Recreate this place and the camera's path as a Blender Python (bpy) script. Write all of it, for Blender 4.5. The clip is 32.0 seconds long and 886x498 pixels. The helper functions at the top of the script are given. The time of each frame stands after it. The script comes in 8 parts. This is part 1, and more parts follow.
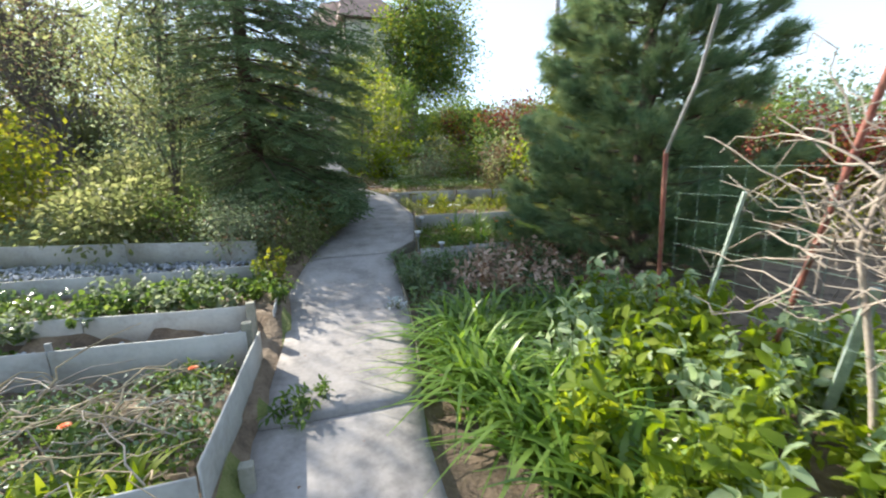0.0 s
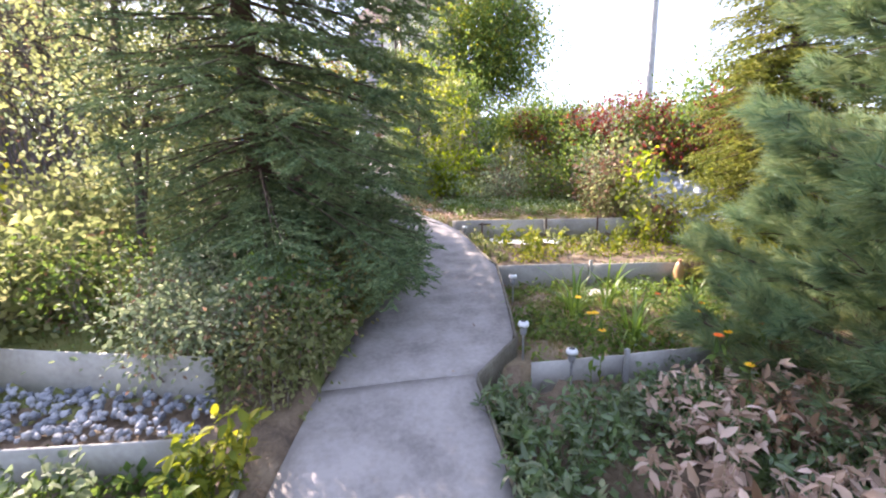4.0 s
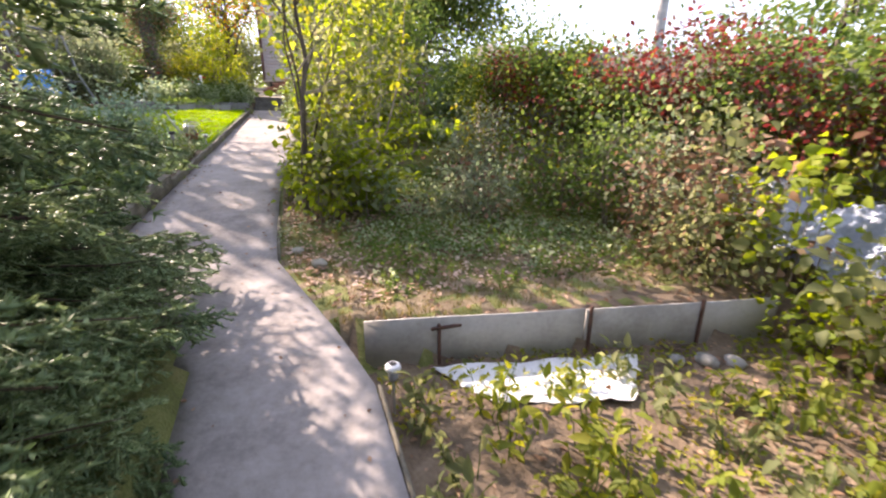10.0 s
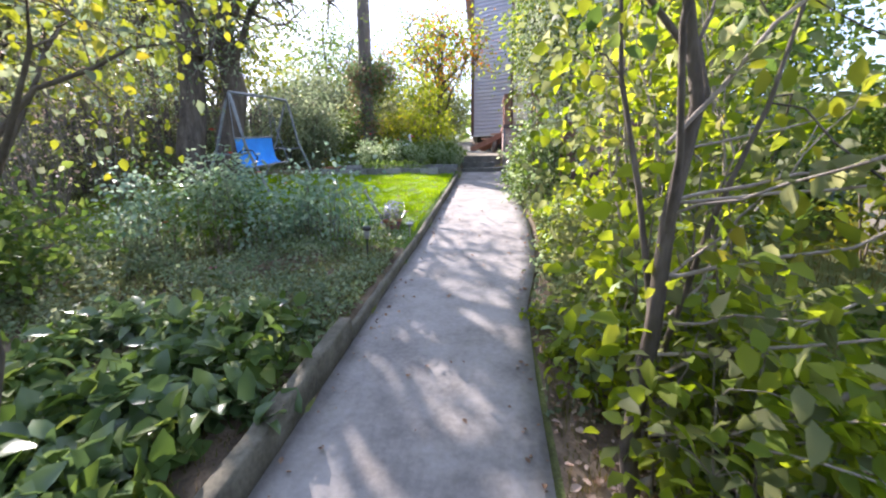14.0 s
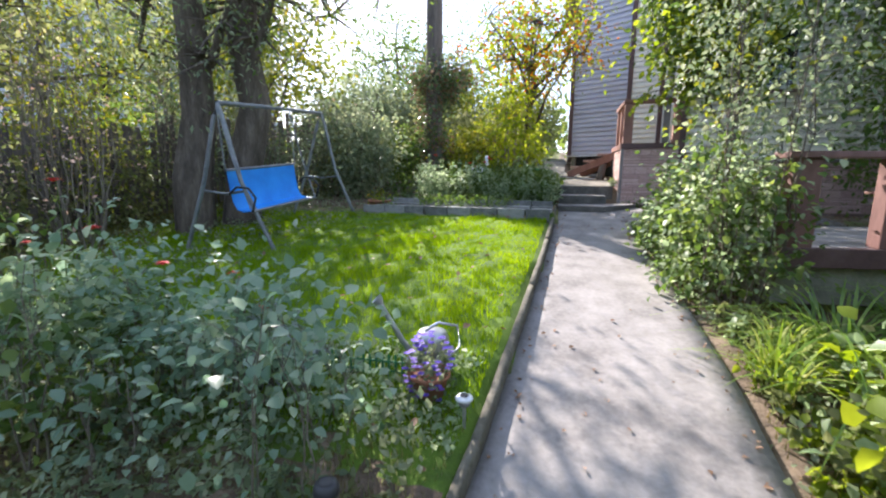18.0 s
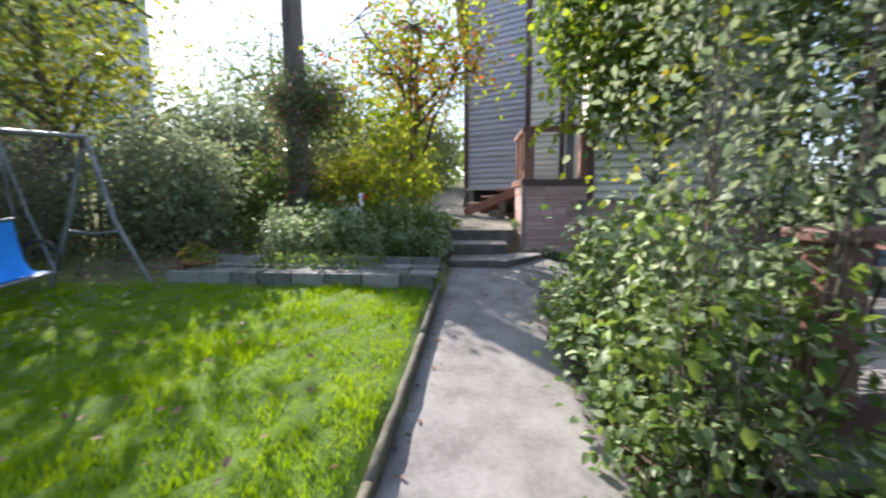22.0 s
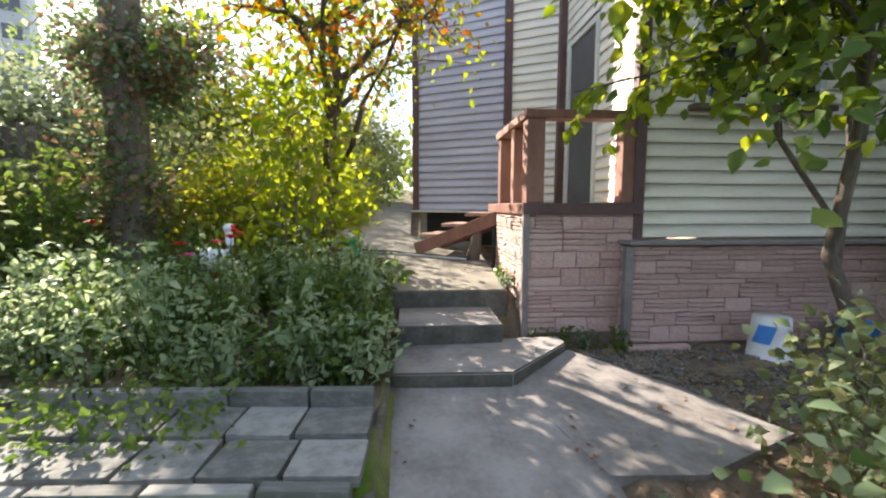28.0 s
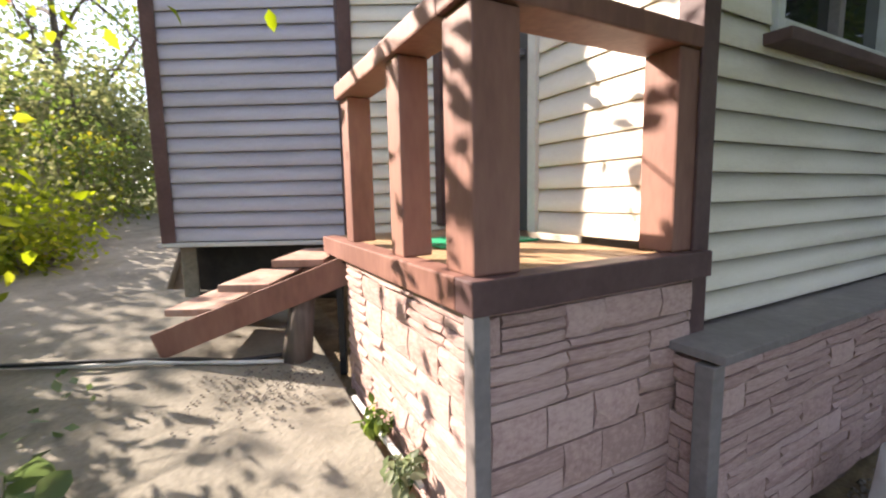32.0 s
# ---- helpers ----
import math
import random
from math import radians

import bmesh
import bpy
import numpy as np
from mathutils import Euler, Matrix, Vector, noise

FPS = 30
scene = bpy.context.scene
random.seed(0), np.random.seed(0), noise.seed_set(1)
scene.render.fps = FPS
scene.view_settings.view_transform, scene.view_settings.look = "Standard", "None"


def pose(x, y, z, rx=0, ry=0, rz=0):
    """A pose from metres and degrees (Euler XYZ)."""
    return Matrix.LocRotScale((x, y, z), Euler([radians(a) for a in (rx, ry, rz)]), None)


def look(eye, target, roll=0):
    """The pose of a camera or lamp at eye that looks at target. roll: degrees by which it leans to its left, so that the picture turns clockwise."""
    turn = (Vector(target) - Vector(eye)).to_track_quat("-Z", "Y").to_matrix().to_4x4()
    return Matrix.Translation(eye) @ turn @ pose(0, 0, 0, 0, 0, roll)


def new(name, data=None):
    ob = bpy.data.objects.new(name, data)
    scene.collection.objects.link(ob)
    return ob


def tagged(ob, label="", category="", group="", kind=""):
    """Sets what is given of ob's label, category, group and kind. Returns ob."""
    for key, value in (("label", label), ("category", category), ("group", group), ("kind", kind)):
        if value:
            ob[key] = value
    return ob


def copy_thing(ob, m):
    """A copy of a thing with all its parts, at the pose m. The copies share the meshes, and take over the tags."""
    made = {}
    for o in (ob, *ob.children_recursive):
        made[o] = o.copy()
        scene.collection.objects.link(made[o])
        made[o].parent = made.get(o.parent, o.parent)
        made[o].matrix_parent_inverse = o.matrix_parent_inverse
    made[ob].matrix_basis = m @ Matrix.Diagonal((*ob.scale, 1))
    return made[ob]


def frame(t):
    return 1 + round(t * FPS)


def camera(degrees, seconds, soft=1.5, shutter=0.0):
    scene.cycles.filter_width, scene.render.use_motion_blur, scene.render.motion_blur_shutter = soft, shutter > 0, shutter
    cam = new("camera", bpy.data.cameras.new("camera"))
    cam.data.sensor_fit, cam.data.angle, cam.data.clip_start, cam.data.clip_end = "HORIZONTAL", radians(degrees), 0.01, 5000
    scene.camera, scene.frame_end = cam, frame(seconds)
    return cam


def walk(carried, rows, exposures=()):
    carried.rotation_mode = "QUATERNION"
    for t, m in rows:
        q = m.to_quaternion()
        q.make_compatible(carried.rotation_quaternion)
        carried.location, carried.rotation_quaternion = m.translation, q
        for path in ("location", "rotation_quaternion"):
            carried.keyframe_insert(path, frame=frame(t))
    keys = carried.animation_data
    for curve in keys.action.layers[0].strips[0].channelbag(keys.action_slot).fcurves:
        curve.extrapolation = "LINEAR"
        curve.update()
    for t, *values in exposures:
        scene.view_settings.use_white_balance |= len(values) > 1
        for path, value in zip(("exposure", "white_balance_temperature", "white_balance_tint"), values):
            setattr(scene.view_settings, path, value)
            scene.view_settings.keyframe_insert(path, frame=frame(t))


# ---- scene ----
cam = camera(92.6, 32.0, soft=2.1, shutter=0.25)
METRES, EYE, TILT, LEAN, TURN = 22.0, 1.53, 0.0, 0.0, -17.6
ROWS = [
    (0.0, 0.0, 0.0, 0.0, -0.33, -11.63, 1.59),
    (0.5, -0.0009, 0.0146, 0.0012, 6.54, -11.21, 1.25),
    (1.0, -0.0031, 0.0294, 0.0021, 9.59, -11.05, 1.23),
    (1.5, -0.0076, 0.0469, 0.0044, 10.7, -10.97, 1.44),
    (2.0, -0.0086, 0.0639, 0.0053, 11.96, -10.33, 1.18),
    (2.5, -0.0135, 0.0807, 0.0064, 11.89, -9.17, 0.87),
    (4.5, -0.032, 0.1461, 0.0099, 3.1, -12.18, 1.32),
    (5.0, -0.0317, 0.1635, 0.0097, -0.16, -13.75, 1.45),
    (5.5, -0.0326, 0.1787, 0.0112, -4.94, -14.39, 1.25),
    (6.0, -0.0354, 0.1939, 0.0144, -10.96, -13.89, 1.84),
    (6.5, -0.0344, 0.211, 0.0154, -12.57, -14.52, 1.72),
    (7.0, -0.0346, 0.228, 0.017, -13.28, -15.52, 1.33),
    (7.5, -0.0366, 0.2453, 0.0203, -15.68, -16.8, 1.42),
    (8.0, -0.0344, 0.2637, 0.0206, -15.44, -17.75, 1.03),
    (8.5, -0.0322, 0.2817, 0.0228, -13.54, -17.82, 0.55),
    (9.0, -0.0324, 0.3002, 0.0255, -11.31, -17.22, 0.21),
    (9.5, -0.0313, 0.3191, 0.0269, -6.73, -17.13, -0.26),
    (10.0, -0.0342, 0.3384, 0.0281, -0.8, -16.92, -0.32),
    (10.5, -0.0413, 0.3576, 0.0317, 4.58, -16.4, -0.38),
    (11.0, -0.0473, 0.3776, 0.0331, 10.0, -15.66, -0.44),
    (11.5, -0.0562, 0.3962, 0.0357, 14.22, -14.73, -0.65),
    (12.0, -0.0642, 0.4117, 0.039, 18.54, -12.24, -0.46),
    (12.5, -0.0693, 0.4288, 0.0404, 25.44, -12.64, -2.2),
    (13.0, -0.0825, 0.4421, 0.0416, 26.1, -11.32, -1.37),
    (13.5, -0.0952, 0.4554, 0.0442, 24.02, -11.12, 0.01),
    (14.0, -0.1062, 0.4724, 0.0462, 22.69, -11.2, 0.51),
    (14.5, -0.1188, 0.4875, 0.0478, 20.19, -11.24, 0.74),
    (16.5, -0.1423, 0.5517, 0.057, 22.58, -12.98, 0.07),
    (17.0, -0.1495, 0.5634, 0.0601, 26.72, -12.13, -0.01),
    (17.5, -0.1586, 0.5766, 0.0629, 30.46, -11.04, -0.15),
    (18.0, -0.1635, 0.5923, 0.0656, 33.24, -9.95, -0.23),
    (18.5, -0.1661, 0.6075, 0.0697, 35.06, -9.38, -0.25),
    (19.0, -0.172, 0.6228, 0.0714, 36.81, -9.46, -0.28),
    (19.5, -0.1764, 0.6373, 0.0735, 39.4, -9.84, -0.33),
    (20.0, -0.1794, 0.6511, 0.076, 42.53, -10.19, -0.32),
    (20.5, -0.1857, 0.6625, 0.0771, 45.41, -10.37, -0.32),
    (21.0, -0.1886, 0.6702, 0.079, 46.96, -10.09, -0.02),
    (21.5, -0.1859, 0.6757, 0.0794, 38.79, -8.54, 0.42),
    (22.0, -0.18, 0.681, 0.0798, 21.58, -7.09, 0.41),
    (22.5, -0.1727, 0.6846, 0.0804, 3.4, -6.37, 0.04),
    (23.0, -0.1669, 0.6856, 0.0804, -9.53, -6.38, -0.34),
    (23.5, -0.1655, 0.686, 0.0802, -11.13, -7.45, -0.76),
    (24.0, -0.1705, 0.6869, 0.0795, -2.1, -9.11, -1.09),
    (24.5, -0.1794, 0.6911, 0.0787, 7.36, -10.28, -1.04),
    (25.0, -0.1876, 0.7006, 0.0813, 12.21, -10.66, -0.99),
    (25.5, -0.1936, 0.7167, 0.082, 14.65, -10.63, -1.01),
    (27.5, -0.2191, 0.7865, 0.0867, 15.36, -6.57, -0.11),
    (28.0, -0.2263, 0.8006, 0.0894, 13.57, -5.83, -0.07),
    (28.5, -0.2313, 0.8163, 0.0912, 11.13, -5.43, 0.12),
    (29.0, -0.2366, 0.8308, 0.0924, 8.51, -5.39, 0.25),
    (29.5, -0.24, 0.8444, 0.0938, 5.97, -5.35, 0.38),
    (30.0, -0.241, 0.8586, 0.0954, 3.79, -5.36, 0.64),
    (30.5, -0.2428, 0.8725, 0.0965, 1.89, -5.47, 0.84),
    (31.0, -0.2437, 0.8861, 0.0978, -0.38, -5.74, 0.93),
    (31.5, -0.2435, 0.8998, 0.0992, -4.1, -6.32, 1.06),
    (32.0, -0.2452, 0.9119, 0.0996, -10.71, -7.0, 1.24),
]
walk(cam, [(t, pose(0, 0, EYE, TILT, LEAN, TURN) @ pose(METRES * x, METRES * y, METRES * z, 90 + pitch, roll, yaw)) for t, x, y, z, yaw, pitch, roll in ROWS],
     exposures=[(0.0, 2.04, 6350, 9), (1.0, 2.24, 6350, 14), (2.0, 2.4, 6250, 18), (3.0, 2.66, 6500, 22), (5.0, 3.14, 6800, 33), (6.0, 3.38, 7950, 32), (7.0, 3.27, 7600, 31), (8.0, 3.0, 7450, 31), (9.0, 2.6, 7400, 31), (10.5, 2.5, 7000, 28), (13.0, 2.45, 6150, 25), (17.0, 2.38, 6100, 18), (18.0, 2.17, 6100, 18), (20.0, 1.98, 6050, 17), (22.0, 1.86, 6100, 16), (23.0, 1.92, 6300, 14), (25.0, 1.97, 6400, 10), (28.0, 2.31, 6850, 15), (30.0, 2.36, 7250, 13), (31.0, 2.28, 7200, 15), (32.0, 2.3, 6900, 21)])

# ---- world, sun, exposure ----
SUN_TO = Vector((-0.636, 0.772, 0.0)).normalized()
SUN_EL = radians(33)
world = bpy.data.worlds.new("sky")
scene.world = world
world.use_nodes = True
wn = world.node_tree
sky = wn.nodes.new("ShaderNodeTexSky")
sky.sky_type = "NISHITA"
sky.sun_disc = False
sky.sun_elevation = SUN_EL
sky.sun_rotation = math.atan2(SUN_TO.x, SUN_TO.y)
sky.air_density, sky.dust_density, sky.ozone_density = 1.0, 0.8, 1.0
wn.nodes["Background"].inputs["Strength"].default_value = 0.12
veil = wn.nodes.new("ShaderNodeMix")
veil.data_type = "RGBA"
veil.inputs[0].default_value = 0.6
veil.inputs[7].default_value = (1.98, 2.4, 3.0, 1.0)
wn.links.new(sky.outputs[0], veil.inputs[6])
wn.links.new(veil.outputs[2], wn.nodes["Background"].inputs["Color"])
sun = bpy.data.lights.new("sun", "SUN")
sun.energy, sun.angle, sun.color = 3.4, radians(0.55), (1.0, 0.92, 0.79)
sun_ob = new("sun", sun)
sd = Vector((SUN_TO.x * math.cos(SUN_EL), SUN_TO.y * math.cos(SUN_EL), math.sin(SUN_EL)))
sun_ob.matrix_world = look(sd * 60, (0, 0, 0))

# ---- materials ----
def rgb(c):
    return (*c, 1.0)


def mat(name, cols, scale=3.0, fine=40.0, rough=0.85, bump=0.3, metal=0.0, bump_dist=0.01, obj_random=0.0, stretch=None, patch=0.0):
    """Principled surface whose colour wanders between cols at two scales, with fine relief."""
    m = bpy.data.materials.new(name)
    m.use_nodes = True
    n, l = m.node_tree.nodes, m.node_tree.links
    p = n["Principled BSDF"]
    tc = n.new("ShaderNodeTexCoord")
    src = tc.outputs["Object"]
    if stretch:
        mp = n.new("ShaderNodeMapping")
        mp.inputs["Scale"].default_value = stretch
        l.new(src, mp.inputs[0])
        src = mp.outputs[0]
    a = n.new("ShaderNodeTexNoise")
    a.inputs["Scale"].default_value, a.inputs["Detail"].default_value, a.inputs["Roughness"].default_value = scale, 6, 0.6
    b = n.new("ShaderNodeTexNoise")
    b.inputs["Scale"].default_value, b.inputs["Detail"].default_value = fine, 4
    l.new(src, a.inputs["Vector"])
    l.new(src, b.inputs["Vector"])
    mix = n.new("ShaderNodeMath")
    mix.operation = "MULTIPLY_ADD"
    mix.inputs[1].default_value = 0.35
    sub = n.new("ShaderNodeMath")
    sub.operation = "SUBTRACT"
    sub.inputs[1].default_value = 0.5
    l.new(b.outputs[0], sub.inputs[0])
    l.new(sub.outputs[0], mix.inputs[0])
    l.new(a.outputs[0], mix.inputs[2])
    val = mix.outputs[0]
    if patch:
        c = n.new("ShaderNodeTexNoise")
        c.inputs["Scale"].default_value, c.inputs["Detail"].default_value, c.inputs["Distortion"].default_value = 0.9, 5, 0.8
        l.new(src, c.inputs["Vector"])
        cs = n.new("ShaderNodeMath")
        cs.operation = "SUBTRACT"
        cs.inputs[1].default_value = 0.5
        l.new(c.outputs[0], cs.inputs[0])
        cm = n.new("ShaderNodeMath")
        cm.operation = "MULTIPLY_ADD"
        cm.inputs[1].default_value = patch
        l.new(cs.outputs[0], cm.inputs[0])
        l.new(val, cm.inputs[2])
        val = cm.outputs[0]
    if obj_random:
        oi = n.new("ShaderNodeObjectInfo")
        r = n.new("ShaderNodeMath")
        r.operation = "MULTIPLY_ADD"
        r.inputs[1].default_value = obj_random
        rs = n.new("ShaderNodeMath")
        rs.operation = "SUBTRACT"
        rs.inputs[1].default_value = 0.5
        l.new(oi.outputs["Random"], rs.inputs[0])
        l.new(rs.outputs[0], r.inputs[0])
        l.new(val, r.inputs[2])
        val = r.outputs[0]
    ramp = n.new("ShaderNodeValToRGB")
    el = ramp.color_ramp.elements
    lo, hi = 0.3, 0.7
    for i, c in enumerate(cols):
        pos = lo + (hi - lo) * i / max(1, len(cols) - 1)
        e = el[i] if i < 2 else el.new(pos)
        e.position = pos
        e.color = rgb(c)
    l.new(val, ramp.inputs[0])
    l.new(ramp.outputs[0], p.inputs["Base Color"])
    p.inputs["Roughness"].default_value, p.inputs["Metallic"].default_value = rough, metal
    if bump:
        bp = n.new("ShaderNodeBump")
        bp.inputs["Strength"].default_value, bp.inputs["Distance"].default_value = bump, bump_dist
        l.new(mix.outputs[0], bp.inputs["Height"])
        l.new(bp.outputs[0], p.inputs["Normal"])
    return m


def leaf_mat(name, cols, trans=0.5, rough=0.6, spec=0.25):
    """Thin leaves: each leaf its own tint, with light passing through."""
    m = bpy.data.materials.new(name)
    m.use_nodes = True
    n, l = m.node_tree.nodes, m.node_tree.links
    p = n["Principled BSDF"]
    out = n["Material Output"]
    g = n.new("ShaderNodeNewGeometry")
    ramp = n.new("ShaderNodeValToRGB")
    el = ramp.color_ramp.elements
    for i, c in enumerate(cols):
        pos = i / max(1, len(cols) - 1)
        e = el[i] if i < 2 else el.new(pos)
        e.position = pos
        e.color = rgb((c[0] * 1.06, c[1] * 0.955, c[2]))
    tc = n.new("ShaderNodeTexCoord")
    big = n.new("ShaderNodeTexNoise")
    big.inputs["Scale"].default_value = 2.2
    l.new(tc.outputs["Object"], big.inputs["Vector"])
    mx = n.new("ShaderNodeMath")
    mx.operation = "MULTIPLY_ADD"
    mx.inputs[1].default_value = 0.62
    l.new(g.outputs["Random Per Island"], mx.inputs[0])
    sh = n.new("ShaderNodeMath")
    sh.operation = "MULTIPLY_ADD"
    sh.inputs[1].default_value, sh.inputs[2].default_value = 1.3, -0.46
    l.new(big.outputs[0], sh.inputs[0])
    l.new(sh.outputs[0], mx.inputs[2])
    l.new(mx.outputs[0], ramp.inputs[0])
    l.new(ramp.outputs[0], p.inputs["Base Color"])
    p.inputs["Roughness"].default_value = rough
    p.inputs["Specular IOR Level"].default_value = spec
    tr = n.new("ShaderNodeBsdfTranslucent")
    hs = n.new("ShaderNodeHueSaturation")
    hs.inputs["Hue"].default_value, hs.inputs["Saturation"].default_value, hs.inputs["Value"].default_value = 0.485, 1.12, 1.42
    l.new(ramp.outputs[0], hs.inputs["Color"])
    l.new(hs.outputs[0], tr.inputs["Color"])
    ms = n.new("ShaderNodeMixShader")
    ms.inputs[0].default_value = trans
    l.new(p.outputs[0], ms.inputs[1])
    l.new(tr.outputs[0], ms.inputs[2])
    l.new(ms.outputs[0], out.inputs["Surface"])
    return m


def plain(name, c, rough=0.5, metal=0.0):
    return mat(name, [tuple(v * 0.88 for v in c), c, tuple(min(1, v * 1.1) for v in c)], 6.0, 60.0, rough, 0.08, metal, 0.003)


M_CONC = mat("concrete", [(0.168, 0.152, 0.141), (0.25, 0.229, 0.213), (0.32, 0.294, 0.276)], 3.4, 30, 0.88, 0.6, bump_dist=0.014, patch=0.55)
M_SCREED = mat("sandy_screed", [(0.156, 0.145, 0.113), (0.226, 0.21, 0.168), (0.28, 0.262, 0.214)], 3, 40, 0.95, 0.7, bump_dist=0.02, patch=0.5)
M_CONC_OLD = mat("old_concrete", [(0.16, 0.155, 0.125), (0.26, 0.25, 0.2), (0.34, 0.32, 0.27)], 4, 40, 0.95, 0.5)
M_RISER = mat("dark_concrete", [(0.055, 0.052, 0.042), (0.09, 0.085, 0.07), (0.14, 0.13, 0.11)], 6, 40, 0.85, 0.5, bump_dist=0.012)
M_CURB = mat("curb_concrete", [(0.075, 0.068, 0.048), (0.125, 0.113, 0.083), (0.18, 0.165, 0.125)], 5, 40, 0.95, 0.5)
M_BOARD = mat("slate_board", [(0.29, 0.28, 0.255), (0.385, 0.375, 0.345), (0.455, 0.445, 0.415)], 2.2, 30, 0.85, 0.25, patch=0.5)
M_SOIL = mat("soil", [(0.07, 0.05, 0.033), (0.14, 0.10, 0.065), (0.22, 0.165, 0.11)], 5, 45, 0.95, 0.9, bump_dist=0.03)
M_DRY = mat("dry_soil", [(0.10, 0.075, 0.045), (0.185, 0.14, 0.085), (0.26, 0.20, 0.125)], 4, 45, 0.95, 0.9, bump_dist=0.03)
M_TURF = mat("turf", [(0.07, 0.075, 0.025), (0.12, 0.14, 0.035), (0.20, 0.19, 0.07)], 3, 60, 0.95, 0.9, bump_dist=0.03)
M_LAWN = mat("lawn_ground", [(0.05, 0.09, 0.008), (0.085, 0.15, 0.01), (0.13, 0.20, 0.016)], 2.5, 60, 0.95, 0.8, bump_dist=0.02)
M_GRAVEL = mat("gravel_stone", [(0.13, 0.145, 0.17), (0.22, 0.235, 0.26), (0.34, 0.35, 0.37)], 9, 60, 0.8, 0.3, obj_random=0.5)
M_DIRTGRAVEL = mat("dirty_gravel", [(0.10, 0.09, 0.08), (0.17, 0.155, 0.14), (0.27, 0.25, 0.225)], 14, 60, 0.9, 0.3)
M_BARK = mat("bark", [(0.045, 0.035, 0.028), (0.10, 0.08, 0.06), (0.17, 0.14, 0.11)], 8, 50, 0.95, 0.9, bump_dist=0.02, stretch=(1, 1, 0.25))
M_BARK_RED = mat("spruce_bark", [(0.05, 0.03, 0.025), (0.10, 0.065, 0.05), (0.15, 0.10, 0.08)], 8, 50, 0.95, 0.8)
M_RUST = mat("rusty_iron", [(0.05, 0.025, 0.02), (0.09, 0.045, 0.032), (0.14, 0.075, 0.05)], 12, 60, 0.85, 0.3)
M_TWIG = mat("twig", [(0.10, 0.08, 0.06), (0.19, 0.16, 0.12), (0.27, 0.24, 0.19)], 8, 50, 0.9, 0.3)
M_DEADWOOD = mat("grey_vine", [(0.20, 0.16, 0.13), (0.32, 0.27, 0.22), (0.44, 0.38, 0.32)], 8, 60, 0.9, 0.3)
M_STRAW = mat("straw", [(0.25, 0.19, 0.11), (0.40, 0.31, 0.19), (0.50, 0.42, 0.28)], 8, 60, 0.9, 0.2)
M_SIDING = mat("cream_siding", [(0.70, 0.635, 0.52), (0.78, 0.72, 0.60), (0.83, 0.77, 0.66)], 1.2, 30, 0.5, 0.12, bump_dist=0.004, stretch=(1, 1, 6))
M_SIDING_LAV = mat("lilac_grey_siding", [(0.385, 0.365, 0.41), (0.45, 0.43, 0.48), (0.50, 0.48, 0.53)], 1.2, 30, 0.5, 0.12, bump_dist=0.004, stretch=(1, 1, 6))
M_TRIM = mat("brown_trim", [(0.07, 0.035, 0.035), (0.10, 0.052, 0.05), (0.13, 0.075, 0.07)], 4, 40, 0.55, 0.15)
M_PAINTWOOD = mat("brown_painted_wood", [(0.19, 0.085, 0.062), (0.26, 0.125, 0.092), (0.32, 0.165, 0.12)], 3, 40, 0.6, 0.25, obj_random=0.25, stretch=(1, 1, 0.3))
M_TREAD = mat("worn_tread", [(0.30, 0.17, 0.13), (0.42, 0.26, 0.20), (0.52, 0.36, 0.29)], 3, 30, 0.7, 0.25, stretch=(1, 1, 0.4))
M_RAIL = mat("dark_brown_rail", [(0.15, 0.072, 0.06), (0.21, 0.105, 0.088), (0.28, 0.15, 0.125)], 3, 40, 0.6, 0.25, obj_random=0.25, stretch=(1, 1, 0.3))
M_DECK = mat("deck_boards", [(0.28, 0.17, 0.09), (0.40, 0.26, 0.14), (0.48, 0.33, 0.19)], 3, 40, 0.6, 0.25, obj_random=0.2)
M_STONE = mat("pink_stone", [(0.41, 0.265, 0.23), (0.53, 0.355, 0.315), (0.62, 0.445, 0.395)], 7, 60, 0.85, 0.6, bump_dist=0.012, obj_random=0.28)
M_MORTAR = mat("stone_backing", [(0.16, 0.11, 0.095), (0.22, 0.155, 0.135), (0.28, 0.20, 0.17)], 5, 45, 0.9, 0.5)
M_LEDGE = mat("grey_brown_ledge", [(0.16, 0.14, 0.135), (0.21, 0.185, 0.18), (0.27, 0.24, 0.23)], 4, 40, 0.5, 0.15)
M_METAL_GREY = mat("grey_tube", [(0.15, 0.16, 0.175), (0.22, 0.235, 0.25), (0.30, 0.31, 0.32)], 6, 40, 0.5, 0.15, metal=0.3)
M_BLUE = mat("blue_cloth", [(0.015, 0.22, 0.72), (0.02, 0.30, 0.85), (0.04, 0.37, 0.92)], 3, 200, 0.6, 0.2, bump_dist=0.003)
M_PIPE_RED = mat("rust_red_pipe", [(0.15, 0.05, 0.04), (0.24, 0.085, 0.065), (0.33, 0.15, 0.11)], 9, 50, 0.7, 0.3)
M_GREENPAINT = mat("pale_green_wood", [(0.24, 0.31, 0.26), (0.36, 0.44, 0.38), (0.48, 0.55, 0.48)], 7, 50, 0.8, 0.3)
M_GREENWIRE = mat("green_wire", [(0.06, 0.11, 0.085), (0.10, 0.16, 0.125), (0.16, 0.22, 0.18)], 9, 50, 0.6, 0.1)
M_POLE = mat("weathered_pole", [(0.075, 0.06, 0.055), (0.14, 0.115, 0.10), (0.21, 0.18, 0.16)], 5, 45, 0.9, 0.6, stretch=(1, 1, 0.15))
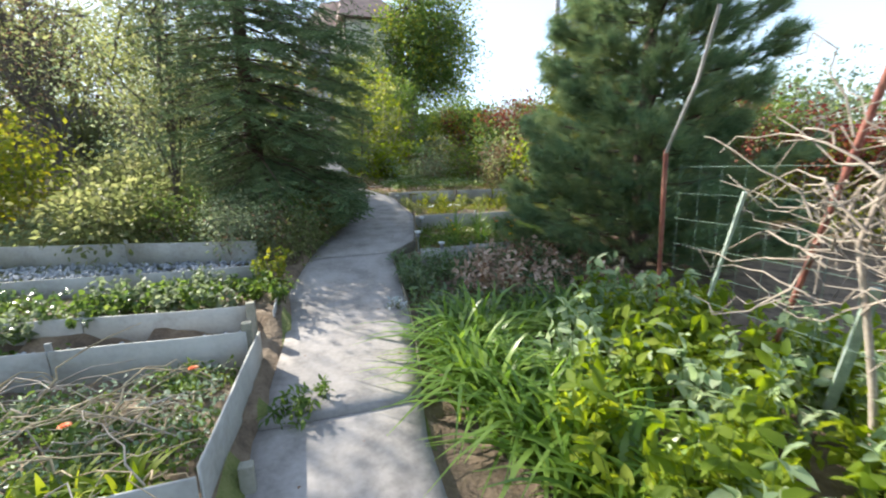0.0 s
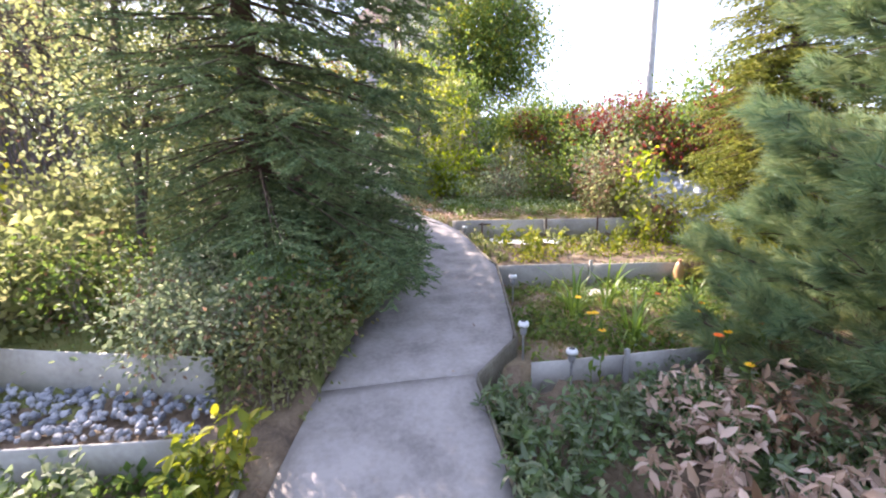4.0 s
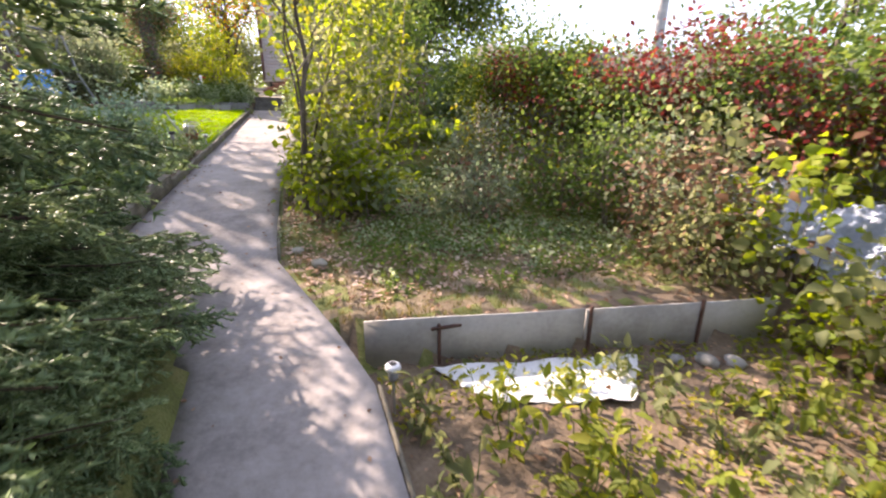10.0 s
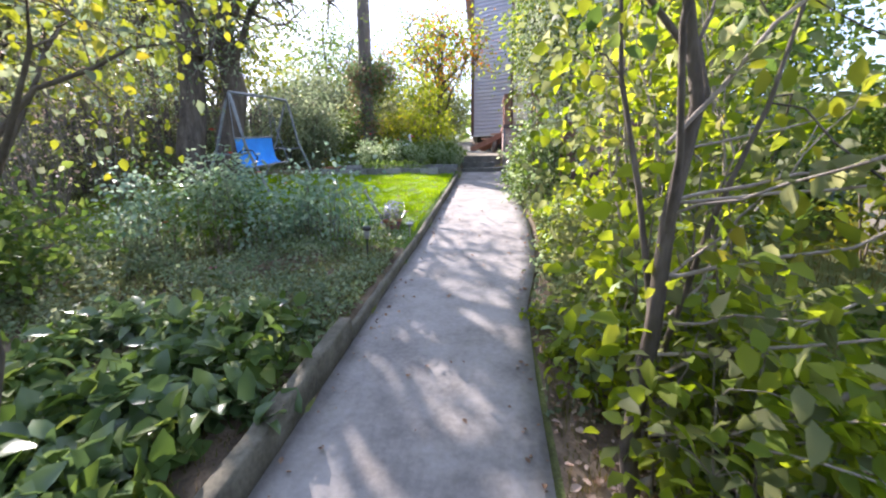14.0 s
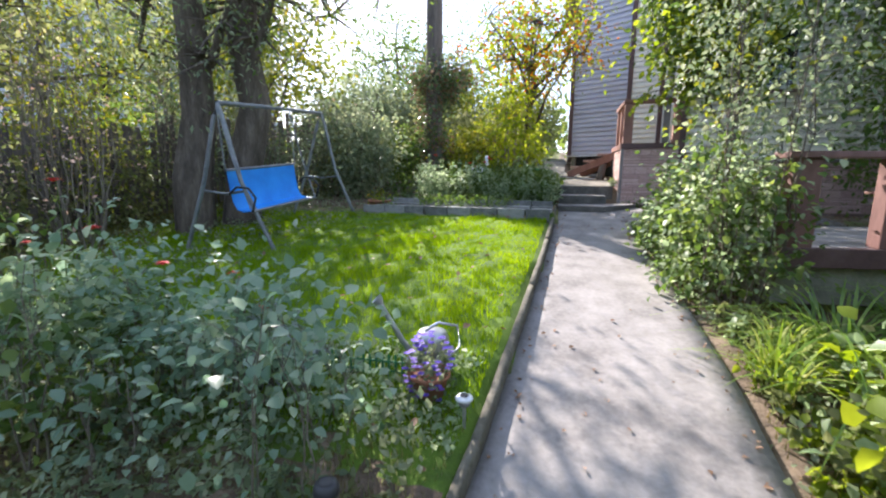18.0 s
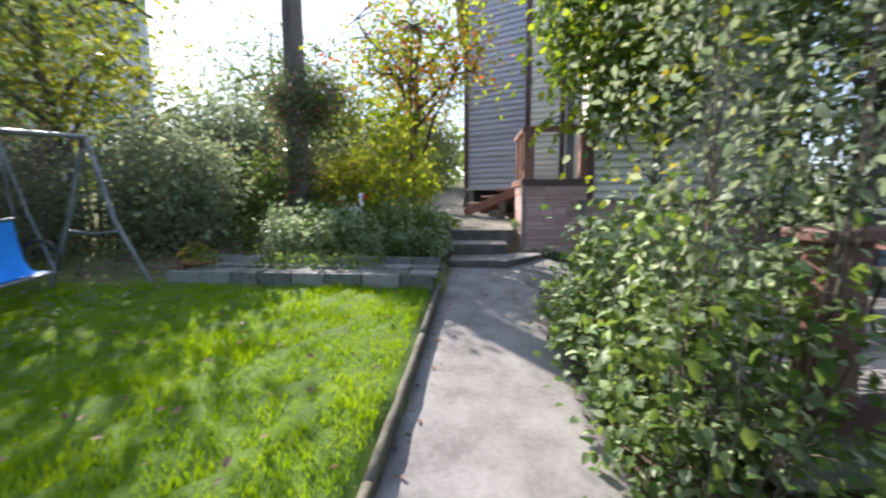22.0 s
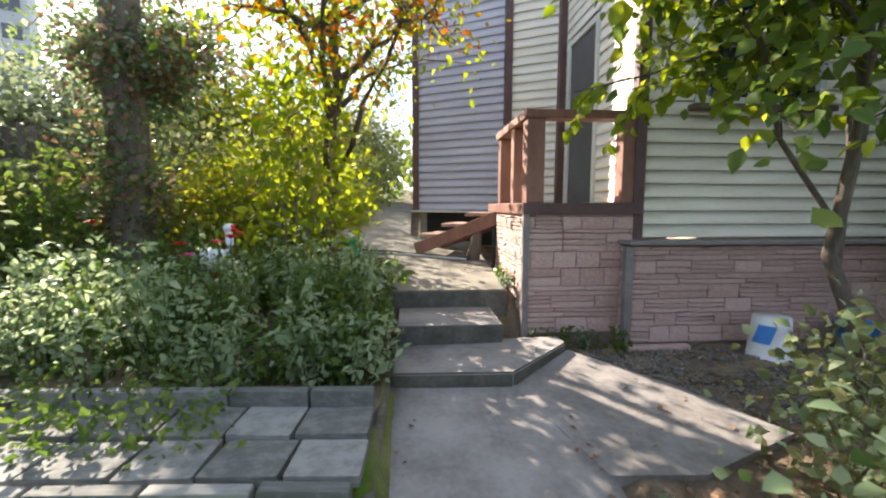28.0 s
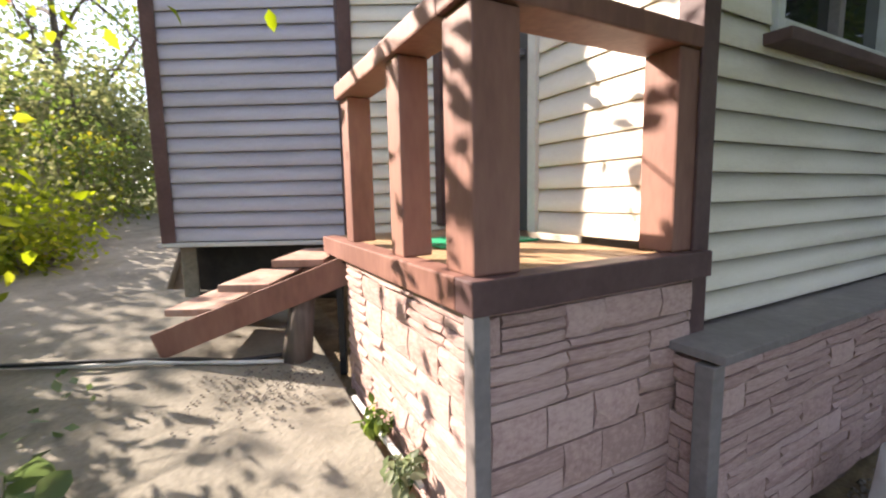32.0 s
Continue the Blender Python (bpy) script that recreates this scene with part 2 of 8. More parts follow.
M_POLE_GREY = mat("grey_pole", [(0.27, 0.27, 0.26), (0.36, 0.355, 0.345), (0.45, 0.44, 0.42)], 5, 45, 0.9, 0.3)
M_WHITE = plain("white_plastic", (0.72, 0.73, 0.74), 0.4)
M_CREAMPL = plain("pale_plastic", (0.62, 0.64, 0.62), 0.5)
M_GREY = plain("grey_plastic", (0.25, 0.25, 0.26), 0.5)
M_DARK = plain("dark_plastic", (0.03, 0.03, 0.032), 0.5)
M_DOOR = mat("dark_grey_door", [(0.045, 0.047, 0.055), (0.06, 0.063, 0.073), (0.08, 0.083, 0.095)], 2, 60, 0.4, 0.08)
M_GREENPL = plain("green_plastic", (0.02, 0.42, 0.20), 0.35)
M_BLUEPRINT = plain("blue_label", (0.06, 0.28, 0.72), 0.4)
M_ORANGE = plain("orange_petal", (0.85, 0.16, 0.01), 0.6)
M_RED = plain("red_petal", (0.72, 0.02, 0.012), 0.6)
M_YELLOW = plain("yellow_petal", (0.90, 0.55, 0.01), 0.6)
M_PINK = plain("pink_petal", (0.62, 0.06, 0.25), 0.6)
M_VIOLET = plain("violet_petal", (0.16, 0.08, 0.50), 0.6)
M_EDGING = plain("green_plastic", (0.02, 0.16, 0.06), 0.45)
M_AMBER = plain("amber_plastic", (0.36, 0.22, 0.11), 0.25)
M_STEEL = mat("galvanised_steel", [(0.35, 0.36, 0.38), (0.46, 0.47, 0.49), (0.56, 0.57, 0.58)], 9, 40, 0.4, 0.1, metal=0.8)
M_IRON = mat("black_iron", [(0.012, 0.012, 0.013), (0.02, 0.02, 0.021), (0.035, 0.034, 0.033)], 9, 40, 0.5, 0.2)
M_TILE = mat("grey_paver", [(0.12, 0.123, 0.11), (0.19, 0.19, 0.175), (0.27, 0.268, 0.25)], 5, 45, 0.9, 0.4, obj_random=0.4)
M_TERRA = mat("terracotta", [(0.30, 0.12, 0.07), (0.40, 0.17, 0.10), (0.47, 0.22, 0.14)], 6, 45, 0.8, 0.3)
M_SHEET = mat("white_sheet", [(0.52, 0.53, 0.52), (0.66, 0.67, 0.66), (0.76, 0.76, 0.75)], 4, 45, 0.6, 0.3)
M_TARP = mat("pale_blue_film", [(0.18, 0.215, 0.27), (0.28, 0.32, 0.38), (0.40, 0.435, 0.49)], 4, 30, 0.45, 0.5, bump_dist=0.03)
M_FENCE = mat("grey_fence_board", [(0.16, 0.15, 0.14), (0.24, 0.23, 0.21), (0.32, 0.30, 0.28)], 4, 40, 0.9, 0.4, obj_random=0.4)
M_CONCWALL = mat("far_block_wall", [(0.33, 0.36, 0.41), (0.42, 0.44, 0.48), (0.50, 0.52, 0.55)], 0.3, 8, 0.9, 0.2)
M_ROOF = mat("roof_sheet", [(0.16, 0.10, 0.08), (0.22, 0.14, 0.11), (0.27, 0.18, 0.14)], 2, 30, 0.7, 0.2)

glass = bpy.data.materials.new("window_glass")
glass.use_nodes = True
gp = glass.node_tree.nodes["Principled BSDF"]
gp.inputs["Base Color"].default_value = (0.02, 0.025, 0.025, 1)
gp.inputs["Roughness"].default_value, gp.inputs["Specular IOR Level"].default_value = 0.04, 0.9
M_GLASS = glass

L_SPRUCE = leaf_mat("spruce_needles", [(0.05, 0.105, 0.046), (0.10, 0.178, 0.073), (0.17, 0.265, 0.112), (0.26, 0.36, 0.165)], 0.2, 0.5, 0.3)
L_OLIVE = leaf_mat("olive_leaves", [(0.085, 0.12, 0.05), (0.14, 0.185, 0.075), (0.21, 0.255, 0.11), (0.30, 0.335, 0.165)], 0.6)
L_DAYLILY = leaf_mat("daylily_blades", [(0.07, 0.155, 0.03), (0.12, 0.235, 0.042), (0.18, 0.31, 0.06), (0.26, 0.38, 0.085)], 0.5, 0.36, 0.5)
L_FIR = leaf_mat("fir_needles", [(0.07, 0.115, 0.026), (0.14, 0.20, 0.04), (0.23, 0.285, 0.056), (0.34, 0.37, 0.09)], 0.42, 0.6)
L_PINE = leaf_mat("pine_needles", [(0.07, 0.15, 0.086), (0.13, 0.23, 0.115), (0.205, 0.305, 0.142), (0.30, 0.37, 0.148)], 0.4, 0.55, 0.35)
L_GREEN = leaf_mat("green_leaves", [(0.05, 0.10, 0.025), (0.08, 0.155, 0.035), (0.13, 0.21, 0.05), (0.19, 0.26, 0.065)])
L_DARK = leaf_mat("dark_leaves", [(0.05, 0.10, 0.04), (0.08, 0.15, 0.055), (0.125, 0.205, 0.078), (0.18, 0.255, 0.115)], 0.36, 0.28, 0.65)
L_GREY = leaf_mat("grey_green_leaves", [(0.09, 0.145, 0.08), (0.145, 0.21, 0.115), (0.215, 0.28, 0.16), (0.30, 0.36, 0.215)], 0.5, 0.5, 0.35)
L_YELLOW = leaf_mat("yellow_green_leaves", [(0.08, 0.13, 0.02), (0.14, 0.20, 0.03), (0.22, 0.27, 0.04), (0.34, 0.33, 0.05)], 0.5)
L_GOLD = leaf_mat("golden_leaves", [(0.12, 0.17, 0.025), (0.22, 0.24, 0.03), (0.34, 0.30, 0.035), (0.42, 0.24, 0.035)], 0.5)
L_RED = leaf_mat("red_creeper_leaves", [(0.09, 0.085, 0.035), (0.14, 0.05, 0.038), (0.20, 0.06, 0.042), (0.33, 0.14, 0.06)], 0.35)
L_AUTUMN = leaf_mat("autumn_leaves", [(0.10, 0.14, 0.02), (0.24, 0.22, 0.03), (0.40, 0.20, 0.03), (0.42, 0.08, 0.03)], 0.45)
L_BRIGHT = leaf_mat("bright_leaves", [(0.10, 0.175, 0.02), (0.165, 0.26, 0.03), (0.24, 0.335, 0.045), (0.34, 0.40, 0.07)], 0.62)
L_DRY = leaf_mat("withered_leaves", [(0.09, 0.06, 0.035), (0.18, 0.12, 0.07), (0.28, 0.20, 0.12), (0.38, 0.30, 0.20)], 0.25)
L_DRYPALE = leaf_mat("pale_withered_leaves", [(0.22, 0.16, 0.10), (0.38, 0.30, 0.21), (0.54, 0.455, 0.35), (0.63, 0.56, 0.45)], 0.3)
L_MINT = leaf_mat("mint_leaves", [(0.14, 0.235, 0.115), (0.235, 0.35, 0.185), (0.345, 0.46, 0.265), (0.47, 0.56, 0.375)], 0.55, 0.42, 0.4)
L_ROSE = leaf_mat("rose_leaves", [(0.12, 0.225, 0.14), (0.20, 0.33, 0.21), (0.30, 0.43, 0.29), (0.42, 0.53, 0.40)], 0.52, 0.38, 0.55)
L_GRASS = leaf_mat("lawn_blades", [(0.085, 0.185, 0.005), (0.138, 0.28, 0.007), (0.195, 0.36, 0.01), (0.26, 0.40, 0.02)], 0.5, 0.85, 0.05)
L_WEED = leaf_mat("weed_blades", [(0.06, 0.08, 0.02), (0.11, 0.13, 0.03), (0.19, 0.17, 0.06), (0.30, 0.25, 0.12)], 0.35)
L_SILVER = leaf_mat("silver_leaves", [(0.22, 0.30, 0.28), (0.32, 0.40, 0.38), (0.42, 0.49, 0.47)], 0.2)
L_STRIPE = leaf_mat("striped_blades", [(0.10, 0.22, 0.03), (0.22, 0.34, 0.06), (0.48, 0.52, 0.20)], 0.4)

# ---- mesh helpers ----
R = np.random.RandomState(7)


def np_mesh(name, verts, faces, smooth=False):
    """A mesh from arrays: verts (N, 3) and faces (M, k)."""
    me = bpy.data.meshes.new(name)
    verts = np.asarray(verts, dtype=np.float32)
    faces = np.asarray(faces, dtype=np.int32)
    m, k = faces.shape
    me.vertices.add(len(verts))
    me.vertices.foreach_set("co", verts.ravel())
    me.loops.add(m * k)
    me.loops.foreach_set("vertex_index", faces.ravel())
    me.polygons.add(m)
    me.polygons.foreach_set("loop_start", np.arange(0, m * k, k, dtype=np.int32))
    me.polygons.foreach_set("loop_total", np.full(m, k, dtype=np.int32))
    if smooth:
        me.polygons.foreach_set("use_smooth", np.ones(m, dtype=bool))
    me.update(calc_edges=True)
    return me


def part_np(name, verts, faces, material, parent=None, label="", smooth=False):
    me = np_mesh(name, verts, faces, smooth)
    me.materials.append(material)
    ob = new(name, me)
    if parent:
        ob.parent = parent
    return tagged(ob, label)


def part(name, bm, material, parent=None, label="", smooth=False):
    me = bpy.data.meshes.new(name)
    bm.to_mesh(me)
    bm.free()
    me.materials.append(material)
    if smooth:
        me.polygons.foreach_set("use_smooth", np.ones(len(me.polygons), dtype=bool))
    ob = new(name, me)
    if parent:
        ob.parent = parent
    return tagged(ob, label)


def thing(name, at, label, category, group="", kind="", rz=0.0):
    """An empty at the thing's base, to which its parts belong."""
    ob = new(name)
    ob.empty_display_size = 0.1
    ob.matrix_basis = pose(*at, 0, 0, rz)
    return tagged(ob, label, category, group, kind)


def box(bm, x0, x1, y0, y1, z0, z1, bevel=0.0, rot=None):
    r = bmesh.ops.create_cube(bm, size=1.0)
    vs = r["verts"]
    for v in vs:
        v.co = Vector((x0 + (v.co.x + 0.5) * (x1 - x0), y0 + (v.co.y + 0.5) * (y1 - y0), z0 + (v.co.z + 0.5) * (z1 - z0)))
    if bevel:
        es = list({e for v in vs for e in v.link_edges})
        r2 = bmesh.ops.bevel(bm, geom=es, offset=bevel, segments=2, affect="EDGES", profile=0.6)
        vs = [v for v in r2["verts"]]
    if rot is not None:
        bmesh.ops.transform(bm, matrix=rot, verts=vs)
    return vs


def beam(bm, a, b, w, h, bevel=0.004, up=(0, 0, 1)):
    """A squared timber from a to b."""
    a, b = Vector(a), Vector(b)
    d = b - a
    z = Vector(up)
    if abs(d.normalized().dot(z)) > 0.98:
        z = Vector((0, 1, 0))
    y = z.cross(d).normalized()
    z = d.cross(y).normalized()
    m = Matrix((d.normalized(), y, z)).transposed().to_4x4()
    m.translation = a
    box(bm, 0, d.length, -w / 2, w / 2, -h / 2, h / 2, bevel, m)


def tube_np(pts, radii, sides=6):
    """Verts and quads of a tapered tube along pts."""
    pts = np.asarray(pts, float)
    n = len(pts)
    radii = np.broadcast_to(np.asarray(radii, float), (n,))
    d = np.gradient(pts, axis=0)
    d /= np.linalg.norm(d, axis=1, keepdims=True) + 1e-9
    ref = np.where(np.abs(d[:, 2:3]) > 0.9, [[1.0, 0, 0]], [[0, 0, 1.0]])
    u = np.cross(d, ref)
    u /= np.linalg.norm(u, axis=1, keepdims=True) + 1e-9
    w = np.cross(d, u)
    ang = np.linspace(0, 2 * np.pi, sides, endpoint=False)
    ring = (np.cos(ang)[None, :, None] * u[:, None, :] + np.sin(ang)[None, :, None] * w[:, None, :]) * radii[:, None, None]
    v = (pts[:, None, :] + ring).reshape(-1, 3)
    i = np.arange(n - 1)[:, None] * sides
    j = np.arange(sides)[None, :]
    f = np.stack([i + j, i + (j + 1) % sides, i + sides + (j + 1) % sides, i + sides + j], -1).reshape(-1, 4)
    return v, f


class Pile:
    """Gathers verts and equal faces of many pieces for one mesh."""

    def __init__(self):
        self.v, self.f, self.n = [], [], 0

    def add(self, v, f):
        self.v.append(np.asarray(v, float))
        self.f.append(np.asarray(f, int) + self.n)
        self.n += len(v)

    def tube(self, pts, radii, sides=6):
        self.add(*tube_np(pts, radii, sides))

    def out(self, name, material, parent=None, label="", smooth=False):
        if not self.v:
            return None
        return part_np(name, np.concatenate(self.v), np.concatenate(self.f), material, parent, label, smooth)


def curve_pts(a, b, sag=0.0, n=6, wob=0.0, rng=R):
    a, b = np.asarray(a, float), np.asarray(b, float)
    t = np.linspace(0, 1, n)[:, None]
    p = a + (b - a) * t
    p[:, 2] += sag * 4 * (t * (1 - t))[:, 0]
    if wob:
        off = rng.randn(n, 3) * wob
        off[0] = 0
        p += off
    return p


def unit(v):
    return v / (np.linalg.norm(v, axis=-1, keepdims=True) + 1e-9)


def leaves_np(pos, axis, normal, length, width, fold=0.25, droop=0.15, kind="leaf"):
    """Leaves: pos (N,3) leaf foot, axis along the blade, normal its upper side. 6 verts and 4 triangles each."""
    n = len(pos)
    length = np.broadcast_to(length, (n,))[:, None]
    width = np.broadcast_to(width, (n,))[:, None]
    axis = unit(axis)
    side = unit(np.cross(axis, normal))
    up = unit(np.cross(side, axis))
    if kind == "far":
        v = np.stack([pos, pos + axis * length * 0.5 + side * width * 0.5, pos + axis * length - up * droop * length, pos + axis * length * 0.5 - side * width * 0.5], 1)
        b = np.arange(n)[:, None] * 4
        return v.reshape(-1, 3), np.stack([b + [0, 1, 2], b + [0, 2, 3]], 1).reshape(-1, 3)
    lift = up * width * fold
    p0 = pos
    p1 = pos + axis * length * 0.36 + side * width * 0.5 + lift
    p2 = pos + axis * length * 0.36 - side * width * 0.5 + lift
    p3 = pos + axis * length * 0.72 + side * width * 0.36 + lift * 0.7 - up * droop * length * 0.4
    p4 = pos + axis * length * 0.72 - side * width * 0.36 + lift * 0.7 - up * droop * length * 0.4
    p5 = pos + axis * length - up * droop * length
    pm = pos + axis * length * 0.5 - up * droop * length * 0.12
    v = np.stack([p0, p1, p3, p5, p4, p2, pm], 1)
    b = np.arange(n)[:, None] * 7
    f = np.stack([b + [0, 1, 6], b + [1, 2, 6], b + [2, 3, 6], b + [3, 4, 6], b + [4, 5, 6], b + [5, 0, 6]], 1)
    return v.reshape(-1, 3), f.reshape(-1, 3)


def rand_dirs(rng, n, up=0.0):
    d = rng.randn(n, 3)
    d = unit(d)
    d[:, 2] += up
    return unit(d)


def blades_np(pos, lean, height, width, rng, segs=1):
    """Grass or strap leaves: segs=1 single triangles; else arching ribbons."""
    n = len(pos)
    height = np.broadcast_to(height, (n,))[:, None]
    width = np.broadcast_to(width, (n,))[:, None]
    hor = lean.copy()
    hor[:, 2] = 0
    amt = np.linalg.norm(hor, axis=1, keepdims=True)
    hd = hor / (amt + 1e-9)
    side = np.stack([-hd[:, 1], hd[:, 0], np.zeros(n)], 1)
    if segs == 1:
        tip = pos + np.array([0, 0, 1.0]) * height + hd * amt * height
        v = np.stack([pos - side * width / 2, pos + side * width / 2, tip], 1).reshape(-1, 3)
        return v, np.arange(n * 3).reshape(n, 3)
    rows = []
    for k in range(segs + 1):
        t = k / segs
        arch = t * (1.0 - 0.55 * amt * t * t)
        c = pos + np.array([0, 0, 1.0]) * height * arch + hd * amt * height * t * t
        w = width * 0.5 * (0.75 + 0.6 * t - 1.3 * t * t)
        rows += [c - side * w, c + side * w]
    v = np.stack(rows, 1).reshape(-1, 3)
    b = np.arange(n)[:, None] * (2 * (segs + 1))
    f = []
    for k in range(segs):
        i = 2 * k
        f += [b + [i, i + 1, i + 3], b + [i, i + 3, i + 2]]
    return v, np.stack(f, 1).reshape(-1, 3)


# ---- shape of the land ----
GY = [-4, 0, 2.5, 4.12, 4.92, 5.8, 6.5, 8.35, 9.67, 11.41, 12.89, 15.4, 17.63, 20.6, 22, 25, 40]
GZ = [-.45, -.14, 0.0, .12, .27, .42, .5, .65, .82, .98, 1.22, 1.66, 1.99, 2.36, 2.5, 2.9, 4.2]
LX = [(-0.55, -4), (-0.5, 0), (-0.45, 2.16), (-0.36, 2.6), (-0.26, 3.6), (-0.24, 4.6), (0.0, 5.5), (0.30, 6.4), (0.62, 7.2), (0.82, 8.0), (0.92, 8.8), (0.85, 9.6), (0.55, 10.3), (0.12, 10.9), (-0.13, 11.4), (-0.12, 12.0), (-0.04, 12.9), (0.1, 14.4), (0.2, 15.3), (0.28, 16.6), (0.36, 18.1), (0.42, 19.8), (0.44, 20.9)]
RX = [(0.30, -4), (0.42, 0), (0.55, 2.14), (0.65, 2.65), (0.84, 3.77), (0.95, 4.8), (0.98, 5.45), (1.42, 5.86), (1.68, 6.9), (1.85, 7.6), (1.84, 8.4), (1.82, 9.3), (1.66, 9.9), (1.27, 11.15), (1.25, 11.8), (1.26, 13.0), (1.3, 14.0), (1.48, 14.9), (1.55, 16.2), (1.52, 17.5), (1.46, 18.8), (1.48, 20.9)]


def path_z(y):
    return np.interp(y, GY, GZ)


def path_l(y):
    return np.interp(y, [p[1] for p in LX], [p[0] for p in LX])


def path_r(y):
    return np.interp(y, [p[1] for p in RX], [p[0] for p in RX])


def board_a(x):
    return 5.56 - 0.04 * (x - 1.4)


def board_b(x):
    return 7.80 - 0.206 * (x - 1.92)


def board_c(x):
    return 9.92 - 0.18 * (x - 1.82)


def bed_y(x, y0, s):
    return y0 - s * (x + 0.5)


def ground_z(x, y):
    """Height of the land at x, y (arrays)."""
    x, y = np.asarray(x, float), np.asarray(y, float)
    z = path_z(y)
    lf, rt = path_l(y), path_r(y)
    # beds beside the first stretch
    zl = np.where(y < bed_y(x, 3.78, 0.11) + 0.03, 0.10, np.where(y < bed_y(x, 5.02, 0.2), 0.24, np.where(y < bed_y(x, 5.5, 0.33) + 0.03, 0.36, z + 0.12)))
    zl = np.where(y < 1.2, np.minimum(zl, 0.10), zl)
    zl = np.where(y > 11.2, z + 0.09, zl)
    zr = np.where(y < board_a(x) + 0.05, np.minimum(z - 0.1, 0.12), np.where(y < board_b(x) + 0.06, 0.27, np.where(y < board_c(x) + 0.06, 0.52, np.maximum(0.80, z - 0.02))))
    zr = np.where(y > 17.0, z - 0.02, zr)
    zz = np.where(x < lf - 0.04, zl, np.where(x > rt + 0.03, zr, z - 0.05))
    # flower bed beside the steps and the yard behind the house
    zz = np.where((x < 0.40) & (x > -2.5) & (y > 19.88 + 0.05 * (0.3 - x)) & (y < 20.6), 2.42, zz)
    up = (x < 0.44) & (y > 20.5) & (x > -6)
    zz = np.where(up, np.maximum(zz, z + 0.12), zz)
    yard = (x > 0.40) & (y > 21.9) & (x < 1.6)
    zz = np.where(yard, 2.70 + 0.085 * (y - 21.9), zz)
    under = (x >= 0.3) & (y > 20.78) & (y <= 21.9) & (x < 1.75)
    zz = np.where(under, 2.30, zz)
    right = (x > 1.45) & (y > 18.0)
    zz = np.where(right & ~yard, np.minimum(zz, 2.36), zz)
    return zz


def gz(x, y):
    return float(ground_z(np.array([x]), np.array([y]))[0])

# ---- ground ----
def build_ground():
    far = [14, 20, 30, 50, 90, 180, 400, 900]
    xs = np.array([-f for f in far[::-1]] + list(np.arange(-10, 10.01, 0.1)) + far)
    ys = np.array([-900, -400, -180, -90, -50, -30, -18, -10, -6] + list(np.arange(-3, 27.01, 0.1)) + [29, 33, 40, 55, 90, 180, 400, 900])
    X, Y = np.meshgrid(xs, ys)
    Z = ground_z(X, np.clip(Y, -4, 40))
    rr = np.random.RandomState(3)
    near = (np.abs(X) < 10) & (Y > -3) & (Y < 27)
    onpath = (X > path_l(Y) - 0.15) & (X < path_r(Y) + 0.12)
    Z = Z + np.where(near & ~onpath, rr.randn(*X.shape) * 0.012, 0)
    v = np.stack([X, Y, Z], -1).reshape(-1, 3)
    h, w = X.shape
    i = np.arange(h - 1)[:, None] * w + np.arange(w - 1)[None, :]
    f = np.stack([i, i + 1, i + w + 1, i + w], -1).reshape(-1, 4)
    ob = part_np("ground", v, f, M_TURF, smooth=False)
    tagged(ob, "uneven garden ground of soil, turf and lawn", "ground", kind="structure")
    for m in (M_SOIL, M_DRY, M_LAWN):
        ob.data.materials.append(m)
    c = v[f].mean(1)
    jit = rr.randn(len(c)) * 0.12
    cx, cy = c[:, 0] + jit, c[:, 1] + rr.randn(len(c)) * 0.12
    mi = np.zeros(len(c), dtype=np.int32)
    left, right = c[:, 0] < path_l(c[:, 1]), c[:, 0] > path_r(c[:, 1])
    mi[left & (cy < 5.6)] = 1
    mi[right & (cy < 5.5)] = 1
    mi[right & (cy > 5.5) & (cy < 7.6)] = 2
    mi[right & (cy > 7.5) & (cy < 9.8)] = 1
    mi[right & (cy > 9.8) & (cy < 11.5) & (rr.rand(len(c)) < 0.5)] = 2
    mi[left & (cy > 11) & (cy < 15.2)] = 1
    mi[left & (cx > -5.5) & (cy > 15.0) & (cy < 19.85)] = 3
    mi[left & (cy > 20.2) & (cy < 24) & (cx > -4)] = 1
    mi[right & (cy > 12) & (cx < 3)] = 1
    mi[(c[:, 0] > 0.3) & (cy > 20.7)] = 2
    mi[((cx + 5.2) / 1.7) ** 2 + ((cy - 13.4) / 1.5) ** 2 < 1] = 2
    ob.data.polygons.foreach_set("material_index", mi)
    return ob


build_ground()


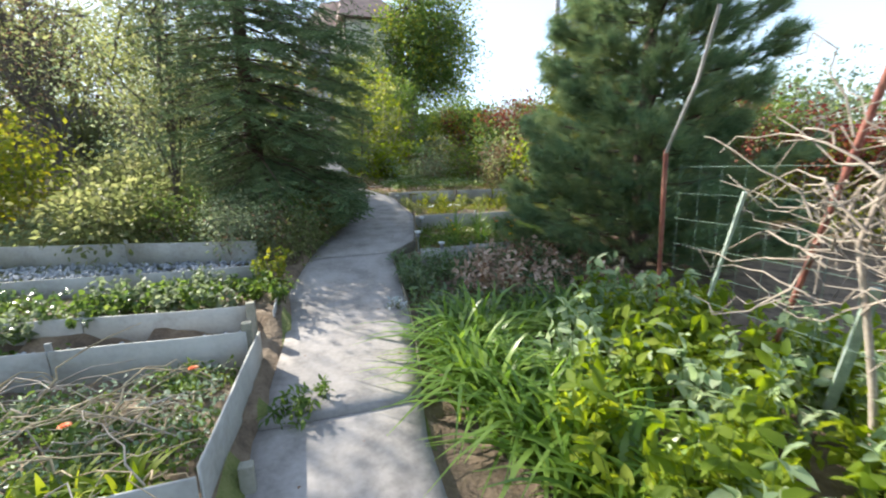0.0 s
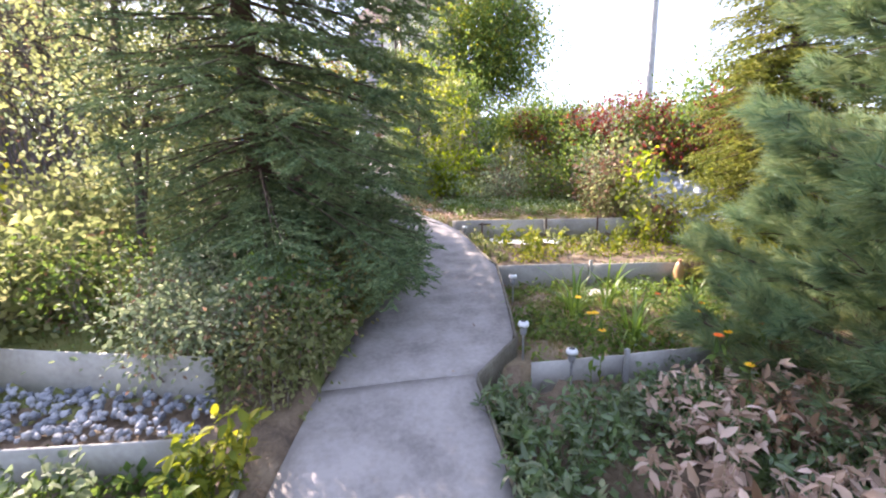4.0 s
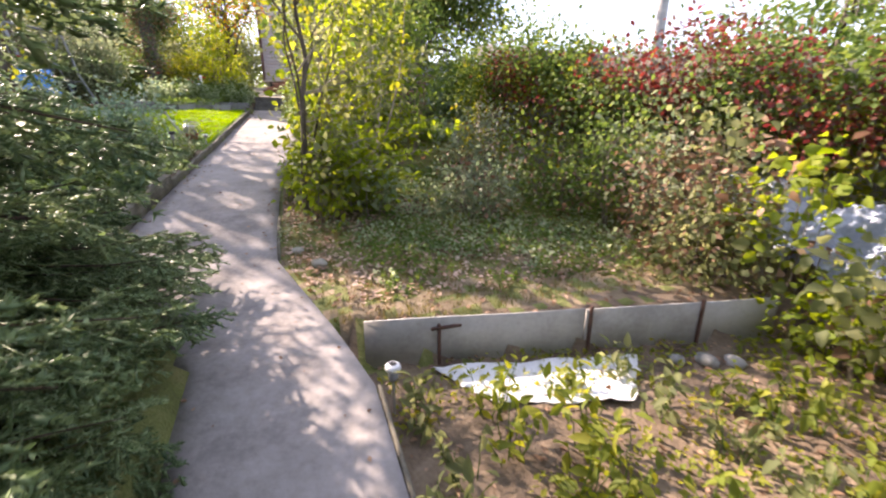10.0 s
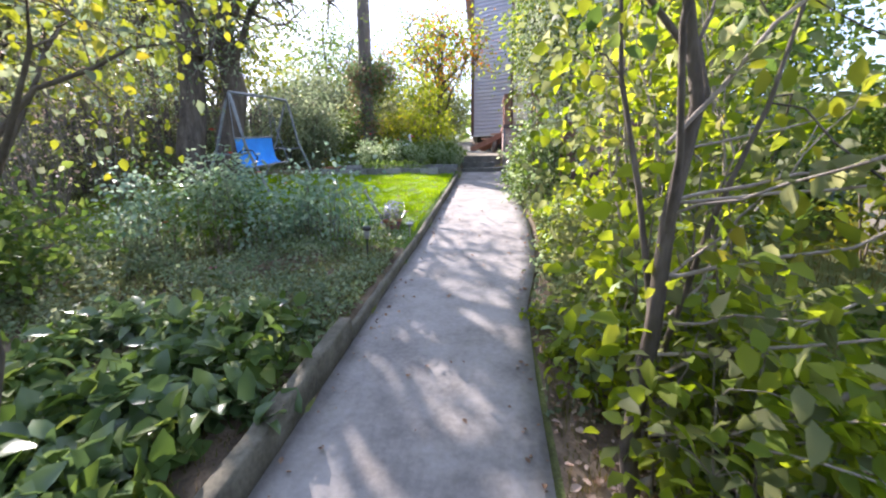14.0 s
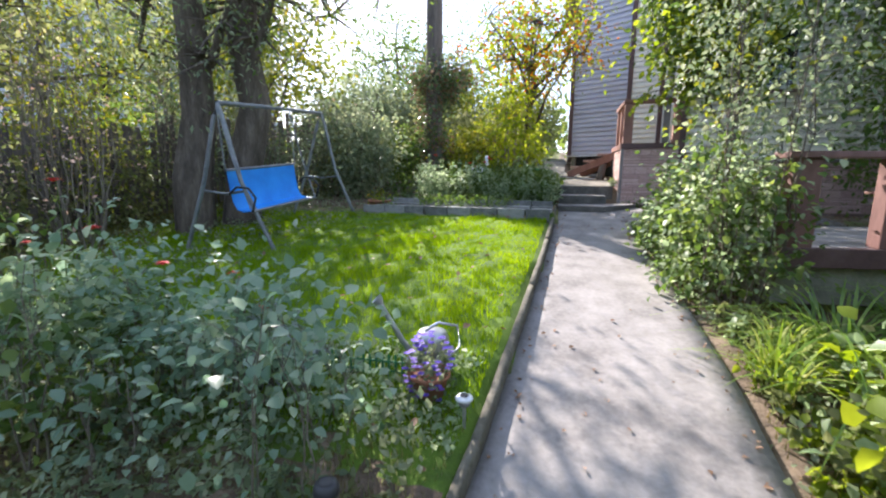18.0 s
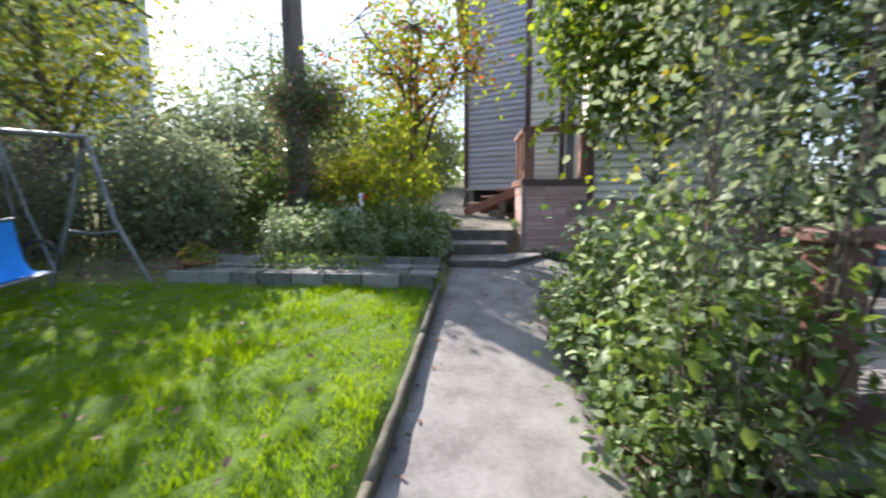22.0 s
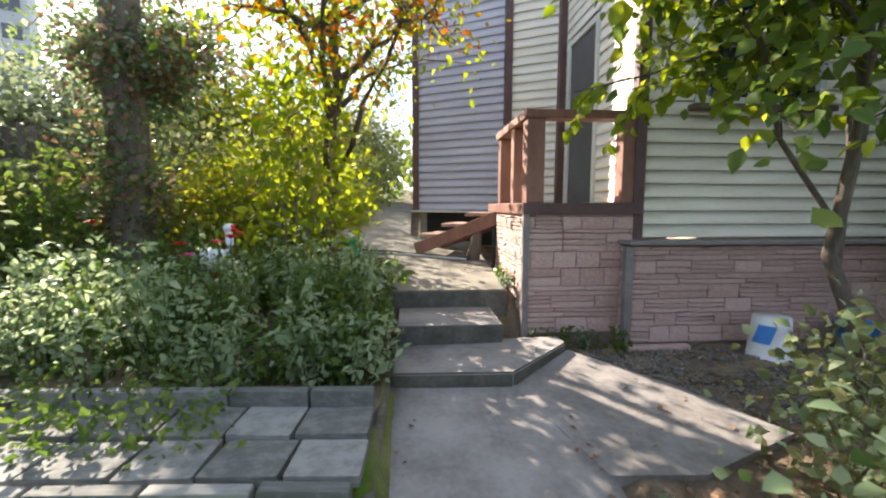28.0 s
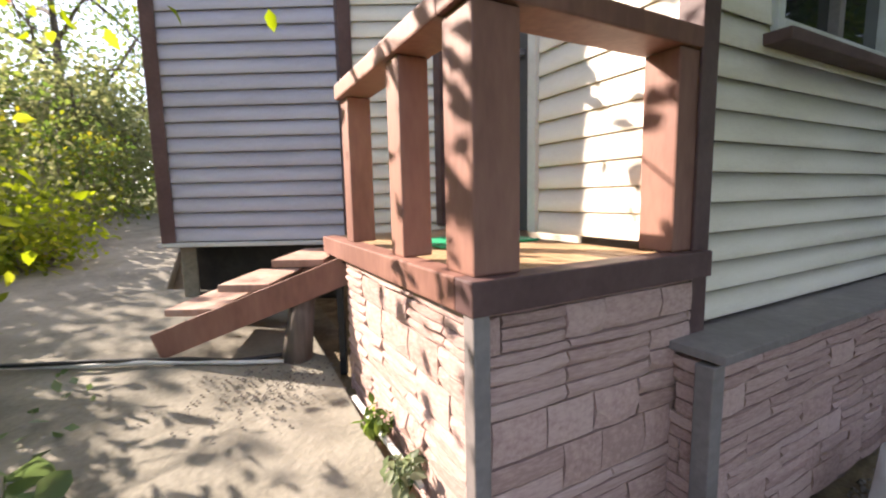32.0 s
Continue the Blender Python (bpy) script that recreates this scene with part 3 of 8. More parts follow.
# ---- concrete walk ----
def build_path():
    root = thing("path", (0, 0, 0), "worn grey concrete garden walk with a slab joint", "path", kind="structure")
    for a, b, lift in ((-4.0, 2.5, -0.02), (2.51, 5.47, 0.012), (5.475, 20.9, 0.004)):
        ys = np.arange(a, b, 0.12)
        ys = np.append(ys, b)
        ts = np.linspace(0, 1, 9)
        lx, rx = path_l(ys) - 0.02, path_r(ys)
        X = lx[:, None] + (rx - lx)[:, None] * ts[None, :]
        Y = np.broadcast_to(ys[:, None], X.shape)
        Z = path_z(Y) + lift + np.array([[noise.noise((x * 1.3, y * 1.3, 2.0)) * 0.008 for x in X[k]] for k, y in enumerate(ys)])
        top = np.stack([X, Y, Z], -1)
        bot = top - [0, 0, 0.14]
        h, w = X.shape
        v = np.concatenate([top.reshape(-1, 3), bot.reshape(-1, 3)])
        i = np.arange(h - 1)[:, None] * w + np.arange(w - 1)[None, :]
        f = [np.stack([i, i + 1, i + w + 1, i + w], -1).reshape(-1, 4)]
        o = h * w
        r = np.arange(h - 1) * w
        f.append(np.stack([r, r + w, r + w + o, r + o], -1))
        r = r + w - 1
        f.append(np.stack([r + w, r, r + o, r + w + o], -1))
        c = np.arange(w - 1)
        f.append(np.stack([c + 1, c, c + o, c + 1 + o], -1))
        c = c + (h - 1) * w
        f.append(np.stack([c, c + 1, c + 1 + o, c + o], -1))
        part_np("slab", v, np.concatenate(f), M_CONC, root)


build_path()


def strip(pts, w, z0, z1, name, material, parent=None, label="", wob=0.0):
    """An upright board or kerb along pts (x, y): z0, z1 are functions or numbers for foot and top."""
    pts = np.asarray(pts, float)
    d = unit(np.gradient(pts, axis=0))
    nrm = np.stack([-d[:, 1], d[:, 0]], 1)
    a, b = pts + nrm * w / 2, pts - nrm * w / 2
    zz0 = np.array([z0(*p) if callable(z0) else z0 for p in pts])
    zz1 = np.array([z1(*p) if callable(z1) else z1 for p in pts]) + (R.randn(len(pts)) * wob if wob else 0)
    bev = min(0.012, w * 0.25)
    ai, bi = pts + nrm * (w / 2 - bev), pts - nrm * (w / 2 - bev)
    prof = [(a, zz0), (a, zz1 - bev), (ai, zz1), (bi, zz1), (b, zz1 - bev), (b, zz0)]
    n, k = len(pts), 6
    v = np.stack([np.column_stack([p, z]) for p, z in prof], 1).reshape(-1, 3)
    i = np.arange(n - 1)[:, None] * k
    j = np.arange(k)[None, :]
    f = np.stack([i + j, i + (j + 1) % k, i + k + (j + 1) % k, i + k + j], -1).reshape(-1, 4)
    caps = np.array([[0, 3, 2, 1], [0, 5, 4, 3], [(n - 1) * k, (n - 1) * k + 1, (n - 1) * k + 2, (n - 1) * k + 3], [(n - 1) * k, (n - 1) * k + 3, (n - 1) * k + 4, (n - 1) * k + 5]])
    return part_np(name, v, np.concatenate([f, caps]), material, parent, label)


# kerb along the lawn side, in separate lengths
def build_kerb():
    root = thing("kerb", (0, 0, 0), "low weathered concrete kerb along the walk", "kerb", kind="structure")
    for a, b in ((10.4, 11.6), (11.61, 13.4), (13.41, 15.3), (15.31, 17.2), (17.21, 18.7), (18.71, 20.75)):
        ys = np.linspace(a, b, 14)
        w = 0.10 if a < 13.4 else 0.05
        hgt = 0.19 if a < 13.4 else 0.10
        strip(np.column_stack([path_l(ys) - w / 2, ys]), w, lambda x, y: path_z(y) - 0.1, lambda x, y: path_z(y) + hgt, "kerb_length", M_CURB, root, wob=0.004)


build_kerb()


# thin edging strips on the low side of the walk
def build_edging():
    root = thing("edging", (0, 0, 0), "thin dark edging strip holding the concrete walk", "edging", kind="structure")
    for a, b in ((2.7, 5.43), (5.47, 5.86), (5.88, 7.6), (7.62, 9.3), (11.2, 12.2)):
        ys = np.linspace(a, b, 10)
        strip(np.column_stack([path_r(ys) + 0.018, ys]), 0.024, lambda x, y: path_z(y) - 0.26, lambda x, y: path_z(y) + 0.012, "edge_board", M_CURB, root)


build_edging()


def at_world(ob, parent):
    """The part's numbers are the world's, whatever the thing's base is."""
    ob.matrix_parent_inverse = parent.matrix_basis.inverted()
    return ob


# ---- raised beds: flat slate-sheet boards ----
def board_line(a, b, z0, z1, parent, n=2, posts=True, post_h=0.05, dz=0.0):
    """A run of boards from a to b in n lengths, with a stake at each butt joint."""
    a, b = np.array(a, float), np.array(b, float)
    for i in range(n):
        p, q = a + (b - a) * (i + 0.004) / n, a + (b - a) * (i + 0.996) / n
        at_world(strip(np.linspace(p, q, 4), 0.016, z0, z1 + dz * i, "board", M_BOARD, parent, wob=0.004), parent)
    if posts:
        nrm = unit(np.array([-(b - a)[1], (b - a)[0]]))
        for i in range(1, n):
            p = a + (b - a) * i / n - nrm * 0.022
            bm = bmesh.new()
            box(bm, p[0] - 0.018, p[0] + 0.018, p[1] - 0.012, p[1] + 0.012, z0 - 0.05, z1 + post_h, 0.004)
            at_world(part("stake", bm, M_POLE_GREY, parent), parent)


beds_left = thing("raised_bed", (-2, 4, 0), "raised vegetable beds edged with grey slate boards", "raised bed")
board_line((-0.62, 5.5), (-5.2, 7.0), 0.30, 0.66, beds_left, 3)
board_line((-0.55, 4.98), (-4.6, 5.55), 0.15, 0.455, beds_left, 3)
board_line((-0.53, 3.79), (-4.4, 4.42), 0.02, 0.37, beds_left, 3)
board_line((-0.50, 3.20), (-4.2, 3.55), 0.0, 0.365, beds_left, 3)
board_line((-0.43, 3.30), (-0.53, 1.80), -0.12, 0.32, beds_left, 1)
board_line((-0.36, 3.80), (-0.36, 4.95), 0.0, 0.30, beds_left, 1)
board_line((-0.54, 1.80), (-2.6, 1.75), 0.0, 0.27, beds_left, 2)
for px, py, pz, ph in ((-0.50, 3.24, 0.0, 0.42), (-0.53, 3.74, 0.0, 0.42), (-0.40, 2.05, -0.1, 0.2)):
    bm = bmesh.new()
    box(bm, px - 0.035, px + 0.035, py - 0.03, py + 0.03, pz, pz + ph, 0.008)
    at_world(part("corner_post", bm, M_CONC_OLD, beds_left), beds_left)

bed_a = thing("raised_bed", (2, 5.6, 0.2), "low bed edged with a grey board", "raised bed")
board_line((1.44, 5.57), (2.9, 5.50), 0.1, 0.36, bed_a, 2)
bed_b = thing("raised_bed", (3, 7.6, 0.3), "terraced soil bed behind a two-piece grey board", "raised bed")
board_line((1.93, 7.80), (4.2, 7.33), 0.18, 0.55, bed_b, 2)
bed_c = thing("raised_bed", (3, 9.8, 0.5), "weathered grey boards holding the grassy terrace", "raised bed")
board_line((1.84, 9.92), (4.95, 9.36), 0.42, 0.86, bed_c, 2, posts=False)
for x in (2.34, 3.42, 4.29):
    bm = bmesh.new()
    box(bm, x - 0.011, x + 0.011, board_c(x) - 0.035, board_c(x) - 0.012, 0.5, 0.82 + (0.07 if x > 3 else 0), 0.004)
    if x < 3:
        box(bm, x - 0.06, x + 0.16, board_c(x) - 0.04, board_c(x) - 0.02, 0.785, 0.805, 0.004)
    at_world(part("iron_stake", bm, M_RUST, bed_c), bed_c)


# ---- steps ----
def build_steps():
    s = thing("concrete_steps", (0.9, 21, 2.3), "three worn concrete steps with a splayed lowest slab", "steps", kind="structure")
    bm = bmesh.new()
    base = [(0.45, 20.80), (1.20, 20.78), (1.70, 21.26), (1.70, 21.42), (0.45, 21.42)]
    vs = [bm.verts.new((x, y, 2.25)) for x, y in base]
    f = bm.faces.new(vs)
    r = bmesh.ops.extrude_face_region(bm, geom=[f])
    for v in r["geom"]:
        if isinstance(v, bmesh.types.BMVert):
            v.co.z = 2.475 + (0.02 if v.co.x > 1.5 else 0)
    bmesh.ops.recalc_face_normals(bm, faces=bm.faces[:])
    bmesh.ops.bevel(bm, geom=bm.edges[:], offset=0.012, segments=2, affect="EDGES")
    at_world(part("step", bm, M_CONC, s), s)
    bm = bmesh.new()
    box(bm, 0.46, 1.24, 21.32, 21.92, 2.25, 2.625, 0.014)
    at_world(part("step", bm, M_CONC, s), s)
    bm = bmesh.new()
    vs = [bm.verts.new(p) for p in ((0.42, 21.86, 2.35), (1.40, 21.86, 2.35), (1.40, 24.3, 2.6), (0.55, 24.7, 2.6), (0.55, 30, 2.9), (-1.2, 30, 2.9), (-0.75, 26.0, 2.7), (-0.7, 23.9, 2.6), (-0.05, 22.9, 2.5))]
    f = bm.faces.new(vs)
    r = bmesh.ops.extrude_face_region(bm, geom=[f])
    for v in r["geom"]:
        if isinstance(v, bmesh.types.BMVert):
            v.co.z = 2.775 + 0.095 * (v.co.y - 21.86)
    bmesh.ops.recalc_face_normals(bm, faces=bm.faces[:])
    bmesh.ops.bevel(bm, geom=[e for e in bm.edges], offset=0.01, segments=2, affect="EDGES")
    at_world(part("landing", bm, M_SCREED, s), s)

    # fronts of the steps, all faces towards -y, in a darker concrete colour
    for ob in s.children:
        ob.data.materials.append(M_RISER)
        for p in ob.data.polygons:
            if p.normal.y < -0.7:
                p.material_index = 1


build_steps()


# ---- house ----
def lap_wall(name, a, b, z0, z1, material, label, pitch=0.11, inward=(0, 1), openings=()):
    """A wall from a to b clad with lapped boards; openings are (s0, s1, z0, z1) along it."""
    a, b = Vector((*a, 0)), Vector((*b, 0))
    d = (b - a)
    L = d.length
    d.normalize()
    nrm = Vector((-inward[0], -inward[1], 0)).normalized()
    root = thing(name, (a.x, a.y, z0), label, "wall", kind="structure")
    bm = bmesh.new()

    def slab(s0, s1, h0, h1, o0, o1):
        p = [a + d * s0 + nrm * o0, a + d * s1 + nrm * o0, a + d * s1 + nrm * o1, a + d * s0 + nrm * o1]
        lo = [bm.verts.new((q.x - a.x, q.y - a.y, h0 - z0)) for q in p]
        hi = [bm.verts.new((q.x - a.x, q.y - a.y, h1 - z0)) for q in p]
        for k in range(4):
            bm.faces.new((lo[k], lo[(k + 1) % 4], hi[(k + 1) % 4], hi[k]))
        bm.faces.new(hi)
        bm.faces.new(lo[::-1])

    cuts = sorted({0.0, L, *[o[0] for o in openings], *[o[1] for o in openings]})
    for s0, s1 in zip(cuts, cuts[1:]):
        mid = (s0 + s1) / 2
        op = [o for o in openings if o[0] < mid < o[1]]
        if not op:
            slab(s0, s1, z0, z1, -0.18, 0)
        else:
            slab(s0, s1, z0, op[0][2], -0.18, 0) if op[0][2] > z0 + 0.01 else None
            slab(s0, s1, op[0][3], z1, -0.18, 0)
    bmesh.ops.recalc_face_normals(bm, faces=bm.faces[:])
    part("wall_core", bm, M_MORTAR, root)
    n = int((z1 - z0) / pitch)
    for i in range(n):
        h0, h1 = z0 + i * pitch, z0 + (i + 1) * pitch + 0.012
        for s0, s1 in zip(cuts, cuts[1:]):
            mid, hm = (s0 + s1) / 2, (h0 + h1) / 2
            if any(o[0] < mid < o[1] and o[2] < hm < o[3] for o in openings):
                continue
            prof = [(0.002, h1), (0.0095, h0 + 0.009), (0.0105, h0 + 0.003), (0.009, h0), (0.002, h0 + 0.003)]
            v, f = [], []
            for s in (s0, s1):
                for o, h in prof:
                    q = a + d * s + nrm * o
                    v.append((q.x - a.x, q.y - a.y, h - z0))
            f = [(k, (k + 1) % 5, 5 + (k + 1) % 5, 5 + k) for k in range(5)]
            part_np("siding_board", v, f, material, root)
    return root


def stone_face(parent, a, b, z0, z1, seed, rel=(0, 0, 0)):
    """Irregular stone blocks laid in courses on a face from a to b; the outside is to the right of a-b."""
    rng = random.Random(seed)
    a, b = Vector((*a, 0)), Vector((*b, 0))
    d = b - a
    L = d.length
    d.normalize()
    ang = math.degrees(math.atan2(d.y, d.x))
    def block(s0, s1, h0, h1):
        s0, s1, h1 = max(0, s0), min(L, s1), min(h1, z1)
        if s1 - s0 < 0.025 or h1 - h0 < 0.012:
            return
        c = a + d * ((s0 + s1) / 2)
        ob = new("stone_block", STONE_ME[rng.randrange(4)])
        ob.parent = parent
        ob.matrix_basis = pose(c.x - rel[0], c.y - rel[1], (h0 + h1) / 2 - rel[2], 0, 0, ang) @ Matrix.Diagonal((s1 - s0 - 0.005, rng.uniform(0.018, 0.05), h1 - h0 - 0.005, 1))

    z = z0
    while z < z1 - 0.02:
        thin = rng.random() < 0.4
        h = rng.uniform(0.032, 0.05) if thin else rng.uniform(0.10, 0.15)
        s = -rng.uniform(0, 0.2)
        while s < L:
            if thin:
                w = rng.uniform(0.28, 0.65)
                block(s, s + w, z, z + h)
            elif rng.random() < 0.55:
                w = rng.uniform(0.13, 0.28)
                block(s, s + w, z, z + h)
            else:
                w = rng.uniform(0.2, 0.42)
                n = rng.choice((2, 3, 3))
                for k in range(n):
                    block(s, s + w, z + h * k / n, z + h * (k + 1) / n)
            s += w
        z += h


def stone_meshes():
    out = []
    for k in range(4):
        rng = np.random.RandomState(50 + k)
        bm = bmesh.new()
        box(bm, -0.5, 0.5, -0.5, 0.5, -0.5, 0.5)
        bmesh.ops.subdivide_edges(bm, edges=bm.edges[:], cuts=1)
        for v in bm.verts:
            edge = sum(abs(abs(c) - 0.5) < 0.01 for c in (v.co.x, v.co.z))
            if v.co.y < -0.4:
                v.co.y += 0.22 * edge + rng.uniform(-0.12, 0.12)
            v.co.x *= 1 - 0.02 * rng.rand()
            v.co.z *= 1 - 0.05 * rng.rand()
        me = bpy.data.meshes.new("stone_block")
        bm.to_mesh(me)
        bm.free()
        me.materials.append(M_STONE)
        out.append(me)
    return out


STONE_ME = stone_meshes()


def trim(a, b, w, h, parent=None, name="corner_trim", material=None, up=(0, 0, 1)):
    bm = bmesh.new()
    beam(bm, a, b, w, h, 0.004, up)
    return part(name, bm, material or M_TRIM, parent)


def build_house():
    # main front wall with a window
    wx0, wx1, wz0, wz1 = 2.84, 3.95, 4.32, 5.45
    fr = lap_wall("wall_front", (2.46, 21.66), (5.2, 21.66), 3.24, 8.2, M_SIDING, "cream lapped-board house wall above a stone plinth", 0.11, (0, 1), [(wx0 - 2.46, wx1 - 2.46, wz0, wz1)])
    # door wall, lit by the sun
    sd_wall = lap_wall("wall_side", (2.40, 23.42), (2.40, 21.66), 3.53, 8.2, M_SIDING, "white lapped-board side wall beside the porch door", 0.11, (1, 0), [(0.17, 0.97, 3.53, 5.36)])
    bg = lap_wall("wall_recess", (1.79, 23.73), (2.38, 23.42), 3.44, 8.2, M_SIDING, "beige lapped-board wall in the porch recess", 0.105, (0.465, 0.885))
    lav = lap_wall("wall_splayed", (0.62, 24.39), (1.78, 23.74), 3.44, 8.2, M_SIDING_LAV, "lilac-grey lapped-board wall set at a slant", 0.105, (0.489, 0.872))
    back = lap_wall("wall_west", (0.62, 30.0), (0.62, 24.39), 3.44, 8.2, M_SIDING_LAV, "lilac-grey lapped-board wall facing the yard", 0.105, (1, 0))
    for p, z0, par in (((0.62, 24.385), 3.40, lav), ((1.78, 23.725), 3.40, lav), ((2.36, 23.40), 3.53, bg), ((2.40, 21.66), 3.22, fr)):
        o = par.matrix_basis.translation
        t = trim((p[0] - o.x, p[1] - o.y, z0 - o.z), (p[0] - o.x, p[1] - o.y, 8.2 - o.z), 0.09, 0.09, par)
    # sill strip under the splayed wall
    o = lav.matrix_basis.translation
    trim((-0.05, -0.01, -0.02), (1.15, -0.68, -0.02), 0.09, 0.025, lav, "drip_strip", M_CREAMPL)
    # underfloor of the splayed bay, on posts: black board painted as the void's shade
    bay = thing("bay_footing", (1.0, 24.2, 3.0), "footing post and a black board standing in for the dark crawl space", "footing", kind="structure")
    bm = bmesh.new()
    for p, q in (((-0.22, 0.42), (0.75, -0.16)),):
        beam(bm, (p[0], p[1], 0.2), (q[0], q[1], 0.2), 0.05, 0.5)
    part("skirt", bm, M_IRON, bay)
    bm = bmesh.new()
    beam(bm, (-0.27, 0.27, -0.2), (-0.27, 0.27, 0.40), 0.1, 0.1)
    part("footing_post", bm, M_CONC_OLD, bay)
    # plinth with stone cladding and a sheet ledge
    pl = thing("plinth", (2.27, 21.5, 2.36), "pinkish stone-clad plinth under a grey-brown metal ledge", "plinth", kind="structure")
    bm = bmesh.new()
    box(bm, 0.02, 2.93, 0.02, 0.3, -0.12, 0.84)
    part("plinth_core", bm, M_MORTAR, pl)
    stone_face(pl, (2.27, 21.5), (5.2, 21.5), 2.40, 3.18, 5, (2.27, 21.5, 2.36))
    stone_face(pl, (2.27, 21.62), (2.27, 21.5), 2.40, 3.18, 6, (2.27, 21.5, 2.36))
    bm = bmesh.new()
    beam(bm, (-0.03, 0.06, 0.85), (2.95, 0.06, 0.85), 0.26, 0.03)
    part("ledge", bm, M_LEDGE, pl)
    bm = bmesh.new()
    box(bm, -0.035, 0.03, -0.04, 0.02, 0, 0.82, 0.006)
    part("corner_strip", bm, M_LEDGE, pl)
    bm = bmesh.new()
    box(bm, -0.02, 0.5, -0.1, -0.03, -0.06, 0.04, 0.012)
    part("foot_stone", bm, M_STONE, pl)
    # window
    w = thing("window_1", (wx0, 21.66, wz0), "brown-framed house window reflecting trees", "window", kind="structure")
    ww, wh = wx1 - wx0, wz1 - wz0
    for nm, bx in (("window_frame", (0, 0.05, -0.03, 0.06, 0, wh)), ("window_frame", (ww - 0.05, ww, -0.03, 0.06, 0, wh)), ("window_frame", (0.05, ww - 0.05, -0.03, 0.06, wh - 0.05, wh)), ("window_frame", (0.05, ww - 0.05, -0.03, 0.06, 0, 0.05)), ("mullion", (ww / 2 - 0.025, ww / 2 + 0.025, -0.02, 0.05, 0.05, wh - 0.05))):
        bm = bmesh.new()
        box(bm, *bx, 0.004)
        part(nm, bm, M_LEDGE if nm == "mullion" else M_CREAMPL, w)
    bm = bmesh.new()
    box(bm, -0.05, ww + 0.05, -0.10, 0.0, -0.06, -0.015, 0.006)
    part("window_sill", bm, M_TRIM, w)
    bm = bmesh.new()
    box(bm, 0.05, ww - 0.05, 0.02, 0.03, 0.05, wh - 0.05)
    part("pane", bm, M_GLASS, w)
    # door in the side wall
    dr = thing("door_1", (2.40, 22.45, 3.53), "dark grey closed porch door in a pale frame", "door", kind="structure")
    bm = bmesh.new()
    box(bm, -0.01, 0.04, 0.06, 0.74, 0.0, 1.76, 0.006)
    leaf = part("door_leaf", bm, M_DOOR, dr)
    for bx in ((-0.03, 0.05, 0.0, 0.06, 0, 1.82), (-0.03, 0.05, 0.74, 0.80, 0, 1.82), (-0.03, 0.05, 0.06, 0.74, 1.76, 1.82)):
        bm = bmesh.new()
        box(bm, *bx, 0.004)
        part("door_frame", bm, M_CREAMPL, dr)
    bm = bmesh.new()
    beam(bm, (-0.05, 0.12, 0.92), (-0.05, 0.22, 0.92), 0.02, 0.02)
    beam(bm, (-0.05, 0.12, 0.92), (0.0, 0.12, 0.92), 0.03, 0.03)
    part("door_handle", bm, M_STEEL, leaf, "steel lever handle")
    # rest of the house shell and roof
    sh = thing("house_shell", (5, 26, 3), "plain back walls of the house", "wall", kind="structure")
    bm = bmesh.new()
    box(bm, 0.1, 0.2, -4.3, 4.0, -0.7, 3.7)
    part("wall_east", bm, M_SIDING, sh)
    bm = bmesh.new()
    box(bm, -4.4, 0.2, 4.0, 4.1, -0.7, 3.7)
    part("wall_north", bm, M_SIDING, sh)
    rf = thing("roof", (5, 26, 8.2), "brown sheet-metal roof with eaves", "roof", kind="structure")
    bm = bmesh.new()
    pts = [(0.3, 24.3), (1.5, 23.6), (2.1, 23.3), (2.1, 21.3), (5.6, 21.3), (5.6, 30.4), (0.3, 30.4)]
    lo = [bm.verts.new((x - 5, y - 26, 0.0)) for x, y in pts]
    f = bm.faces.new(lo)
    r = bmesh.ops.extrude_face_region(bm, geom=[f])
    for v in r["geom"]:
        if isinstance(v, bmesh.types.BMVert):
            v.co = Vector((v.co.x * 0.5 - 1.0, v.co.y * 0.5, 1.7))
    bmesh.ops.recalc_face_normals(bm, faces=bm.faces[:])
    part("roof_sheet", bm, M_ROOF, rf)


build_house()


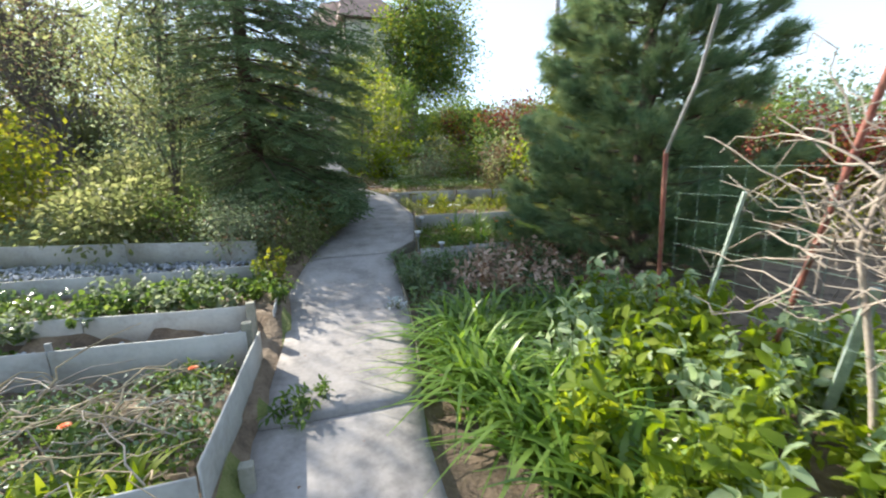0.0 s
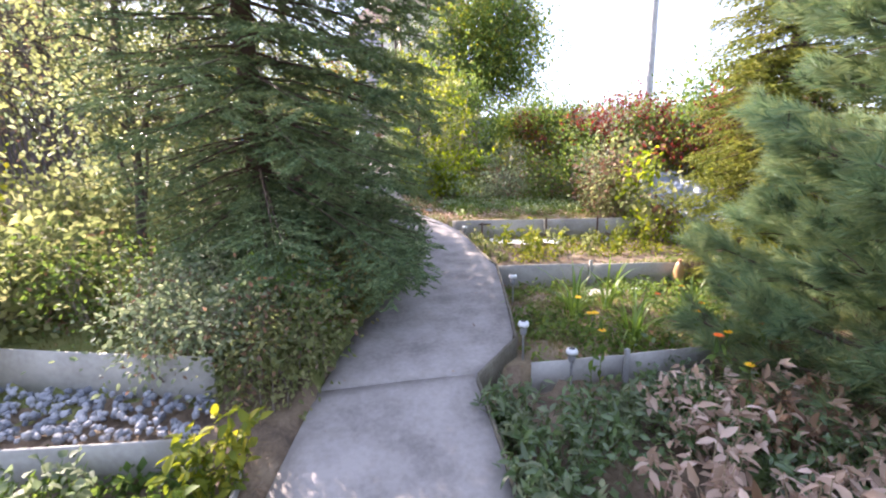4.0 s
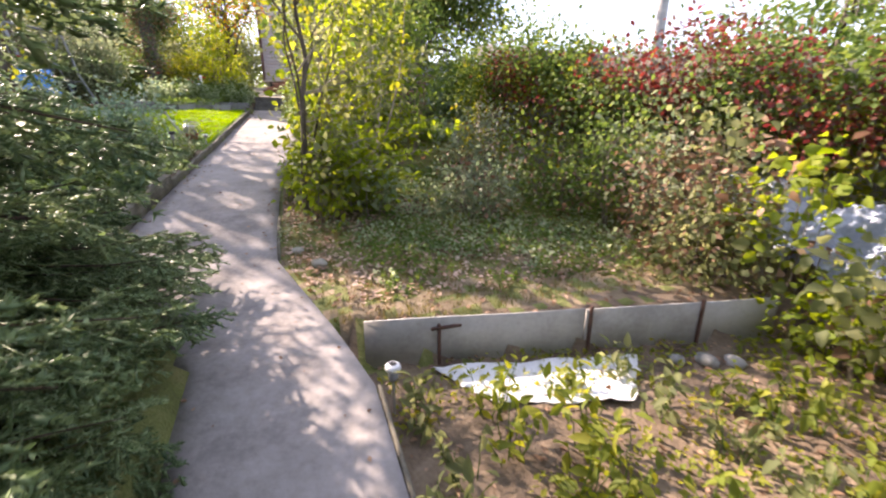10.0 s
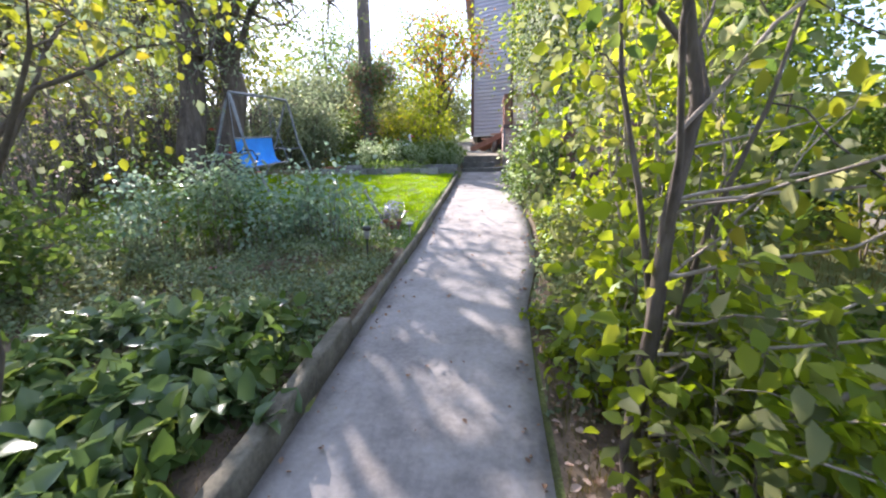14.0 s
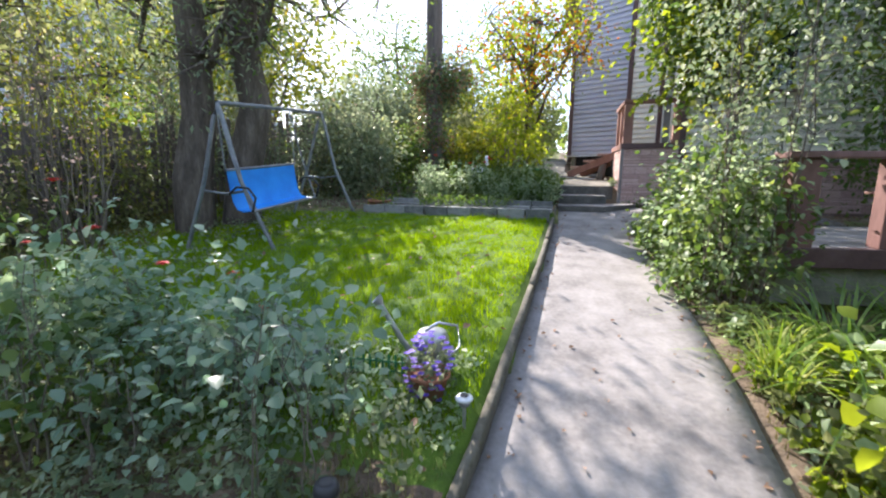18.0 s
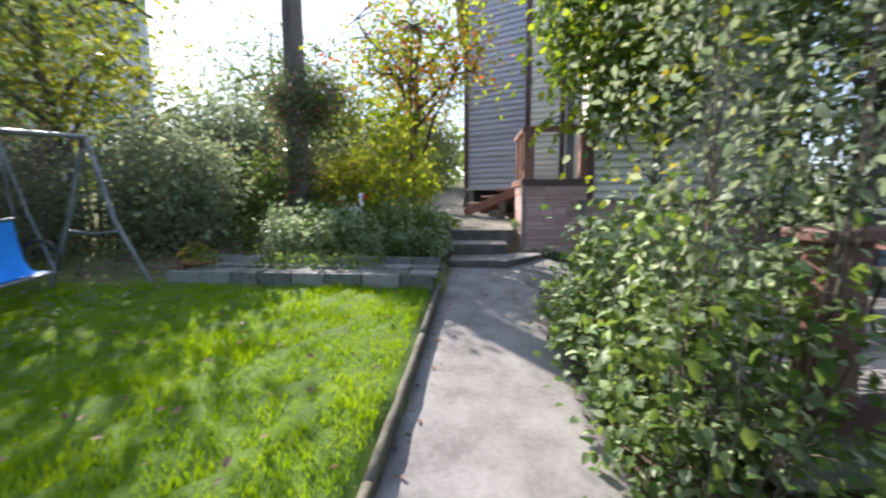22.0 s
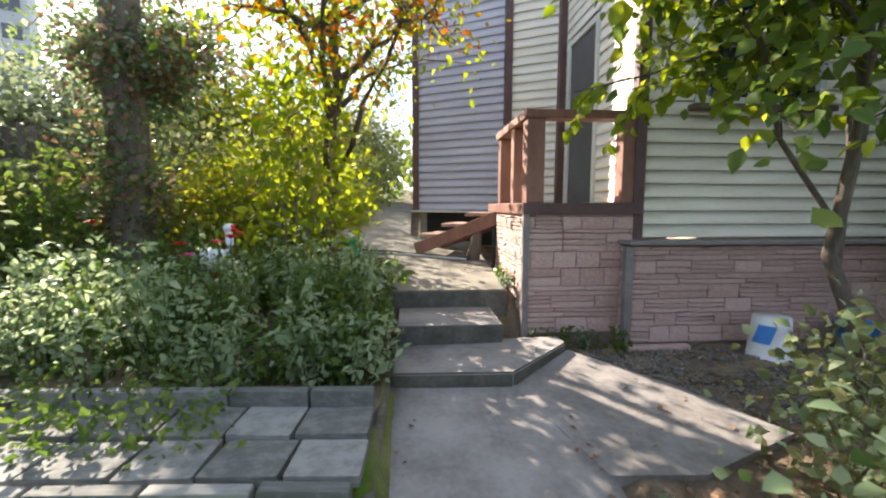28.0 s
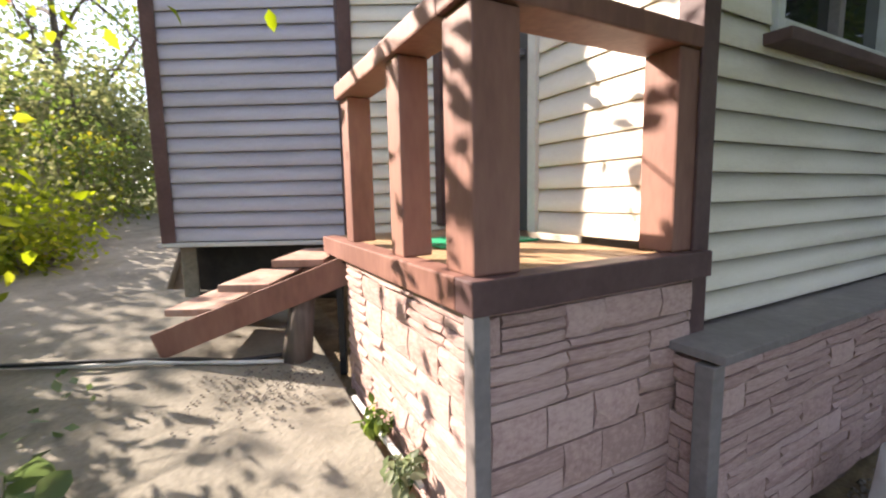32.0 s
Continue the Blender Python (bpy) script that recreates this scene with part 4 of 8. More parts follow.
# ---- porch ----
def build_porch():
    o = (1.48, 21.62, 2.5)
    p = thing("porch", o, "stone-clad porch with a brown timber balustrade and plank deck", "porch", kind="structure")
    bm = bmesh.new()
    box(bm, 0.02, 0.90, 0.02, 1.2, -0.35, 0.96)
    part("porch_core", bm, M_MORTAR, p)
    stone_face(p, (1.48, 21.62), (2.36, 21.62), 2.46, 3.44, 11, o)
    stone_face(p, (1.48, 22.80), (1.48, 21.62), 2.60, 3.44, 12, o)
    bm = bmesh.new()
    box(bm, -0.03, 0.02, -0.03, 0.02, -0.3, 0.95, 0.006)
    part("corner_strip", bm, M_LEDGE, p)
    bm = bmesh.new()
    box(bm, 0.84, 0.88, -0.045, -0.01, -0.2, 0.62, 0.006)
    part("drain_strip", bm, M_GREENPAINT, p, "weathered pale green strip")
    # deck planks
    for i in range(9):
        bm = bmesh.new()
        x = 0.02 + i * 0.101
        box(bm, x, x + 0.096, 0.06, 1.78, 0.965, 0.995, 0.004)
        part("deck_plank", bm, M_DECK, p)
    bm = bmesh.new()
    box(bm, -0.035, 0.94, -0.035, 0.05, 0.93, 1.02, 0.006)
    part("edge_beam", bm, M_TRIM, p, "dark brown edge beam")
    bm = bmesh.new()
    box(bm, -0.035, 0.05, 0.052, 1.52, 0.93, 1.02, 0.006)
    part("edge_beam", bm, M_PAINTWOOD, p, "worn brown edge beam")
    for x, y, w in ((0.07, 0.08, 0.145), (0.84, 0.07, 0.13), (0.05, 0.50, 0.11), (0.06, 1.12, 0.11)):
        bm = bmesh.new()
        box(bm, x - w / 2, x + w / 2, y - w / 2, y + w / 2, 1.02, 1.68, 0.008)
        part("post", bm, M_PAINTWOOD, p)
    bm = bmesh.new()
    box(bm, -0.02, 0.93, -0.005, 0.15, 1.682, 1.75, 0.008)
    part("top_rail", bm, M_PAINTWOOD, p)
    bm = bmesh.new()
    box(bm, -0.02, 0.12, 0.152, 1.19, 1.682, 1.75, 0.008)
    part("top_rail", bm, M_PAINTWOOD, p)
    bm = bmesh.new()
    box(bm, 0.30, 0.85, 0.75, 1.15, 0.997, 1.008, 0.003)
    part("door_mat", bm, M_GREENPL, p, "bright green door mat")
    # timber steps going down to the yard
    s = thing("wooden_steps", (1.47, 22.86, 2.87), "brown painted wooden steps leading down from the porch", "steps", kind="structure", rz=-29)
    for y in (0.0, 0.56):
        bm = bmesh.new()
        beam(bm, (0.03, y, 0.50), (-0.98, y, 0.11), 0.045, 0.14)
        part("stringer", bm, M_PAINTWOOD, s)
    for i in range(3):
        bm = bmesh.new()
        x = -0.10 - i * 0.29
        z = 0.53 - i * 0.125
        box(bm, x - 0.27, x, 0.025, 0.535, z - 0.02, z + 0.02, 0.008)
        part("tread", bm, M_TREAD, s, "faded worn brown tread")
    bm = bmesh.new()
    bmesh.ops.create_cone(bm, cap_ends=True, segments=12, radius1=0.085, radius2=0.055, depth=0.5, matrix=pose(-0.25, 0.06, 0.2, 0, 9, 0))
    part("prop", bm, M_POLE, s, "dark stump propping the stringer", True)
    bm = bmesh.new()
    beam(bm, (-0.02, 0.02, -0.06), (-0.02, 0.02, 0.5), 0.035, 0.035)
    part("prop", bm, M_IRON, s)


build_porch()


# concrete apron beside the steps
def build_apron():
    bm = bmesh.new()
    vs = [bm.verts.new((x, y, 2.2)) for x, y in ((1.46, 20.02), (1.9, 20.0), (2.55, 20.25), (2.2, 20.75), (1.71, 21.28), (1.19, 20.79))]
    f = bm.faces.new(vs)
    r = bmesh.ops.extrude_face_region(bm, geom=[f])
    for v in r["geom"]:
        if isinstance(v, bmesh.types.BMVert):
            v.co.z = float(path_z(v.co.y)) + 0.008
    bmesh.ops.recalc_face_normals(bm, faces=bm.faces[:])
    tagged(part("apron", bm, M_CONC), "concrete apron beside the lowest step", "paving", kind="structure")


build_apron()

# ---- plants ----
def spindles_np(a, b, r):
    """Needle-covered shoots: slim three-sided bodies pointed at both ends."""
    n = len(a)
    d = b - a
    u = unit(np.cross(unit(d), np.where(np.abs(unit(d)[:, 2:3]) > 0.9, [[1.0, 0, 0]], [[0, 0, 1.0]])))
    w = np.cross(unit(d), u)
    r = np.broadcast_to(r, (n,))[:, None]
    v = np.stack([a] + [a + d * 0.55 + q * r for q in (u, w * 0.87 - u * 0.5, -w * 0.87 - u * 0.5)] + [b + d * 0.06], 1).reshape(-1, 3)
    k = np.arange(n)[:, None] * 5
    f = []
    for i in range(3):
        j = (i + 1) % 3
        f += [k + [0, 1 + j, 1 + i], k + [1 + i, 1 + j, 4]]
    return v, np.stack(f, 1).reshape(-1, 3)


def conifer(name, at, h, r, label, material, seed=1, dens=1.0, needle=0.028, nw=0.0045, low=0.06, droop=0.25, per_m=300, taper=0.85, whorl=0.3, step=0.085, side_f=0.34, profile=None, fine=None, cap=0.45, reach=1.18, hang=(-0.6, 0.1), bias=None, trim=None, sweep=0.12, thin=None, body=0.006, lobe=None, fans=7, face=(0.85, -0.53)):
    """A spruce or fir: trunk, tiers of boughs, and sprays of needles."""
    rng = np.random.RandomState(seed)
    root = thing(name, at, label, "tree")
    trunk, boughs, needles = Pile(), Pile(), Pile()
    zt = np.linspace(0, h, 10)
    trunk.tube(np.column_stack([rng.randn(10) * 0.015, rng.randn(10) * 0.015, zt]), 0.012 + 0.018 * h * (1 - zt / h), 8)
    z = low * h
    seg_a, seg_b = [], []
    while z < h * 0.985:
        f = 1 - z / h
        L0 = r * f ** taper if profile is None else float(np.interp(z, *profile))
        nb = max(4, int((5 + 6 * f) * dens))
        a0 = rng.rand() * 6.28
        for k in range(nb):
            a = a0 + 6.283 * k / nb + rng.randn() * 0.16
            L = L0 * (rng.uniform(0.74, 1.14) if profile is None else rng.uniform(0.86, 1.02)) + 0.05
            d = np.array([math.cos(a), math.sin(a), 0.0])
            if bias is not None and z < 1.3:
                L *= 1 + bias[2] * max(0.0, d[0] * bias[0] + d[1] * bias[1]) ** 2
            if lobe is not None:
                L *= 1 - lobe[2] * max(0.0, d[0] * lobe[0] + d[1] * lobe[1]) * (1.4 if z < 1.2 else 1.0)
            edge = None if trim is None else float(np.interp(z, (0.3, 1.5), (trim - 0.26, trim)))
            if trim is not None and d[0] * L > edge:
                L = edge / d[0]
            t = np.linspace(0, 1, 6)[:, None]
            zz = z + rng.randn() * 0.05
            rise = (0.16 if f < 0.5 else 0.02) * L
            pts = d * L * t + np.array([0, 0, 1.0]) * (zz + rise * t - min(droop * L, max(0.0, zz - sweep)) * t ** 1.6 + 0.10 * L * t ** 4)
            boughs.tube(pts, np.linspace(0.008 + 0.006 * L, 0.002, 6), 4)
            nseg = max(3, int(L / step))
            tt = np.linspace(0.12, 1.0, nseg)
            side = np.array([-d[1], d[0], 0])
            for u in tt:
                p = np.array([np.interp(u, t[:, 0], pts[:, i]) for i in range(3)])
                bl = min(cap, side_f * L * (reach - u)) * rng.uniform(0.7, 1.2) + 0.05
                for s in (-1, 1):
                    dd = unit(d * rng.uniform(0.45, 0.9) + side * s + np.array([0, 0, rng.uniform(*hang)]))
                    q = p + dd * bl + np.array([0, 0, -0.12 * bl])
                    seg_a.append(p)
                    seg_b.append(q)
                    if bl > 0.11:
                        flat = unit(np.cross(dd, [0, 0, 1.0]))
                        seen = d[0] * face[0] + d[1] * face[1]
                        m = (fans if seen > 0.2 and z < 3.4 else 3) if seen > -0.3 and z < 4.8 else 1
                        for i in range(m):
                            w = (i + rng.rand()) / m * 0.8 + 0.16
                            c = p + (q - p) * w
                            e = c + unit(dd * 0.9 + flat * (1 if i % 2 else -1) * rng.uniform(0.5, 1.0) + np.array([0, 0, rng.uniform(-0.55, 0.1)])) * rng.uniform(0.05, 0.10)
                            seg_a.append(c)
                            seg_b.append(e)
            for i in range(1, 5):
                seg_a.append(pts[i])
                seg_b.append(pts[i + 1] + (d * 0.05 if i == 4 else 0))
        z += whorl * (0.55 + 0.6 * f) * rng.uniform(0.6, 1.05) * (0.6 if z < 0.9 and profile is not None else 1.0)
    A, B = np.array(seg_a), np.array(seg_b)
    if trim is not None:
        ok = np.maximum(A[:, 0], B[:, 0]) < np.interp(A[:, 2], (0.3, 1.5), (trim - 0.24, trim + 0.03))
        A, B = A[ok], B[ok]
    D = B - A
    Ls = np.linalg.norm(D, axis=1)
    cnt = np.maximum(5, (Ls * per_m * np.interp(A[:, 2], (0, 3.0, 4.6, 9), (1, 1, 0.4, 0.3))).astype(int))
    near = np.zeros(len(A), bool) if fine is None else (A @ np.array([fine[0], fine[1], 0.0]) > fine[2]) & (A[:, 2] < fine[3])
    cnt = np.where(near, np.maximum(19, (cnt * 1.9).astype(int)), cnt)
    if thin is not None:
        cnt = np.where(A @ np.array([thin[0], thin[1], 0.0]) > thin[2], cnt // 2, cnt)
    idx = np.repeat(np.arange(len(A)), cnt)
    n = len(idx)
    size = np.where(near[idx], 0.92, 1.0)[:, None]
    u = rng.rand(n)
    pos = A[idx] + D[idx] * u[:, None]
    dd = unit(D[idx])
    out = unit(np.cross(dd, rng.randn(n, 3)))
    out[:, 2] = np.abs(out[:, 2]) * 0.6 + out[:, 2] * 0.4
    nd = unit(dd * 0.62 + out * 0.95)
    sv = unit(np.cross(nd, rng.randn(n, 3))) * nw / 2 * size * rng.uniform(0.8, 1.4, (n, 1))
    ln = needle * size * rng.uniform(0.7, 1.25, (n, 1))
    v = np.stack([pos - sv, pos + sv, pos + nd * ln], 1).reshape(-1, 3)
    trunk.out("trunk", M_BARK_RED, root)
    tagged(boughs.out("branchwork", M_BARK_RED, root), kind="stuff")
    sv, sf = spindles_np(A, B, body * rng.uniform(0.7, 1.3, len(A)) * np.clip(0.13 / Ls, 0.45, 1.0) * np.where(near, 1.1, 1.0))
    part_np("foliage", np.concatenate([sv, v]), np.concatenate([sf, np.arange(3 * n).reshape(n, 3) + len(sv)]), material, root, smooth=True)
    return root


def pine(name, at, h, r, label, material, seed=2, tufts=1500, nlen=0.11):
    """A soft-needled pine: ascending limbs that end in tufts of long needles."""
    rng = np.random.RandomState(seed)
    root = thing(name, at, label, "tree")
    wood, vs = Pile(), []
    zt = np.linspace(0, h, 10)
    wood.tube(np.column_stack([rng.randn(10) * 0.02, rng.randn(10) * 0.02, zt]), 0.012 + 0.016 * h * (1 - zt / h), 8)
    tips, dirs = [], []
    nlimb = 105
    for k in range(nlimb):
        f = (k + rng.rand()) / nlimb
        z = h * (0.02 + 0.92 * f ** 1.25)
        L = r * (1.05 - f) ** 0.55 * rng.uniform(0.72, 1.12)
        a = k * 2.4 + rng.randn() * 0.25
        d = np.array([math.cos(a), math.sin(a), 0])
        t = np.linspace(0, 1, 7)[:, None]
        pts = d * L * t + np.array([0, 0, 1.0]) * (z - 0.10 * L * t + 0.32 * L * t ** 2) + rng.randn(7, 3) * 0.012
        wood.tube(pts, np.linspace(0.01 + 0.012 * L, 0.005, 7), 5)
        m = int(tufts / nlimb * (0.5 + 1.0 * L / r))
        for _ in range(m):
            u = rng.uniform(0.1, 1.0) ** 0.7
            p = np.array([np.interp(u, t[:, 0], pts[:, i]) for i in range(3)])
            sd = unit(np.cross(d, [0, 0, 1.0])) * rng.choice([-1, 1])
            w = (1.15 - u) * 0.62 * L * rng.rand()
            q = p + sd * w + d * w * 0.5 + np.array([0, 0, rng.uniform(-0.05, 0.14)])
            if rng.rand() < 0.35:
                wood.tube(np.array([p, (p + q) / 2 + [0, 0, 0.01], q]), 0.004, 3)
            tips.append(q)
            dirs.append(unit(d * 0.7 + sd * 0.5 * rng.rand() + np.array([0, 0, rng.uniform(0.1, 0.8)])))
    T, Dn = np.array(tips), np.array(dirs)
    per = 66
    idx = np.repeat(np.arange(len(T)), per)
    n = len(idx)
    nd = unit(Dn[idx] * 0.85 + rand_dirs(rng, n) * 0.62)
    nd[:, 2] -= 0.10
    pos = T[idx] - Dn[idx] * (rng.rand(n, 1) * 0.13)
    sv = unit(np.cross(nd, rng.randn(n, 3))) * 0.0032 * rng.uniform(0.8, 1.3, (n, 1))
    ln = nlen * rng.uniform(0.75, 1.15, (n, 1))
    v = np.stack([pos - sv, pos + sv, pos + nd * ln], 1).reshape(-1, 3)
    wood.out("trunk", M_BARK_RED, root)
    part_np("foliage", v, np.arange(3 * n).reshape(n, 3), material, root)
    return root


def crown_clumps(rng, n, c, rad, hollow=0.35, rag=0.25):
    """Clump centres in an uneven ellipsoid."""
    d = rand_dirs(rng, n)
    k = (hollow + (1 - hollow) * rng.rand(n) ** 0.6) * (1 + rag * rng.randn(n) * 0.6)
    return np.asarray(c) + d * k[:, None] * np.asarray(rad)


def foliage(rng, centres, spread, per, size, aspect=0.55, up=0.5, far=False, droop=0.2):
    n = len(centres) * per
    base = np.repeat(centres, per, 0)
    off = rng.randn(n, 3) * spread
    pos = base + off
    axis = unit(off * 0.5 / (spread + 1e-9) + rand_dirs(rng, n) * 0.8 + np.array([0, 0, -0.25]))
    nor = rand_dirs(rng, n, up)
    ln = size * rng.uniform(0.6, 1.3, n)
    return leaves_np(pos, axis, nor, ln, ln * aspect, 0.16, droop, "far" if far else "leaf")


def shrub(name, at, h, rx, ry, label, material, seed, stems=8, clumps=60, per=26, size=0.05, aspect=0.6, bark=None, spread=0.09, base=0.25, wood_r=0.012, far=False, lean=(0, 0), category="bush", up=0.5, sec=None, sec_share=0.2, rag=0.25, droop=0.2):
    """A many-stemmed shrub: stems, side twigs to each clump, and leaves."""
    rng = np.random.RandomState(seed)
    root = thing(name, at, label, category)
    c = np.array([lean[0], lean[1], h * (base + (1 - base) * 0.5)])
    cen = crown_clumps(rng, clumps, c, (rx, ry, h * (1 - base) * 0.55), 0.35, rag)
    cen[:, 2] = np.maximum(cen[:, 2], 0.06)
    wood = Pile()
    tops = []
    for k in range(stems):
        a = 6.283 * k / stems + rng.randn() * 0.3
        ft = np.array([math.cos(a) * 0.05 * stems ** 0.4, math.sin(a) * 0.05 * stems ** 0.4, -0.03])
        tp = np.array([lean[0] + math.cos(a) * rx * 0.55 * rng.rand(), lean[1] + math.sin(a) * ry * 0.55 * rng.rand(), h * rng.uniform(0.72, 0.98)])
        p = curve_pts(ft, tp, 0, 7, 0.03 * h * 0.4, rng)
        p[:, 0] += math.cos(a) * rx * 0.18 * np.sin(np.linspace(0, 3.14, 7))
        p[:, 1] += math.sin(a) * ry * 0.18 * np.sin(np.linspace(0, 3.14, 7))
        stem = Pile()
        stem.tube(p, np.linspace(wood_r, wood_r * 0.25, 7), 5)
        stem.out("stem", bark or M_TWIG, root)
        tops.append(p)
    P = np.concatenate(tops)
    for q in cen[:: 1 if clumps < 90 else 2]:
        cand = P[P[:, 2] < q[2] + 0.02]
        cand = cand if len(cand) else P[:1]
        s = cand[np.argmin(((cand - q) ** 2).sum(1) + 0.3 * (q[2] - cand[:, 2] < 0.05))]
        wood.tube(curve_pts(s, q, 0.02, 4, 0.012, rng), np.linspace(wood_r * 0.4, wood_r * 0.16, 4), 4)
    tagged(wood.out("twig_work", bark or M_TWIG, root), kind="stuff")
    if sec is not None:
        k = int(len(cen) * sec_share)
        part_np("foliage", *foliage(rng, cen[:k], spread, per, size, aspect, up, far, droop), sec, root)
        cen = cen[k:]
    part_np("foliage", *foliage(rng, cen, spread, per, size, aspect, up, far, droop), material, root)
    return root


def tree(name, at, h, crown, label, material, seed, trunk_r=0.08, fork=0.4, limbs=9, clumps=120, per=40, size=0.06, aspect=0.6, far=False, spread=0.2, lean=(0.0, 0.0), sec=None, sec_share=0.25, bark=None, crown_z=None, limb_r=0.4, keep=None):
    """A broad-leaved tree: tapered trunk, limbs that fork to the clumps, and leaves."""
    rng = np.random.RandomState(seed)
    root = thing(name, at, label, "tree")
    cz = crown_z if crown_z else h - crown[2] * 0.85
    c = np.array([lean[0], lean[1], cz])
    wood = Pile()
    tp = np.array([lean[0], lean[1], h * 0.86])
    t = curve_pts((0, 0, -0.1), tp, 0, 9, 0.025 * h * 0.35, rng)
    wood.tube(t, trunk_r * (1.15 - 0.95 * np.linspace(0, 1, 9)), 9)
    cen = crown_clumps(rng, clumps, c, crown, 0.3, 0.28)
    cen = cen if keep is None else cen[keep(cen)]
    lp = []
    for k in range(limbs):
        f = fork + (0.95 - fork) * k / limbs
        s = np.array([np.interp(f, np.linspace(0, 1, 9), t[:, i]) for i in range(3)])
        a = k * 2.4 + rng.randn() * 0.3
        e = c + np.array([math.cos(a) * crown[0] * 0.75, math.sin(a) * crown[1] * 0.75, crown[2] * rng.uniform(-0.5, 0.7)])
        p = curve_pts(s, e, 0.08 * h * 0.3, 7, 0.03, rng)
        limb = Pile()
        limb.tube(p, np.linspace(trunk_r * limb_r, trunk_r * 0.09, 7), 6)
        limb.out("limb", bark or M_BARK, root)
        lp.append(p[1:])
    P = np.concatenate(lp + [t[4:]])
    wood.out("trunk", bark or M_BARK, root)
    wood = Pile()
    for q in cen:
        s = P[np.argmin(((P - q) ** 2).sum(1))]
        wood.tube(curve_pts(s, q, 0.03, 4, 0.02, rng), np.linspace(trunk_r * 0.12, 0.004, 4), 4)
    tagged(wood.out("twig_work", bark or M_BARK, root), kind="stuff")
    if sec is not None:
        k = int(len(cen) * sec_share)
        part_np("crown", *foliage(rng, cen[:k], spread, per, size, aspect, 0.5, far), sec, root)
        cen = cen[k:]
    part_np("crown", *foliage(rng, cen, spread, per, size, aspect, 0.5, far), material, root)
    return root


def herb(name, at, h, r, label, material, seed, n=220, size=0.06, aspect=0.5, stems=12, category="plant", up=0.7, stem_mat=None):
    """A low leafy plant: thin stalks and leaves along them."""
    rng = np.random.RandomState(seed)
    root = thing(name, at, label, category)
    wood = Pile()
    pts = []
    for k in range(stems):
        a, q = rng.rand() * 6.28, rng.rand() ** 0.6
        e = np.array([math.cos(a) * r * q, math.sin(a) * r * q, h * rng.uniform(0.6, 1.05) * (1 - 0.35 * q)])
        b = np.array([e[0] * 0.35, e[1] * 0.35, -0.02])
        p = curve_pts(b, e, 0.02, 6, 0.008, rng)
        wood.tube(p, np.linspace(0.0045, 0.002, 6), 3)
        pts.append(p[1:])
    P = np.concatenate(pts)
    i = rng.randint(0, len(P), n)
    pos = P[i] + rng.randn(n, 3) * 0.012
    axis = rand_dirs(rng, n, 0.05)
    ln = size * rng.uniform(0.55, 1.25, n)
    tagged(wood.out("stalk_work", stem_mat or L_GREEN, root), kind="stuff")
    part_np("foliage", *leaves_np(pos, axis, rand_dirs(rng, n, up + 0.6), ln, ln * aspect, 0.18, 0.22), material, root)
    return root


def strap_clump(name, at, h, r, label, material, seed, n=90, width=0.022, category="plant", lean=(0.25, 1.25)):
    """A clump of long arching strap leaves."""
    rng = np.random.RandomState(seed)
    root = thing(name, at, label, category)
    a = rng.rand(n) * 6.283
    q = rng.rand(n) ** 0.5
    fan = np.argsort(a)
    a, q = a[fan], q[fan]
    pos = np.column_stack([np.cos(a) * q * r * 0.35, np.sin(a) * q * r * 0.35, np.zeros(n)])
    lean = np.column_stack([np.cos(a + rng.randn(n) * 0.4), np.sin(a + rng.randn(n) * 0.4), np.zeros(n)]) * rng.uniform(*lean, (n, 1))
    hh, ww = h * rng.uniform(0.6, 1.1, n), width * rng.uniform(0.7, 1.2, n)
    for k in np.array_split(np.arange(n), 5):
        part_np("leaf_fan", *blades_np(pos[k], lean[k], hh[k], ww[k], rng, 6), material, root)
    return root

# ---- conifers ----
conifer("spruce", (-0.75, 7.9, gz(-0.75, 7.9)), 7.6, 2.0, "tall dense blue-green spruce leaning over the walk", L_SPRUCE, 11, 1.5, reach=1.34, needle=0.025, nw=0.0095, per_m=66, low=0.012, whorl=0.33, droop=0.38, step=0.09, side_f=0.36, cap=0.27, profile=((0, 1.2, 2.0, 3.0, 4.2, 5.2, 7.6), (1.88, 1.95, 2.1, 2.2, 2.05, 1.5, 0.1)), fine=(0.99, -0.14, 0.92, 2.6), hang=(-0.75, 0.1), bias=(0.45, -0.89, 0.17), trim=1.98, sweep=-0.06, thin=(-0.6, 0.8, 0.5), body=0.0075, fans=8, lobe=(-0.97, -0.24, 0.36))
conifer("young_spruce", (-0.55, 10.1, gz(-0.55, 10.1)), 1.5, 1.42, "low spreading young spruce beside the walk", L_SPRUCE, 12, 2.1, needle=0.023, nw=0.0088, per_m=64, low=0.03, whorl=0.14, taper=0.45, droop=0.15, cap=0.24, fine=(0.96, -0.28, 0.3, 1.6), body=0.0075)
pine("pine", (4.15, 4.5, gz(4.15, 4.5)), 6.8, 1.72, "bushy pine with long soft bluish needles", L_PINE, 13, 5600, 0.15)
conifer("fir", (5.25, 7.1, 0.3), 6.2, 1.02, "sunlit yellow-green fir with drooping boughs", L_FIR, 14, 1.95, reach=1.3, cap=0.27, needle=0.025, nw=0.0088, per_m=56, low=0.015, whorl=0.24, taper=0.55, droop=0.34, step=0.078, thin=(0.8, 0.6, 0.35), body=0.0075, hang=(-0.9, 0.0), fans=5, face=(-0.8, -0.6))

